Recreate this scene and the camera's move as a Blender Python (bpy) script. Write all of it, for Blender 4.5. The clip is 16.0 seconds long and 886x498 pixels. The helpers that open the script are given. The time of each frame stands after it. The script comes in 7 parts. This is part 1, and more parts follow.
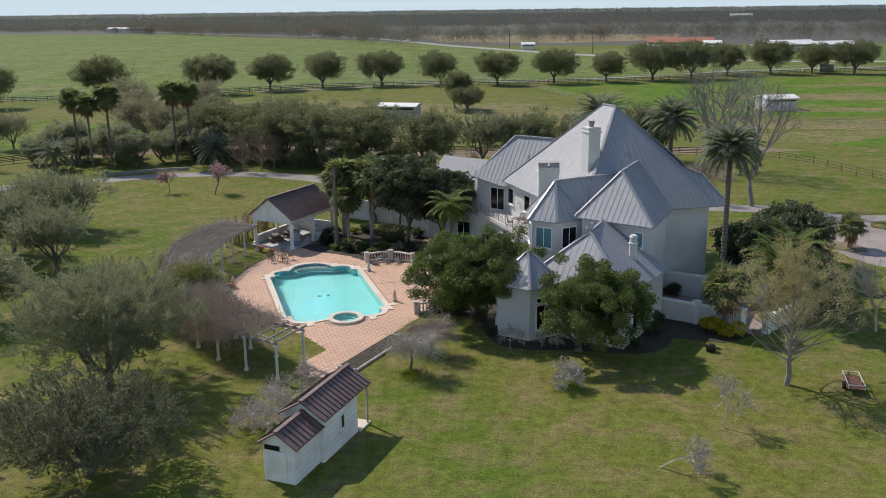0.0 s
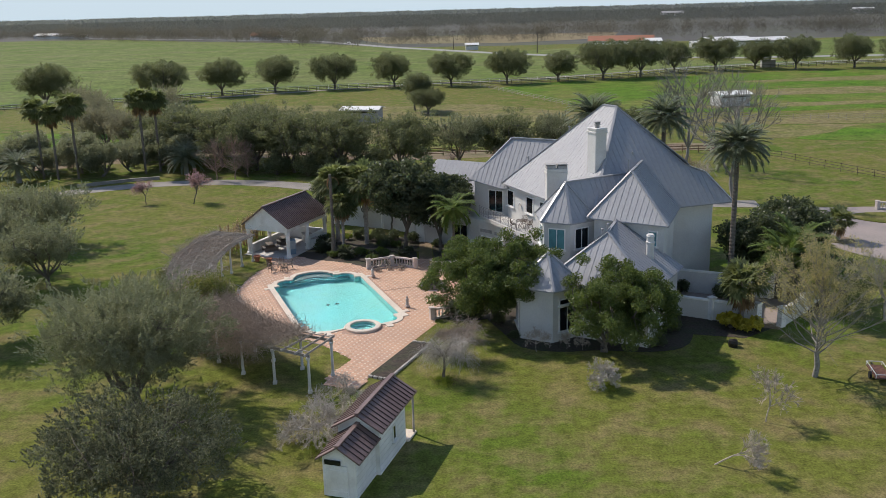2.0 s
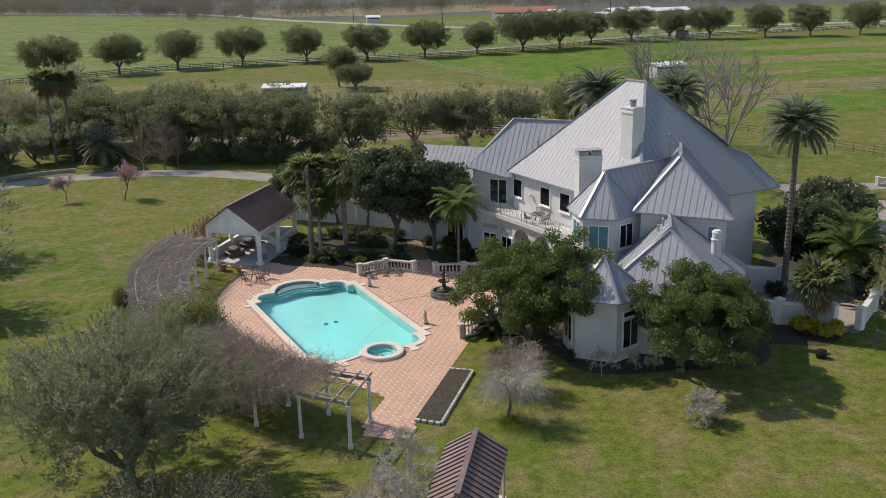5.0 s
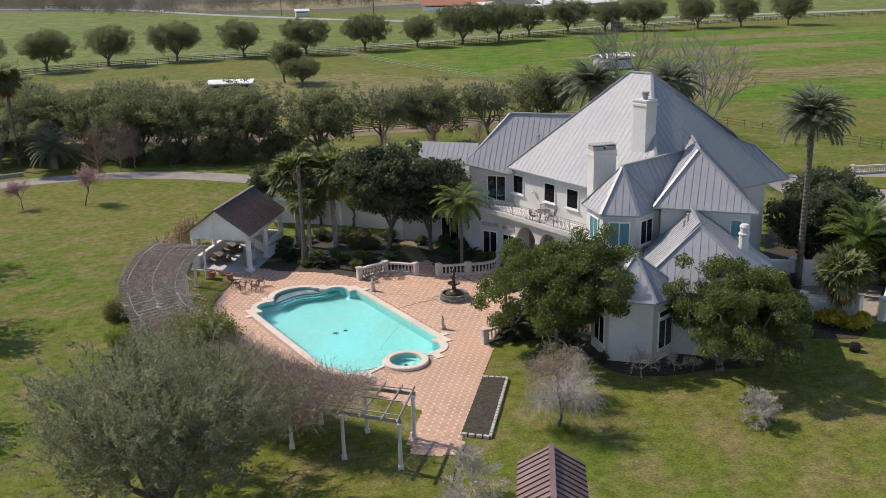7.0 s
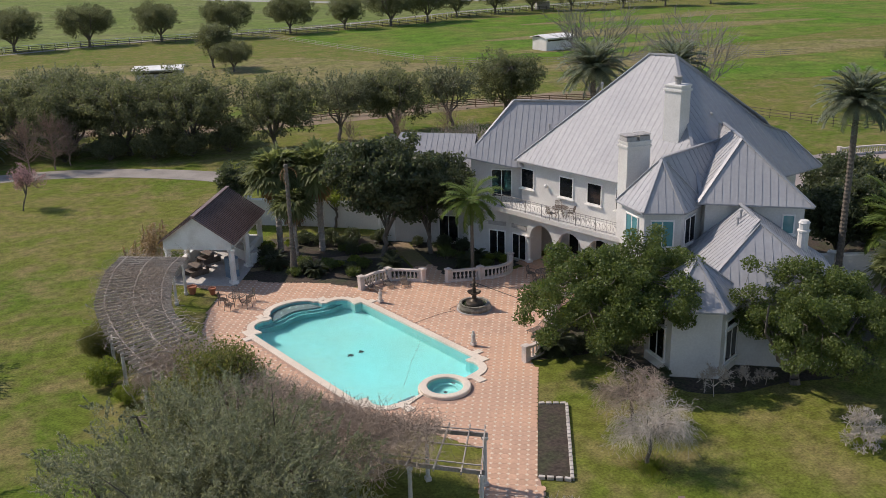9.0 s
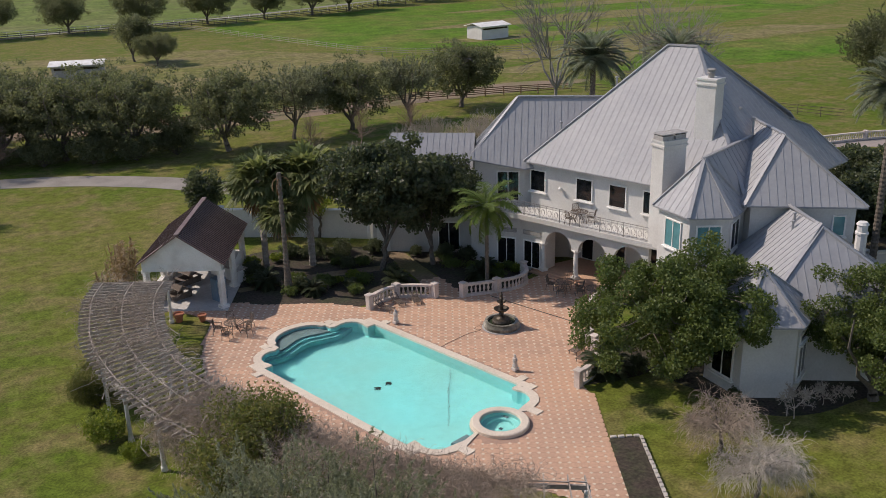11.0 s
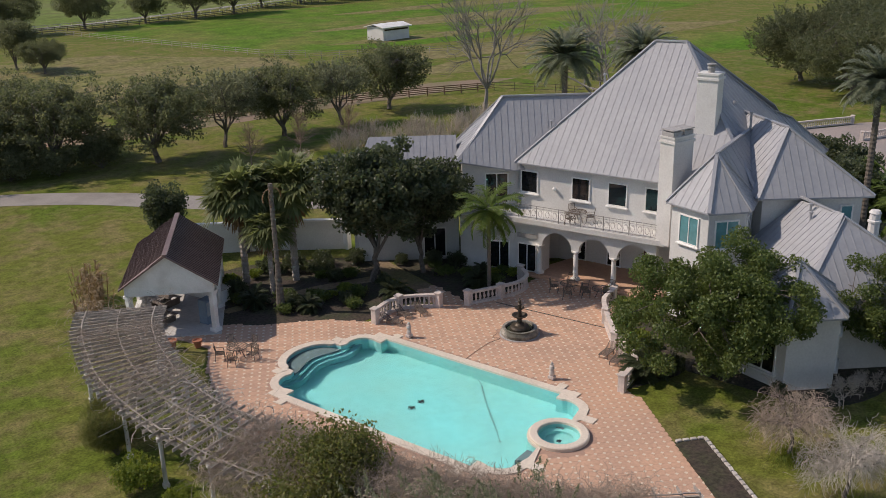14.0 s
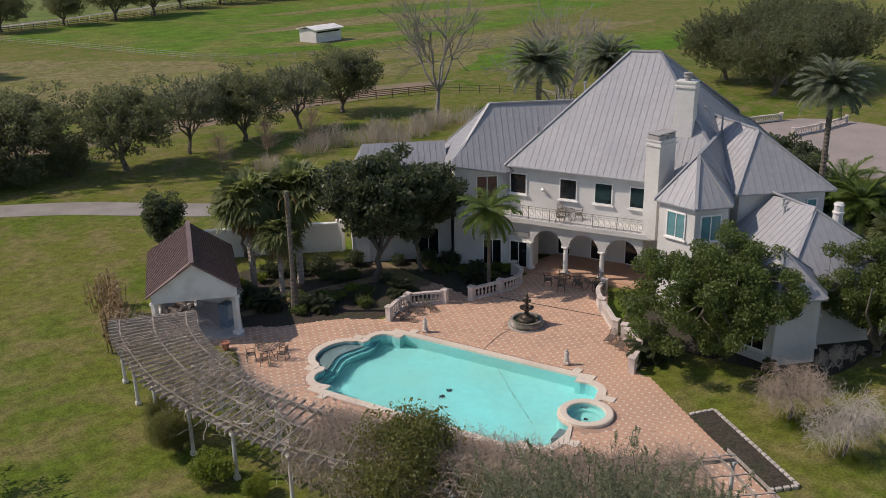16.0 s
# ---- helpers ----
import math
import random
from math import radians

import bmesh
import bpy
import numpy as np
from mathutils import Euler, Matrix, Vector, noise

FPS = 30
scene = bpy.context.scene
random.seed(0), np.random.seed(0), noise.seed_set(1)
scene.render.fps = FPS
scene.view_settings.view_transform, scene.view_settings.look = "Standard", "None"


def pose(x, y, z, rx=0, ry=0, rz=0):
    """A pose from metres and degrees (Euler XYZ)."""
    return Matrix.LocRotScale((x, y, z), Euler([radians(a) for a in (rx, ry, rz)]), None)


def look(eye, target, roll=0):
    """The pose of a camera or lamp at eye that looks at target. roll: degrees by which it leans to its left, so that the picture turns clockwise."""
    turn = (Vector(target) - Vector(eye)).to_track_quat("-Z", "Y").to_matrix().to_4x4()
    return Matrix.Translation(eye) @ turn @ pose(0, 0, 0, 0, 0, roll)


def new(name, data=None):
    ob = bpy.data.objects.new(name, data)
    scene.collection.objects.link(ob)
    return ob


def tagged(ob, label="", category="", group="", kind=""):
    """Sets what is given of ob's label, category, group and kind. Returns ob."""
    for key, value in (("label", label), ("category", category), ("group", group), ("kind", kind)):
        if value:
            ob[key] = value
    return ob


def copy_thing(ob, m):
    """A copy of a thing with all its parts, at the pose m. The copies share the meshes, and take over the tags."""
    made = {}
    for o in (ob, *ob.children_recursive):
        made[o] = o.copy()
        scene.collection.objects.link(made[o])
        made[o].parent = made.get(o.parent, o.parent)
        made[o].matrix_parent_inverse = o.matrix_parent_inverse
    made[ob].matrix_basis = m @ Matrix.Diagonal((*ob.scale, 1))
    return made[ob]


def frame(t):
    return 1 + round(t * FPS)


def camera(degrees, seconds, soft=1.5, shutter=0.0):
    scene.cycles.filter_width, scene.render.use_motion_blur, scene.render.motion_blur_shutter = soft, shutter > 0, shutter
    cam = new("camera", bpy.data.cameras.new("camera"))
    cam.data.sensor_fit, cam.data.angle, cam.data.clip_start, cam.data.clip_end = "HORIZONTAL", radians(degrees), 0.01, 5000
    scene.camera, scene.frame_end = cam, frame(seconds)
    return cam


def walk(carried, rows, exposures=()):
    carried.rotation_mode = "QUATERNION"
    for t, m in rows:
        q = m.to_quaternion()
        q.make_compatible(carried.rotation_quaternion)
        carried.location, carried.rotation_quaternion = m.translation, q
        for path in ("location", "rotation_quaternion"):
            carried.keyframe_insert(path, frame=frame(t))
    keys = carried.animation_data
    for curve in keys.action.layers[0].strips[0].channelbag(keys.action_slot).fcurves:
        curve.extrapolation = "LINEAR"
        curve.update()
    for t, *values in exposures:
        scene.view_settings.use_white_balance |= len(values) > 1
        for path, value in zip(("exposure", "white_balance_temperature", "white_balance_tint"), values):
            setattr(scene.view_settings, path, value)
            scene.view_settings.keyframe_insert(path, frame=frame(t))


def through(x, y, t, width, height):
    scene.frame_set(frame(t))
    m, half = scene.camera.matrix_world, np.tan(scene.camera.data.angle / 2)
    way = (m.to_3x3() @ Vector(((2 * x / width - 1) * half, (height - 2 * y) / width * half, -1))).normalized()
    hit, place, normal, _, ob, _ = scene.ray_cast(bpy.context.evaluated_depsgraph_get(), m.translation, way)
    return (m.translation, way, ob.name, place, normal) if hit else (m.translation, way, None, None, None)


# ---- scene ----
cam = camera(51.99, 16.0, 0.6)
PATH = [
    (0, (3.669, -13.731, 24.481), (3.277, -4.078, 21.898), -0.75),
    (0.5, (2.092, -13.720, 24.593), (1.872, -4.063, 22.008), -0.98),
    (1, (0.565, -13.627, 24.620), (0.511, -3.966, 22.038), -1.09),
    (1.5, (-0.954, -13.454, 24.714), (-0.843, -3.795, 22.128), -1.28),
    (2, (-2.467, -13.333, 24.819), (-2.194, -3.677, 22.233), -1.48),
    (2.5, (-3.993, -13.135, 24.948), (-3.555, -3.486, 22.357), -1.68),
    (3, (-5.578, -11.753, 24.902), (-4.960, -2.121, 22.289), -1.84),
    (3.5, (-7.133, -8.572, 24.754), (-6.311, 1.022, 22.059), -1.86),
    (4, (-8.592, -5.296, 24.478), (-7.562, 4.257, 21.706), -1.73),
    (6.5, (-15.651, 2.876, 24.041), (-13.600, 12.200, 21.064), -1.60),
    (7, (-17.115, 3.495, 24.022), (-14.870, 12.775, 21.050), -1.67),
    (7.5, (-18.508, 4.087, 24.067), (-16.081, 13.321, 21.091), -1.82),
    (8, (-19.822, 5.898, 23.898), (-17.180, 15.062, 20.892), -1.74),
    (8.5, (-21.031, 9.161, 23.725), (-18.132, 18.218, 20.632), -1.69),
    (9, (-22.247, 12.495, 23.664), (-19.094, 21.434, 20.478), -1.66),
    (9.5, (-23.289, 15.522, 23.548), (-19.900, 24.347, 20.288), -1.56),
    (12, (-28.964, 22.573, 23.562), (-24.490, 30.873, 20.232), -1.64),
    (12.5, (-29.954, 23.540, 23.555), (-25.286, 31.736, 20.234), -1.60),
    (13, (-31.028, 24.683, 23.483), (-26.136, 32.771, 20.220), -1.58),
    (13.5, (-31.947, 25.729, 23.424), (-26.868, 33.702, 20.161), -1.55),
    (14, (-32.938, 27.078, 23.340), (-27.661, 34.884, 19.990), -1.48),
    (14.5, (-33.700, 28.220, 23.290), (-28.260, 35.886, 19.878), -1.48),
    (15, (-35.628, 27.971, 23.655), (-30.007, 35.514, 20.261), -1.53),
    (15.5, (-37.816, 28.227, 24.305), (-31.961, 35.580, 20.889), -1.26),
    (16, (-40.215, 28.010, 25.038), (-34.156, 35.198, 21.629), -1.16),
]
walk(cam, [(t, look(eye, target, roll)) for t, eye, target, roll in PATH], [(0.0, 0.30, 6850, 13), (4.0, 0.30, 7000, 14), (7.5, 0.41, 7150, 16), (9.5, 0.20, 7200, 17), (12.5, 0.06, 7300, 18), (16.0, 0.02, 7300, 18)])

# ---- light ----
SUN_AZ, SUN_EL = -48.0, 44.0
world = bpy.data.worlds.new("sky")
scene.world = world
world.use_nodes = True
sky = world.node_tree.nodes.new("ShaderNodeTexSky")
sky.sky_type = "NISHITA"
sky.sun_disc = False
sky.sun_elevation, sky.sun_rotation = radians(SUN_EL), radians(SUN_AZ)
sky.dust_density, sky.air_density, sky.ozone_density = 0.3, 1.0, 1.5
back = world.node_tree.nodes["Background"]
back.inputs[1].default_value = 0.128
world.node_tree.links.new(sky.outputs[0], back.inputs[0])
sun_data = bpy.data.lights.new("sun", "SUN")
sun_data.energy, sun_data.angle, sun_data.color = 3.3, radians(0.5), (1.0, 0.95, 0.87)
sun = new("sun", sun_data)
sun.matrix_world = look((-60, 55, 80), (-60 + math.sin(radians(-SUN_AZ)) * math.cos(radians(SUN_EL)), 55 - math.cos(radians(SUN_AZ)) * math.cos(radians(SUN_EL)), 80 - math.sin(radians(SUN_EL))))

# ---- materials ----


def material(name, color, rough=0.8, metal=0.0, vary=0.15, grain=6.0, bump=0.0, stain=None, big=0.4, spec=0.5, island=0.0, objrand=0.0):
    """A surface with grain and stains at two scales, in metres; stain is a second colour in large soft patches."""
    m = bpy.data.materials.new(name)
    m.use_nodes = True
    nt = m.node_tree
    n, l = nt.nodes, nt.links
    b = n["Principled BSDF"]
    b.inputs["Roughness"].default_value, b.inputs["Metallic"].default_value = rough, metal
    b.inputs["Specular IOR Level"].default_value = spec
    geo = n.new("ShaderNodeNewGeometry")

    def noisy(scale, detail=4.0):
        t = n.new("ShaderNodeTexNoise")
        t.inputs["Scale"].default_value, t.inputs["Detail"].default_value = scale, detail
        l.new(geo.outputs["Position"], t.inputs["Vector"])
        return t.outputs["Fac"]

    def ramp(src, a, bb, lo, hi):
        r = n.new("ShaderNodeMapRange")
        r.inputs["From Min"].default_value, r.inputs["From Max"].default_value = a, bb
        r.inputs["To Min"].default_value, r.inputs["To Max"].default_value = lo, hi
        l.new(src, r.inputs["Value"])
        return r.outputs["Result"]

    def mixed(kind, fac, a, c):
        x = n.new("ShaderNodeMix")
        x.data_type, x.blend_type = "RGBA", kind
        for sock, v in ((x.inputs[0], fac), (x.inputs[6], a), (x.inputs[7], c)):
            if isinstance(v, (float, int)):
                sock.default_value = v
            elif isinstance(v, tuple):
                sock.default_value = (*v, 1.0)
            else:
                l.new(v, sock)
        return x.outputs[2]

    col = tuple(color)
    fine, large = noisy(grain), noisy(big, 6.0)
    if stain:
        col = mixed("MIX", ramp(large, 0.42, 0.66, 0.0, 1.0), col, tuple(stain))
    value = ramp(fine, 0.3, 0.7, 1.0 - vary, 1.0 + vary)
    if island:
        value2 = ramp(geo.outputs["Random Per Island"], 0.0, 1.0, 1.0 - island, 1.0 + island)
        mul = n.new("ShaderNodeMath")
        mul.operation = "MULTIPLY"
        l.new(value, mul.inputs[0]), l.new(value2, mul.inputs[1])
        value = mul.outputs[0]
    if objrand:
        oi = n.new("ShaderNodeObjectInfo")
        value3 = ramp(oi.outputs["Random"], 0.0, 1.0, 1.0 - objrand, 1.0 + objrand)
        mul = n.new("ShaderNodeMath")
        mul.operation = "MULTIPLY"
        l.new(value, mul.inputs[0]), l.new(value3, mul.inputs[1])
        value = mul.outputs[0]
    comb = n.new("ShaderNodeCombineColor")
    for k in range(3):
        l.new(value, comb.inputs[k])
    col = mixed("MULTIPLY", 1.0, col, comb.outputs[0])
    l.new(col, b.inputs["Base Color"])
    if bump:
        bu = n.new("ShaderNodeBump")
        bu.inputs["Strength"].default_value, bu.inputs["Distance"].default_value = bump, 0.05
        l.new(fine, bu.inputs["Height"])
        l.new(bu.outputs[0], b.inputs["Normal"])
    return m


def turf(name, color, dry, lush, patch=0.045, mid=0.35, blade=7.0):
    """Grass: lush and dry patches at two scales and a fine blade grain, in metres."""
    m = bpy.data.materials.new(name)
    m.use_nodes = True
    nt = m.node_tree
    n, l = nt.nodes, nt.links
    b = n["Principled BSDF"]
    b.inputs["Roughness"].default_value, b.inputs["Specular IOR Level"].default_value = 0.95, 0.1
    geo = n.new("ShaderNodeNewGeometry")

    def noisy(scale, detail, lo, hi, a, c):
        t = n.new("ShaderNodeTexNoise")
        t.inputs["Scale"].default_value, t.inputs["Detail"].default_value, t.inputs["Roughness"].default_value = scale, detail, 0.6
        l.new(geo.outputs["Position"], t.inputs["Vector"])
        r = n.new("ShaderNodeMapRange")
        r.inputs["From Min"].default_value, r.inputs["From Max"].default_value = lo, hi
        r.inputs["To Min"].default_value, r.inputs["To Max"].default_value = a, c
        l.new(t.outputs["Fac"], r.inputs["Value"])
        return r.outputs["Result"], t.outputs["Fac"]

    def mixed(kind, fac, a, c):
        x = n.new("ShaderNodeMix")
        x.data_type, x.blend_type = "RGBA", kind
        for sock, v in ((x.inputs[0], fac), (x.inputs[6], a), (x.inputs[7], c)):
            if isinstance(v, float):
                sock.default_value = v
            elif isinstance(v, tuple):
                sock.default_value = (*v, 1.0)
            else:
                l.new(v, sock)
        return x.outputs[2]

    big, _ = noisy(patch, 5.0, 0.45, 0.62, 0.0, 1.0)
    small, _ = noisy(mid, 6.0, 0.44, 0.66, 0.0, 0.9)
    fine, height = noisy(blade, 5.0, 0.3, 0.7, 0.60, 1.40)
    soft, _ = noisy(mid * 4.1, 5.0, 0.3, 0.7, 0.68, 1.32)
    col = mixed("MIX", big, color, lush)
    col = mixed("MIX", small, col, dry)
    for v in (fine, soft):
        comb = n.new("ShaderNodeCombineColor")
        for k in range(3):
            l.new(v, comb.inputs[k])
        col = mixed("MULTIPLY", 1.0, col, comb.outputs[0])
    l.new(col, b.inputs["Base Color"])
    bu = n.new("ShaderNodeBump")
    bu.inputs["Strength"].default_value, bu.inputs["Distance"].default_value = 0.5, 0.04
    l.new(height, bu.inputs["Height"])
    l.new(bu.outputs[0], b.inputs["Normal"])
    return m


def leaf_material(name, color, color2, through=0.5, rough=0.6):
    """Leaves: two greens by leaf, a little light through them."""
    m = bpy.data.materials.new(name)
    m.use_nodes = True
    nt = m.node_tree
    n, l = nt.nodes, nt.links
    b = n["Principled BSDF"]
    geo = n.new("ShaderNodeNewGeometry")
    mix = n.new("ShaderNodeMix")
    mix.data_type = "RGBA"
    mix.inputs[6].default_value, mix.inputs[7].default_value = (*color, 1), (*color2, 1)
    l.new(geo.outputs["Random Per Island"], mix.inputs[0])
    l.new(mix.outputs[2], b.inputs["Base Color"])
    b.inputs["Roughness"].default_value = rough
    tr = n.new("ShaderNodeBsdfTranslucent")
    glow = n.new("ShaderNodeMix")
    glow.data_type, glow.blend_type = "RGBA", "MULTIPLY"
    glow.inputs[0].default_value, glow.inputs[7].default_value = 1.0, (1.5, 1.5, 1.1, 1)
    l.new(mix.outputs[2], glow.inputs[6])
    l.new(glow.outputs[2], tr.inputs["Color"])
    ms = n.new("ShaderNodeMixShader")
    ms.inputs[0].default_value = through
    l.new(b.outputs[0], ms.inputs[1]), l.new(tr.outputs[0], ms.inputs[2])
    l.new(ms.outputs[0], n["Material Output"].inputs["Surface"])
    return m


STUCCO = material("stucco", (0.62, 0.61, 0.585), 0.9, vary=0.06, grain=9, bump=0.2, stain=(0.54, 0.525, 0.50), big=0.35)
PAINT = material("white_paint", (0.80, 0.79, 0.76), 0.6, vary=0.05, grain=12, stain=(0.66, 0.64, 0.60), big=0.8)
ROOF = material("galvanised_metal", (0.332, 0.335, 0.348), 0.66, metal=0.12, vary=0.06, grain=3, stain=(0.300, 0.305, 0.322), big=0.3)
SEAM = material("metal_seam", (0.318, 0.321, 0.334), 0.55, metal=0.15, vary=0.08)
FLASH = material("ridge_cap", (0.335, 0.338, 0.352), 0.45, metal=0.2, vary=0.05)
BROWNROOF = material("brown_metal_roof", (0.180, 0.115, 0.102), 0.5, metal=0.15, vary=0.12, grain=4, stain=(0.225, 0.155, 0.138), big=0.7)
BROWNSEAM = material("brown_seam", (0.075, 0.045, 0.04), 0.55, vary=0.1)
GLASS = material("window_glass", (0.012, 0.014, 0.016), 0.06, vary=0.1, spec=0.6)
# The teal reflection in these panes is painted into the glass colour.
GLASS2 = material("teal_reflection_glass", (0.10, 0.26, 0.28), 0.10, vary=0.15, grain=2, spec=0.6)
GRASS = turf("lawn", (0.124, 0.138, 0.027), (0.188, 0.154, 0.068), (0.080, 0.126, 0.015))
COPING = material("pool_coping", (0.68, 0.59, 0.49), 0.8, vary=0.08, grain=8, stain=(0.60, 0.51, 0.42))
PAVER = material("terracotta_paver", (0.56, 0.345, 0.235), 0.85, vary=0.10, grain=7, stain=(0.50, 0.315, 0.222), big=0.25, island=0.08)
PALE = material("pale_inset_tile", (0.66, 0.55, 0.43), 0.8, vary=0.1, island=0.06)
POOLWALL = material("pool_plaster", (0.235, 0.52, 0.505), 0.7, vary=0.06, grain=2.5, stain=(0.20, 0.585, 0.60), big=0.16)
STEPTILE = material("pool_step_plaster", (0.11, 0.34, 0.37), 0.7, vary=0.1)
BARK = material("bark", (0.135, 0.115, 0.095), 0.95, vary=0.3, grain=8, bump=0.5)
PALEBARK = material("pale_bark", (0.23, 0.21, 0.185), 0.95, vary=0.25, grain=8)
GREYTWIG = material("grey_twig", (0.42, 0.355, 0.295), 0.95, vary=0.25, grain=5)
WHITETWIG = material("silver_twig", (0.43, 0.385, 0.335), 0.9, vary=0.2, grain=5)
PINKTWIG = material("dry_vine", (0.37, 0.295, 0.235), 0.95, vary=0.3, grain=5)
REDTWIG = material("reddish_twig", (0.27, 0.185, 0.145), 0.95, vary=0.25, grain=5)
GREYWOOD = material("weathered_wood", (0.40, 0.355, 0.315), 0.9, vary=0.2, grain=10, stain=(0.29, 0.245, 0.215), big=1.5)
FENCE = material("dark_fence_board", (0.075, 0.062, 0.052), 0.9, vary=0.25)
RUSTFENCE = material("brown_fence_board", (0.20, 0.12, 0.075), 0.9, vary=0.25)
GRAVEL = material("gravel_drive", (0.28, 0.255, 0.23), 0.95, vary=0.15, grain=9, stain=(0.22, 0.20, 0.18), big=0.4)
COURTPAVE = material("court_paver", (0.32, 0.265, 0.24), 0.9, vary=0.12, grain=5, stain=(0.27, 0.235, 0.215), big=0.25)
ROADM = material("asphalt_road", (0.30, 0.29, 0.28), 0.9, vary=0.08)
SOIL = material("dark_mulch", (0.052, 0.038, 0.029), 0.95, vary=0.5, grain=6, bump=0.8, stain=(0.040, 0.044, 0.020), big=0.7)
DIRT = material("bare_ground", (0.22, 0.155, 0.105), 0.95, vary=0.25, grain=5, stain=(0.16, 0.14, 0.06), big=0.2)
IRON = material("black_iron", (0.025, 0.024, 0.023), 0.5, metal=0.6, vary=0.2)
RAILIRON = material("grey_painted_iron", (0.27, 0.26, 0.25), 0.6, vary=0.2, grain=8)
SEATIRON = material("weathered_brown_iron", (0.135, 0.105, 0.085), 0.65, vary=0.25, grain=8)
BRONZE = material("bronze", (0.075, 0.06, 0.045), 0.5, metal=0.5, vary=0.3)
STONE = material("cast_stone", (0.52, 0.48, 0.44), 0.9, vary=0.15, grain=10, stain=(0.40, 0.36, 0.32), big=1.2)
PINKSTONE = material("pinkish_cast_stone", (0.62, 0.535, 0.485), 0.9, vary=0.12, grain=10, stain=(0.50, 0.44, 0.40), big=1.2)
CONCRETE = material("grey_concrete", (0.36, 0.35, 0.34), 0.9, vary=0.12, grain=5, stain=(0.30, 0.29, 0.28))
TERRACOTTA = material("terracotta_pot", (0.36, 0.14, 0.08), 0.85, vary=0.15)
OAKLEAF = leaf_material("live_oak_leaf", (0.100, 0.116, 0.060), (0.168, 0.180, 0.104))
OLIVELEAF = leaf_material("grey_green_leaf", (0.142, 0.156, 0.102), (0.255, 0.265, 0.190))
MAGNOLIA = leaf_material("magnolia_leaf", (0.058, 0.092, 0.022), (0.135, 0.172, 0.044), through=0.38, rough=0.58)
QUEENLEAF = leaf_material("queen_palm_leaf", (0.105, 0.165, 0.035), (0.20, 0.265, 0.075))
DARKLEAF = leaf_material("dark_leaf", (0.055, 0.074, 0.040), (0.105, 0.124, 0.068), rough=0.45)
PALMLEAF = leaf_material("palm_leaf", (0.115, 0.142, 0.055), (0.22, 0.245, 0.118))
DATELEAF = leaf_material("date_palm_leaf", (0.165, 0.192, 0.140), (0.29, 0.32, 0.25))
LIMELEAF = leaf_material("bright_leaf", (0.10, 0.16, 0.02), (0.24, 0.27, 0.05))
YELLOWLEAF = leaf_material("yellow_leaf", (0.30, 0.27, 0.03), (0.50, 0.42, 0.06))
BUDLEAF = leaf_material("new_leaf_bud", (0.29, 0.265, 0.12), (0.42, 0.36, 0.20))
PINKBLOOM = leaf_material("pink_blossom", (0.27, 0.155, 0.20), (0.36, 0.235, 0.28))
STRAWLEAF = leaf_material("dry_straw_leaf", (0.21, 0.145, 0.085), (0.38, 0.285, 0.18))
BROWNLEAF = leaf_material("dry_brown_leaf", (0.18, 0.11, 0.06), (0.34, 0.22, 0.13))
# Two close browns: haze over the woods is put into the colour.
WOODS = leaf_material("winter_woods", (0.084, 0.077, 0.073), (0.115, 0.105, 0.100), through=0.6)

# ---- building blocks ----


def part(name, bm, mat, parent, label=""):
    me = bpy.data.meshes.new(name)
    bm.to_mesh(me)
    bm.free()
    me.materials.append(mat)
    ob = new(name, me)
    ob.parent = parent
    if label:
        ob["label"] = label
    return ob


def raw(name, verts, faces, mat, parent=None, label=""):
    me = bpy.data.meshes.new(name)
    me.from_pydata([tuple(v) for v in verts], [], [tuple(f) for f in faces])
    me.materials.append(mat)
    ob = new(name, me)
    ob.parent = parent
    if label:
        ob["label"] = label
    return ob


def quads(name, pts, mat, parent=None, label=""):
    """A mesh of loose quads from an array of shape (n, 4, 3)."""
    pts = np.asarray(pts, dtype=np.float32)
    k = len(pts)
    me = bpy.data.meshes.new(name)
    me.vertices.add(4 * k), me.loops.add(4 * k), me.polygons.add(k)
    me.vertices.foreach_set("co", pts.reshape(-1))
    me.loops.foreach_set("vertex_index", np.arange(4 * k, dtype=np.int32))
    me.polygons.foreach_set("loop_start", np.arange(0, 4 * k, 4, dtype=np.int32))
    me.update(calc_edges=True)
    me.materials.append(mat)
    ob = new(name, me)
    ob.parent = parent
    if label:
        ob["label"] = label
    return ob


def thing(name, at=(0, 0, 0), label="", category="", group="", kind="", turn=0.0):
    ob = new(name)
    ob.empty_display_size = 0.2
    ob.matrix_world = pose(*at, 0, 0, turn)
    return tagged(ob, label, category, group, kind)


def box(bm, c, s, rz=0.0, rx=0.0, ry=0.0, bevel=0.0):
    r = bmesh.ops.create_cube(bm, size=1.0, matrix=pose(*c, rx, ry, rz) @ Matrix.Diagonal((*s, 1)))
    if bevel:
        bmesh.ops.bevel(bm, geom=list({e for v in r["verts"] for e in v.link_edges}), offset=bevel, segments=1, affect="EDGES")
    return bm


def beam(bm, a, b, w, h):
    """A straight bar from a to b."""
    a, b = Vector(a), Vector(b)
    d = b - a
    if d.length < 1e-4:
        return bm
    q = d.to_track_quat("X", "Z").to_matrix().to_4x4()
    bmesh.ops.create_cube(bm, size=1.0, matrix=Matrix.Translation((a + b) / 2) @ q @ Matrix.Diagonal((d.length, w, h, 1)))
    return bm


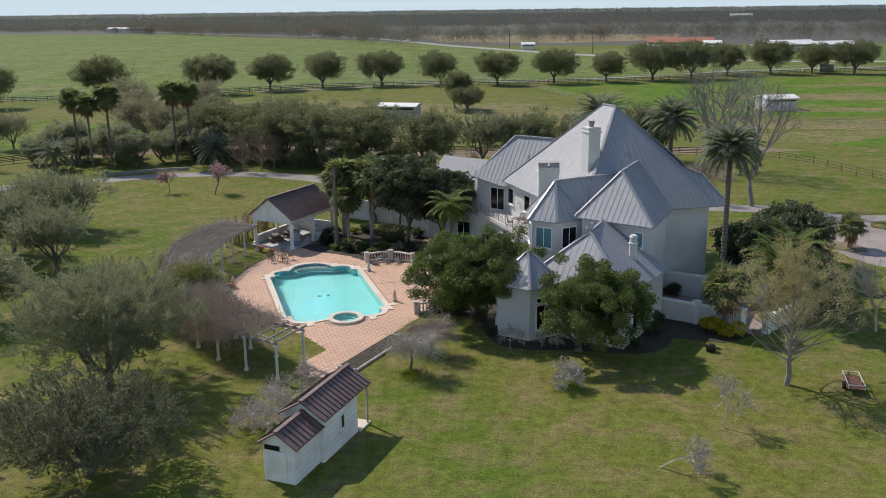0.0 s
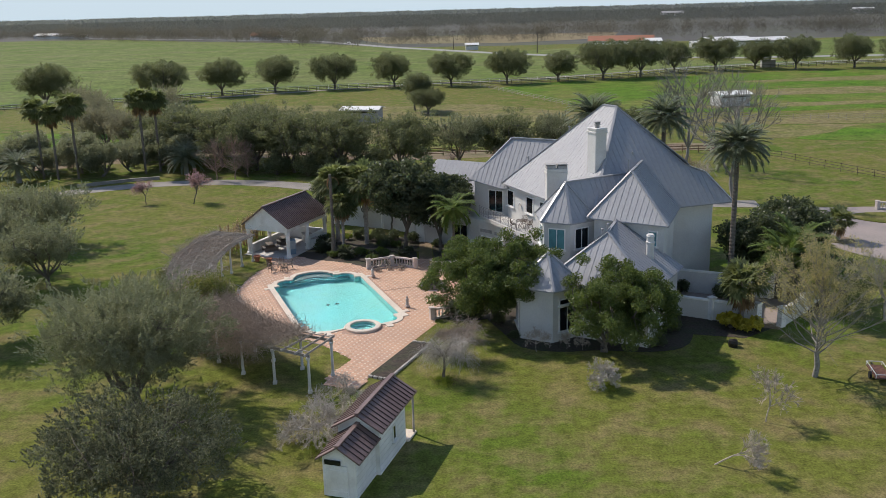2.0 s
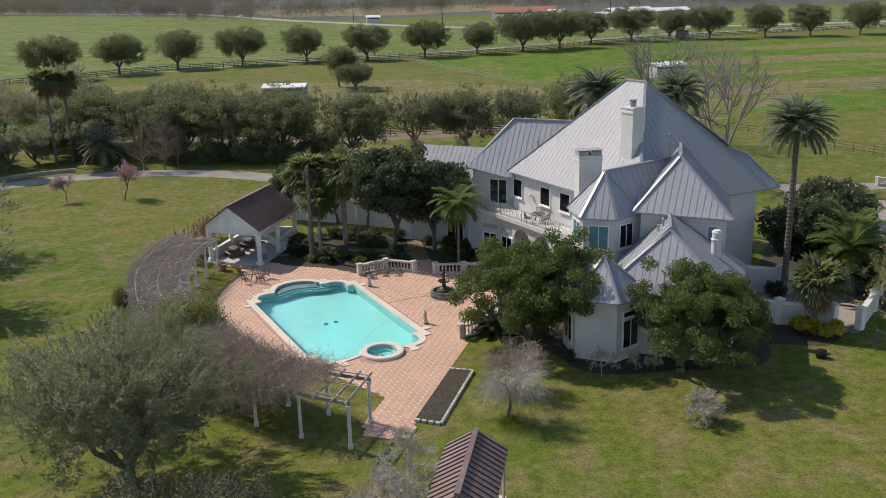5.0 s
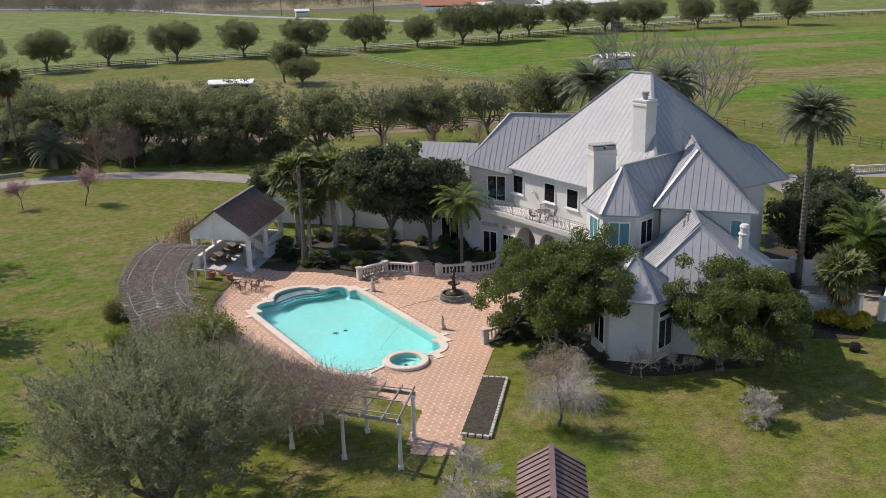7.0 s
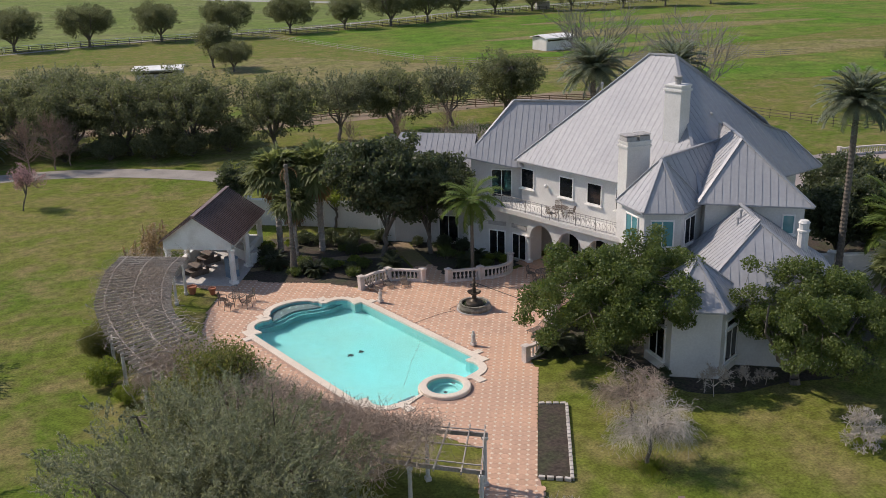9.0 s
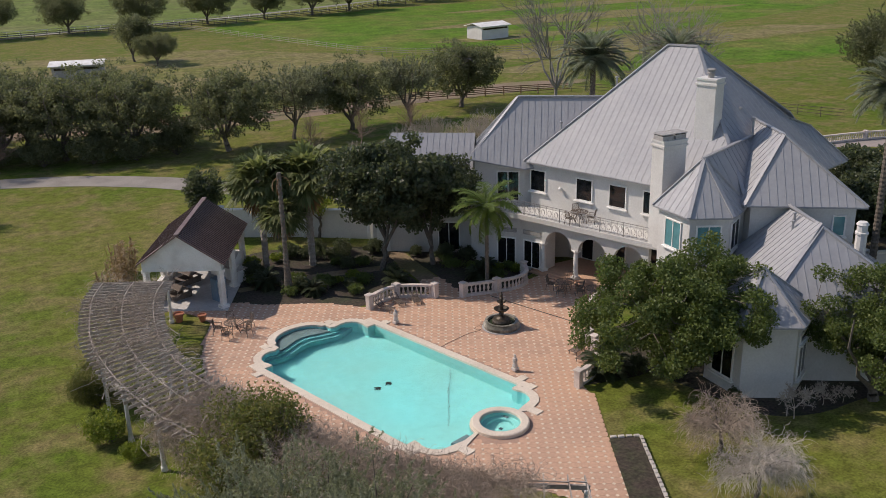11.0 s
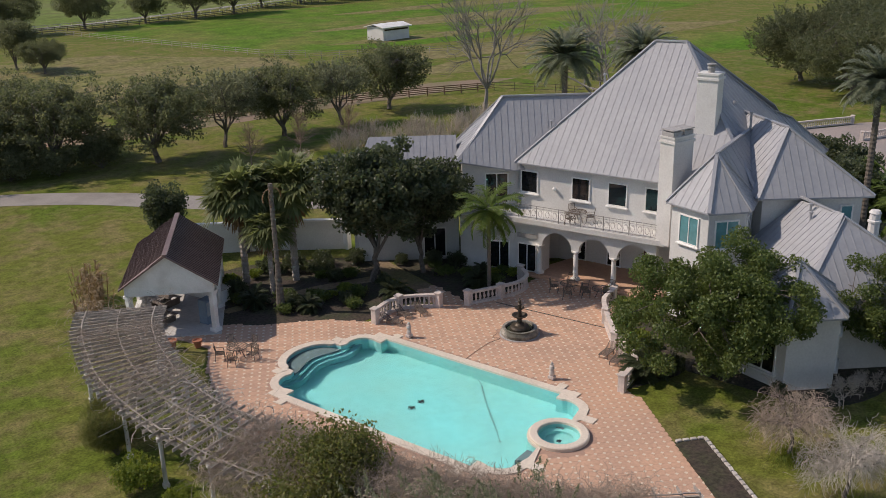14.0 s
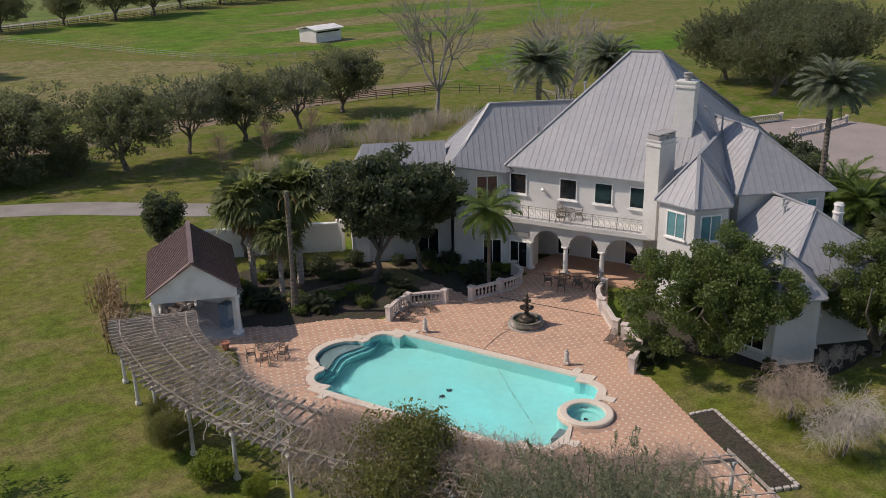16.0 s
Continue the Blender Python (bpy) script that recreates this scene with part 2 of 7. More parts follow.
def lathe(bm, profile, at=(0, 0, 0), n=12):
    """A turned body from (radius, height) pairs."""
    x, y, z = at
    rings = []
    for r, h in profile:
        rings.append([bm.verts.new((x + r * math.cos(2 * math.pi * k / n), y + r * math.sin(2 * math.pi * k / n), z + h)) for k in range(n)])
    for a, b in zip(rings, rings[1:]):
        for k in range(n):
            bm.faces.new((a[k], a[(k + 1) % n], b[(k + 1) % n], b[k]))
    bm.faces.new(rings[-1])
    bm.faces.new(rings[0][::-1])
    return bm


def prism(bm, poly, z0, z1):
    lo = [bm.verts.new((x, y, z0)) for x, y in poly]
    hi = [bm.verts.new((x, y, z1)) for x, y in poly]
    k = len(poly)
    for i in range(k):
        bm.faces.new((lo[i], lo[(i + 1) % k], hi[(i + 1) % k], hi[i]))
    bm.faces.new(hi)
    bm.faces.new(lo[::-1])
    bmesh.ops.recalc_face_normals(bm, faces=bm.faces)
    return bm


def holed(bm, outer, holes, z0, z1):
    """A slab with holes through it."""
    edges = []
    for loop in (outer, *holes):
        vs = [bm.verts.new((x, y, z1)) for x, y in loop]
        edges += [bm.edges.new((vs[i], vs[(i + 1) % len(vs)])) for i in range(len(vs))]
    bmesh.ops.triangle_fill(bm, use_beauty=True, use_dissolve=False, edges=edges)
    for f in bm.faces:
        if f.normal.z < 0:
            f.normal_flip()
    if z0 < z1:
        top = list(bm.faces)
        r = bmesh.ops.extrude_face_region(bm, geom=top)
        for v in [g for g in r["geom"] if isinstance(g, bmesh.types.BMVert)]:
            v.co.z = z1
        for f in top:
            for v in f.verts:
                v.co.z = z0
        bmesh.ops.recalc_face_normals(bm, faces=bm.faces)
    return bm


def tubes(segments, sides=4):
    """Quads of tapered tubes: rows of (a, b, radius a, radius b)."""
    out = []
    seg = [s for s in segments]
    A = np.array([s[0] for s in seg], float)
    B = np.array([s[1] for s in seg], float)
    ra = np.array([s[2] for s in seg], float)[:, None]
    rb = np.array([s[3] for s in seg], float)[:, None]
    d = B - A
    d /= np.maximum(np.linalg.norm(d, axis=1, keepdims=True), 1e-6)
    ref = np.where(np.abs(d[:, 2:3]) < 0.9, [[0, 0, 1.0]], [[1.0, 0, 0]])
    p = np.cross(d, ref)
    p /= np.linalg.norm(p, axis=1, keepdims=True)
    q = np.cross(d, p)
    for k in range(sides):
        a0, a1 = 2 * math.pi * k / sides, 2 * math.pi * (k + 1) / sides
        o0, o1 = math.cos(a0) * p + math.sin(a0) * q, math.cos(a1) * p + math.sin(a1) * q
        out.append(np.stack([A + ra * o0, A + ra * o1, B + rb * o1, B + rb * o0], 1))
    return np.concatenate(out)


def leaves(rng, centres, spread, size, per, flat=0.0, long=1.6):
    """Folded-diamond leaf quads scattered about the clump centres."""
    c = np.repeat(np.asarray(centres, float), per, 0)
    k = len(c)
    off = rng.normal(size=(k, 3))
    off /= np.maximum(np.linalg.norm(off, axis=1, keepdims=True), 1e-6)
    off *= (rng.random((k, 1)) ** 0.45) * np.asarray(spread)
    c = c + off
    a = rng.normal(size=(k, 3))
    a[:, 2] *= 1 - flat
    a /= np.linalg.norm(a, axis=1, keepdims=True)
    b = np.cross(a, rng.normal(size=(k, 3)))
    b /= np.maximum(np.linalg.norm(b, axis=1, keepdims=True), 1e-6)
    s = size * (0.6 + 0.8 * rng.random((k, 1)))
    return np.stack([c - a * s * long / 2, c + b * s / 2, c + a * s * long / 2, c - b * s / 2], 1)


def limbs(rng, base, height, spread, r0, levels=4, fork=3, bend=0.35, droop=0.0, first=0.28, stretch=1.0):
    """A branching skeleton; returns tube segments and the tips."""
    segs, tips = [], []

    def grow(p, d, length, r, level):
        steps = 3
        q = p
        for k in range(steps):
            d2 = d + rng.normal(size=3) * bend * 0.4
            d2[2] -= droop * (level > 0) * 0.35
            d2 /= np.linalg.norm(d2)
            e = q + d2 * length / steps
            segs.append((q, e, r * (1 - 0.25 * k / steps), r * (1 - 0.25 * (k + 1) / steps)))
            q, d = e, d2
            if level >= levels - 2 and k < steps - 1 and level < levels:
                grow(q, sideways(d, 0.9), length * 0.55, r * 0.5, level + 1)
        if level >= levels:
            tips.append(q)
            return
        for k in range(fork + (level == 0)):
            grow(q, sideways(d, spread), length * (0.62 + 0.25 * rng.random()) * (stretch if level == 0 else 1.0), r * 0.62, level + 1)

    def sideways(d, s):
        v = d + rng.normal(size=3) * s
        v[2] += 0.15
        return v / np.linalg.norm(v)

    grow(np.array(base, float), np.array([0, 0, 1.0]) + rng.normal(size=3) * 0.08, height * first, r0, 0)
    return segs, np.array(tips)


def crown_points(rng, count, centre, radii, hollow=0.55, lumps=5):
    """Clump centres for a crown: an uneven ellipsoid made of overlapping lobes."""
    centre, radii = np.array(centre, float), np.array(radii, float)
    lobes = []
    for k in range(lumps):
        a = rng.random() * 6.28
        lobes.append((centre + radii * np.array([0.45 * math.cos(a), 0.45 * math.sin(a), 0.35 * (rng.random() - 0.4)]), radii * (0.55 + 0.2 * rng.random())))
    lobes.append((centre, radii * 0.8))
    out = []
    while len(out) < count:
        c, r = lobes[int(rng.integers(len(lobes)))]
        v = rng.normal(size=3)
        v /= np.linalg.norm(v)
        p = c + v * r * (hollow + (1 - hollow) * rng.random())
        if p[2] > 0.35:
            out.append(p)
    return np.array(out)


def sprays(rng, centres, middle, length, size, per, long=3.0, lift=0.5):
    """Feathery sprigs: narrow leaves set along short shoots that point up and out of the crown."""
    c = np.asarray(centres, float)
    d = c - np.asarray(middle, float)
    d /= np.maximum(np.linalg.norm(d, axis=1, keepdims=True), 1e-6)
    d = d + rng.normal(size=d.shape) * 0.45 + np.array([0, 0, lift])
    d /= np.linalg.norm(d, axis=1, keepdims=True)
    d, c = np.repeat(d, per, 0), np.repeat(c, per, 0)
    k = len(c)
    s = rng.random((k, 1))
    p = c + d * length * s + rng.normal(size=(k, 3)) * (0.12 * (1.1 - s)) * length * 0.8
    a = d * 0.8 + rng.normal(size=(k, 3)) * 0.6
    a /= np.linalg.norm(a, axis=1, keepdims=True)
    b = np.cross(a, rng.normal(size=(k, 3)))
    b /= np.maximum(np.linalg.norm(b, axis=1, keepdims=True), 1e-6)
    z = size * (0.6 + 0.8 * rng.random((k, 1)))
    return np.stack([p - a * z * long / 2, p + b * z / 2, p + a * z * long / 2, p - b * z / 2], 1)


def leafy_tree(name, label, height, radius, clearance, leaf, seed, long=1.6, clumps=140, per=34, size=0.26, trunk=0.22, mat_trunk=None, squash=1.0, hollow=0.5, category="tree", group="", clump_r=0.75, feather=0.0, lumps=6):
    """A tree with a tapered trunk, spreading limbs and a crown of leaf clumps, standing at the origin."""
    rng = np.random.default_rng(seed)
    t = thing(name, (0, 0, 0), label, category, group)
    h = (height - clearance) / 2
    mid_z = clearance + h
    pts = crown_points(rng, clumps, (0, 0, mid_z), (radius, radius, h * squash), hollow, lumps)
    pts[:, 2] = np.maximum(pts[:, 2], clearance * 0.75 + 0.3 * rng.random(len(pts)))
    segs = []
    p = np.zeros(3)
    top = np.array([rng.normal() * 0.2, rng.normal() * 0.2, clearance * 0.8 + 0.12 * h])
    for k in range(4):
        e = top * (k + 1) / 4 + rng.normal(size=3) * np.array([0.06, 0.06, 0])
        segs.append((p, e, trunk * (1.25 - 0.1 * k), trunk * (1.15 - 0.1 * k)))
        p = e
    heads, stem = [], [segs[-1][1], segs[-2][1]]
    for k in range(7):
        a = 0.9 * k + rng.random() * 0.6
        q, r = stem[int(rng.integers(2))], trunk * 0.62
        out = rng.uniform(0.35, 0.75) * radius
        for j in range(4):
            f = (j + 1) / 4
            e = stem[0] * np.array([1, 1, 0]) + np.array([math.cos(a) * out * f ** 0.8, math.sin(a) * out * f ** 0.8, stem[0][2] + (1.25 * h) * f ** 1.1 * rng.uniform(0.85, 1.1)]) + rng.normal(size=3) * 0.15
            segs.append((q, e, r, r * 0.74))
            q, r = e, r * 0.74
            heads.append(e)
    heads = np.array(heads)
    for q in pts[:: max(1, len(pts) // 70)]:
        start = heads[int(np.argmin(np.linalg.norm(heads - q, axis=1)))]
        mid = start + (q - start) * 0.5 + rng.normal(size=3) * 0.2
        segs.append((start, mid, trunk * 0.13, trunk * 0.08))
        segs.append((mid, q, trunk * 0.08, trunk * 0.03))
    quads("trunk", tubes(segs, 6), mat_trunk or BARK, t)
    lv = leaves(rng, pts, clump_r * np.array([1, 1, 0.8]), size, per, long=long)
    if feather:
        lv = np.concatenate([lv[:: 2], sprays(rng, np.repeat(pts, 3, 0) + rng.normal(size=(len(pts) * 3, 3)) * clump_r * 0.5, (0, 0, mid_z - 0.4 * h), feather, size, max(8, per // 4), long)])
    quads("crown", lv, leaf, t)
    return t


def fan_tree(name, label, height, radius, seed, mat, bud=None, stout=0.2):
    """An upright winter tree: a straight stem whose many ascending branches carry fine twigs."""
    rng = np.random.default_rng(seed)
    t = thing(name, (0, 0, 0), label, "tree")
    thick, fine, tips = [], [], []
    p = np.zeros(3)
    stem = []
    for k in range(9):
        e = np.array([rng.normal() * 0.07, rng.normal() * 0.07, height * 0.8 * (k + 1) / 9])
        thick.append((p, e, stout * (1 - 0.1 * k), stout * (0.9 - 0.1 * k)))
        stem.append(e)
        p = e
    for k in range(46):
        f = 0.22 + 0.72 * k / 46
        z = height * 0.8 * f
        a = 2.39996 * k + rng.normal() * 0.3
        rise = 0.35 + 1.5 * f ** 1.3 + rng.normal() * 0.12
        ln = radius * 1.25 * (math.sin(math.pi * min(1.0, 0.16 + 0.78 * f)) ** 0.7) * rng.uniform(0.8, 1.1)
        d = np.array([math.cos(a), math.sin(a), math.tan(min(1.35, rise * 0.75))])
        q, r = np.array([0, 0, z]), 0.275 * stout * (1.2 - f)
        for j in range(5):
            d = d / np.linalg.norm(d) + rng.normal(size=3) * 0.13 + np.array([0, 0, 0.05])
            e = q + d / np.linalg.norm(d) * ln / 5
            thick.append((q, e, r + 0.008, r * 0.78 + 0.006))
            q, r = e, r * 0.78
            for _ in range(3):
                dd = d / np.linalg.norm(d) + rng.normal(size=3) * 0.55
                s, l2 = q, ln * rng.uniform(0.10, 0.30)
                for i in range(3):
                    dd = dd / np.linalg.norm(dd) + rng.normal(size=3) * 0.2 + np.array([0, 0, 0.10])
                    g = s + dd / np.linalg.norm(dd) * l2 / 3
                    fine.append((s, g, 0.011, 0.008))
                    s = g
                tips.append(s)
                for i in range(2):
                    fine.append((s, s + (dd / np.linalg.norm(dd) + rng.normal(size=3) * 0.5) * l2 * 0.3, 0.008, 0.006))
    quads("trunk", tubes(thick, 6), mat, t)
    quads("branchwork", tubes(fine, 3), mat, t)
    if bud is not None:
        tp = np.array(tips)
        tp = tp[tp[:, 2] > height * 0.48]
        quads("bud_mass", leaves(rng, tp, 0.34, 0.055, 34), bud, t)
    return t


def bare_tree(name, label, height, seed, mat, spread=0.6, r0=0.16, levels=4, fork=3, droop=0.0, category="tree", first=0.28, group="", bud=None, sides=3, stretch=1.0):
    rng = np.random.default_rng(seed)
    t = thing(name, (0, 0, 0), label, category, group)
    segs, tips = limbs(rng, (0, 0, 0), height, spread, r0, levels, fork, droop=droop, first=first, stretch=stretch)
    top = max(s[1][2] for s in segs)
    k = height / top
    segs = [(a * k, b * k, ra, rb) for a, b, ra, rb in segs]
    fine = [s for s in segs if s[2] < r0 * 0.3]
    thick = [s for s in segs if s[2] >= r0 * 0.3]
    quads("trunk", tubes(thick, 6), mat, t)
    quads("branchwork", tubes([(a, b, max(ra, 0.012), max(rb, 0.008)) for a, b, ra, rb in fine], sides), mat, t)
    if bud is not None:
        quads("bud_mass", leaves(rng, tips * k, 0.35, 0.10, 7), bud, t)
    return t


def vase_tree(name, label, height, seed, mat):
    """A great bare tree: a short trunk parts into ascending limbs that fork again and again into fine twigs."""
    rng = np.random.default_rng(seed)
    t = thing(name, (0, 0, 0), label, "tree")
    thick, fine = [], []

    def grow(p, d, length, r, level):
        bends = 3 if level < 4 else 2
        for k in range(bends):
            d = d + rng.normal(size=3) * 0.16 + np.array([0, 0, 0.07])
            d = d / np.linalg.norm(d)
            e = p + d * length / bends
            (thick if level < 3 else fine).append((p, e, r * (1 - 0.13 * k), r * (1 - 0.13 * (k + 1))))
            p = e
            if 2 <= level < 5 and k < bends - 1:
                grow(p, turn(d, 0.55), length * 0.5, r * 0.5, level + 2)
        if level < 5:
            for _ in range((0, 3, 3, 3, 3)[level]):
                grow(p, turn(d, 0.42), length * rng.uniform(0.6, 0.8), max(r * 0.58, 0.012), level + 1)
        return p

    def turn(d, s):
        v = d + rng.normal(size=3) * s
        return v / np.linalg.norm(v)

    top = grow(np.zeros(3), np.array([0.03, 0.0, 1.0]), height * 0.2, 0.34, 0)
    for k in range(6):
        a = 1.047 * k + rng.random() * 0.5
        tilt = rng.uniform(0.35, 0.75)
        grow(top, np.array([math.cos(a) * tilt, math.sin(a) * tilt, 1.0]), height * rng.uniform(0.26, 0.34), 0.17, 1)
    quads("trunk", tubes(thick, 6), mat, t)
    quads("branchwork", tubes(fine, 3), mat, t)
    return t


def brush(name, label, radius, height, seed, mat, stems=150):
    """A thicket of thin upright bare stems with side twigs."""
    rng = np.random.default_rng(seed)
    t = thing(name, (0, 0, 0), label, "shrub")
    segs = []
    for k in range(stems):
        a, r = rng.random() * 2 * math.pi, radius * math.sqrt(rng.random())
        p = np.array([r * math.cos(a) * 0.75, r * math.sin(a) * 0.75, 0])
        d = np.array([0.35 * p[0] / radius, 0.35 * p[1] / radius, 1.0]) + rng.normal(size=3) * 0.18
        h = height * rng.uniform(0.55, 1.0) * (1 - 0.35 * (r / radius) ** 2)
        for i in range(4):
            q = p + d / np.linalg.norm(d) * h / 4
            segs.append((p, q, 0.022 - 0.004 * i, 0.018 - 0.004 * i))
            if i:
                for _ in range(2):
                    w = d + rng.normal(size=3) * 0.5
                    segs.append((q, q + w / np.linalg.norm(w) * h * 0.28, 0.010, 0.006))
            p, d = q, d + rng.normal(size=3) * 0.15
    quads("stemwork", tubes(segs, 3), mat, t)
    return t


def weeping_tree(name, label, height, radius, seed, mat, shoots=1700, r=0.008):
    """A small tree whose thin shoots arch out from the head and hang towards the ground."""
    rng = np.random.default_rng(seed)
    t = thing(name, (0, 0, 0), label, "tree")
    head = np.array([0.1, 0.0, height * 0.52])
    segs, fine, arms = [], [], []
    p = np.zeros(3)
    for k in range(4):
        e = head * (k + 1) / 4 + rng.normal(size=3) * np.array([0.05, 0.05, 0])
        segs.append((p, e, 0.13 - 0.012 * k, 0.12 - 0.012 * k))
        p = e
    for k in range(14):
        a = 2.4 * k + rng.random()
        d = np.array([math.cos(a), math.sin(a), 1.1 * rng.random() + 0.35])
        q = head
        for j in range(4):
            d = d + rng.normal(size=3) * 0.25
            d[2] -= 0.18
            e = q + d / np.linalg.norm(d) * radius * 0.20
            segs.append((q, e, 0.06 * (1 - 0.2 * j), 0.06 * (0.8 - 0.2 * j)))
            q = e
            arms.append(q)
    arms = np.array(arms)
    for k in range(shoots):
        q = arms[int(rng.integers(len(arms)))]
        a = math.atan2(q[1], q[0]) + rng.normal() * 0.9
        d = np.array([math.cos(a), math.sin(a), 0.7 + 0.6 * rng.random()])
        n = int(rng.integers(6, 10))
        for j in range(n):
            d = d / np.linalg.norm(d) + rng.normal(size=3) * 0.38
            d[2] -= 0.24
            e = q + d / np.linalg.norm(d) * radius * 0.085
            if e[2] < 0.5:
                break
            fine.append((q, e, r, r * 0.85))
            q = e
    quads("trunk", tubes(segs, 6), BARK, t)
    quads("branchwork", tubes(fine, 3), mat, t)
    return t


def frond(rng, azimuth, lift, length, sag, leaflets, width, plume=0.5):
    """Quads of one feather frond rooted at the origin."""
    out, pts = [], []
    ca, sa = math.cos(azimuth), math.sin(azimuth)
    el, r, z = lift, 0.0, 0.0
    steps = 9
    for k in range(steps + 1):
        pts.append(np.array([r * ca, r * sa, z]))
        r += length / steps * math.cos(el)
        z += length / steps * math.sin(el)
        el -= sag / steps * (0.5 + k / steps)
    for a, b in zip(pts, pts[1:]):
        out.append(tubes([(a, b, 0.035, 0.025)], 3))
    side = np.array([-sa, ca, 0])
    for k in range(leaflets):
        f = 0.12 + 0.88 * k / leaflets
        i = min(int(f * steps), steps - 1)
        p = pts[i] + (pts[i + 1] - pts[i]) * (f * steps - i)
        d = pts[i + 1] - pts[i]
        d /= np.linalg.norm(d)
        ln = width * (1.1 - 0.75 * abs(f - 0.45) * 1.4)
        for s in (-1, 1):
            v = side * s + d * 0.7 + np.array([0, 0, plume * (rng.random() - 0.35)])
            v /= np.linalg.norm(v)
            w = np.cross(v, (0, 0, 1.0)) * 0.05
            tip = p + v * ln - np.array([0, 0, 0.12 * ln])
            out.append(np.array([[p - w, p + w, tip + w * 0.2, tip - w * 0.2]]))
    return np.concatenate(out)


def feather_palm(name, label, trunk_h, length, count, seed, leaf, trunk=0.2, width=0.5, mat_trunk=None, skirt=0, lift=1.25):
    rng = np.random.default_rng(seed)
    t = thing(name, (0, 0, 0), label, "palm tree")
    bm = bmesh.new()
    prof = []
    k = max(4, int(trunk_h / 0.3))
    for i in range(k + 1):
        z = trunk_h * i / k
        prof += [(trunk * (1.18 - 0.25 * i / k), z), (trunk * (1.02 - 0.25 * i / k), z + trunk_h / k * 0.5)]
    lathe(bm, prof, n=9)
    part("trunk", bm, mat_trunk or PALEBARK, t)
    for i in range(count):
        a = i * 2.39996 + rng.random() * 0.3
        lf = lift - 1.75 * (i / count) + rng.normal() * 0.08
        q = frond(rng, a, lf, length * (0.85 + 0.2 * rng.random()), 1.0 + 0.5 * rng.random(), 38, width)
        q = q + np.array([0, 0, trunk_h])
        quads("frond", q, leaf, t)
    if skirt:
        q = np.concatenate([frond(rng, i * 2.4, -0.9 - 0.5 * rng.random(), length * 0.6, 0.4, 14, width * 0.7) for i in range(skirt)])
        quads("dry_skirt", q + np.array([0, 0, trunk_h]), BROWNLEAF, t, "dry brown hanging fronds")
    return t


def fan_palm(name, label, trunk_h, reach, count, seed, leaf, trunk=0.17, skirt=10, mat_trunk=None):
    """A palm with fan leaves on stalks."""
    rng = np.random.default_rng(seed)
    t = thing(name, (0, 0, 0), label, "palm tree")
    bm = bmesh.new()
    prof = []
    k = max(4, int(trunk_h / 0.3))
    for i in range(k + 1):
        z = trunk_h * i / k
        prof += [(trunk * (1.15 + 0.1 * (i % 2)), z), (trunk, z + trunk_h / k * 0.5)]
    lathe(bm, prof, n=8)
    part("trunk", bm, mat_trunk or GREYWOOD, t)

    def fan(az, el, reach):
        out = []
        d = np.array([math.cos(az) * math.cos(el), math.sin(az) * math.cos(el), math.sin(el)])
        hub = d * reach * 0.55
        out.append(tubes([(np.zeros(3), hub, 0.03, 0.02)], 3))
        side = np.cross(d, (0, 0, 1.0))
        side /= np.linalg.norm(side)
        up = np.cross(side, d)
        for j in range(21):
            f = (j - 10) / 10 * 1.9
            v = d * math.cos(f) + side * math.sin(f) + up * (0.1 * rng.normal())
            tip = hub + v * reach * (0.62 - 0.10 * abs(f) / 1.9) + np.array([0, 0, -0.05 * reach - 0.26 * reach * rng.random()])
            w = np.cross(v, up) * 0.055 * reach
            mid = hub + v * reach * 0.32
            out.append(np.array([[hub, mid + w, tip, mid - w]]))
        return np.concatenate(out)

    for i in range(count):
        q = fan(i * 2.4 + rng.random() * 0.3, 1.25 - 1.75 * i / count + rng.normal() * 0.1, reach * (0.85 + 0.25 * rng.random()))
        quads("fan_leaf", q + np.array([0, 0, trunk_h]), leaf, t)
    if skirt:
        q = np.concatenate([fan(i * 2.4, -0.9 - 0.4 * rng.random(), reach * 0.8) for i in range(skirt)])
        quads("dry_skirt", q + np.array([0, 0, trunk_h - 0.15]), BROWNLEAF, t, "dry brown hanging leaves")
    return t


def shrub(name, label, radius, height, leaf, seed, clumps=26, per=40, size=0.13):
    rng = np.random.default_rng(seed)
    t = thing(name, (0, 0, 0), label, "shrub")
    pts = crown_points(rng, clumps, (0, 0, height * 0.55), (radius, radius, height * 0.5), 0.4, 4)
    quads("stemwork", tubes([((0, 0, 0), p, 0.03, 0.01) for p in pts[::2]], 3), BARK, t)
    quads("foliage", leaves(rng, pts, radius * 0.33, size, per), leaf, t)
    return t


def hedge(pts, width, height, leaf, seed, label):
    """A clipped hedge along a line of points."""
    rng = np.random.default_rng(seed)
    t = thing("hedge", (0, 0, 0), label, "hedge")
    spots, stems = [], []
    for a, b in zip(pts, pts[1:]):
        A, B = Vector(a), Vector(b)
        ln = (B - A).length
        d = (B - A).normalized()
        for _ in range(int(ln * 26)):
            q = A + d * rng.uniform(0, ln) + Vector((-d.y, d.x)) * rng.uniform(-width / 2, width / 2)
            spots.append((q.x, q.y, height * rng.uniform(0.2, 0.92)))
        for k in range(int(ln * 3)):
            q = A + d * (k + 0.5) / 3
            stems.append(((q.x, q.y, 0), (q.x + rng.normal() * 0.1, q.y, height * 0.7), 0.025, 0.012))
    quads("stemwork", tubes(stems, 3), BARK, t)
    quads("foliage", leaves(rng, np.array(spots), 0.17, 0.075, 50), leaf, t)
    return t


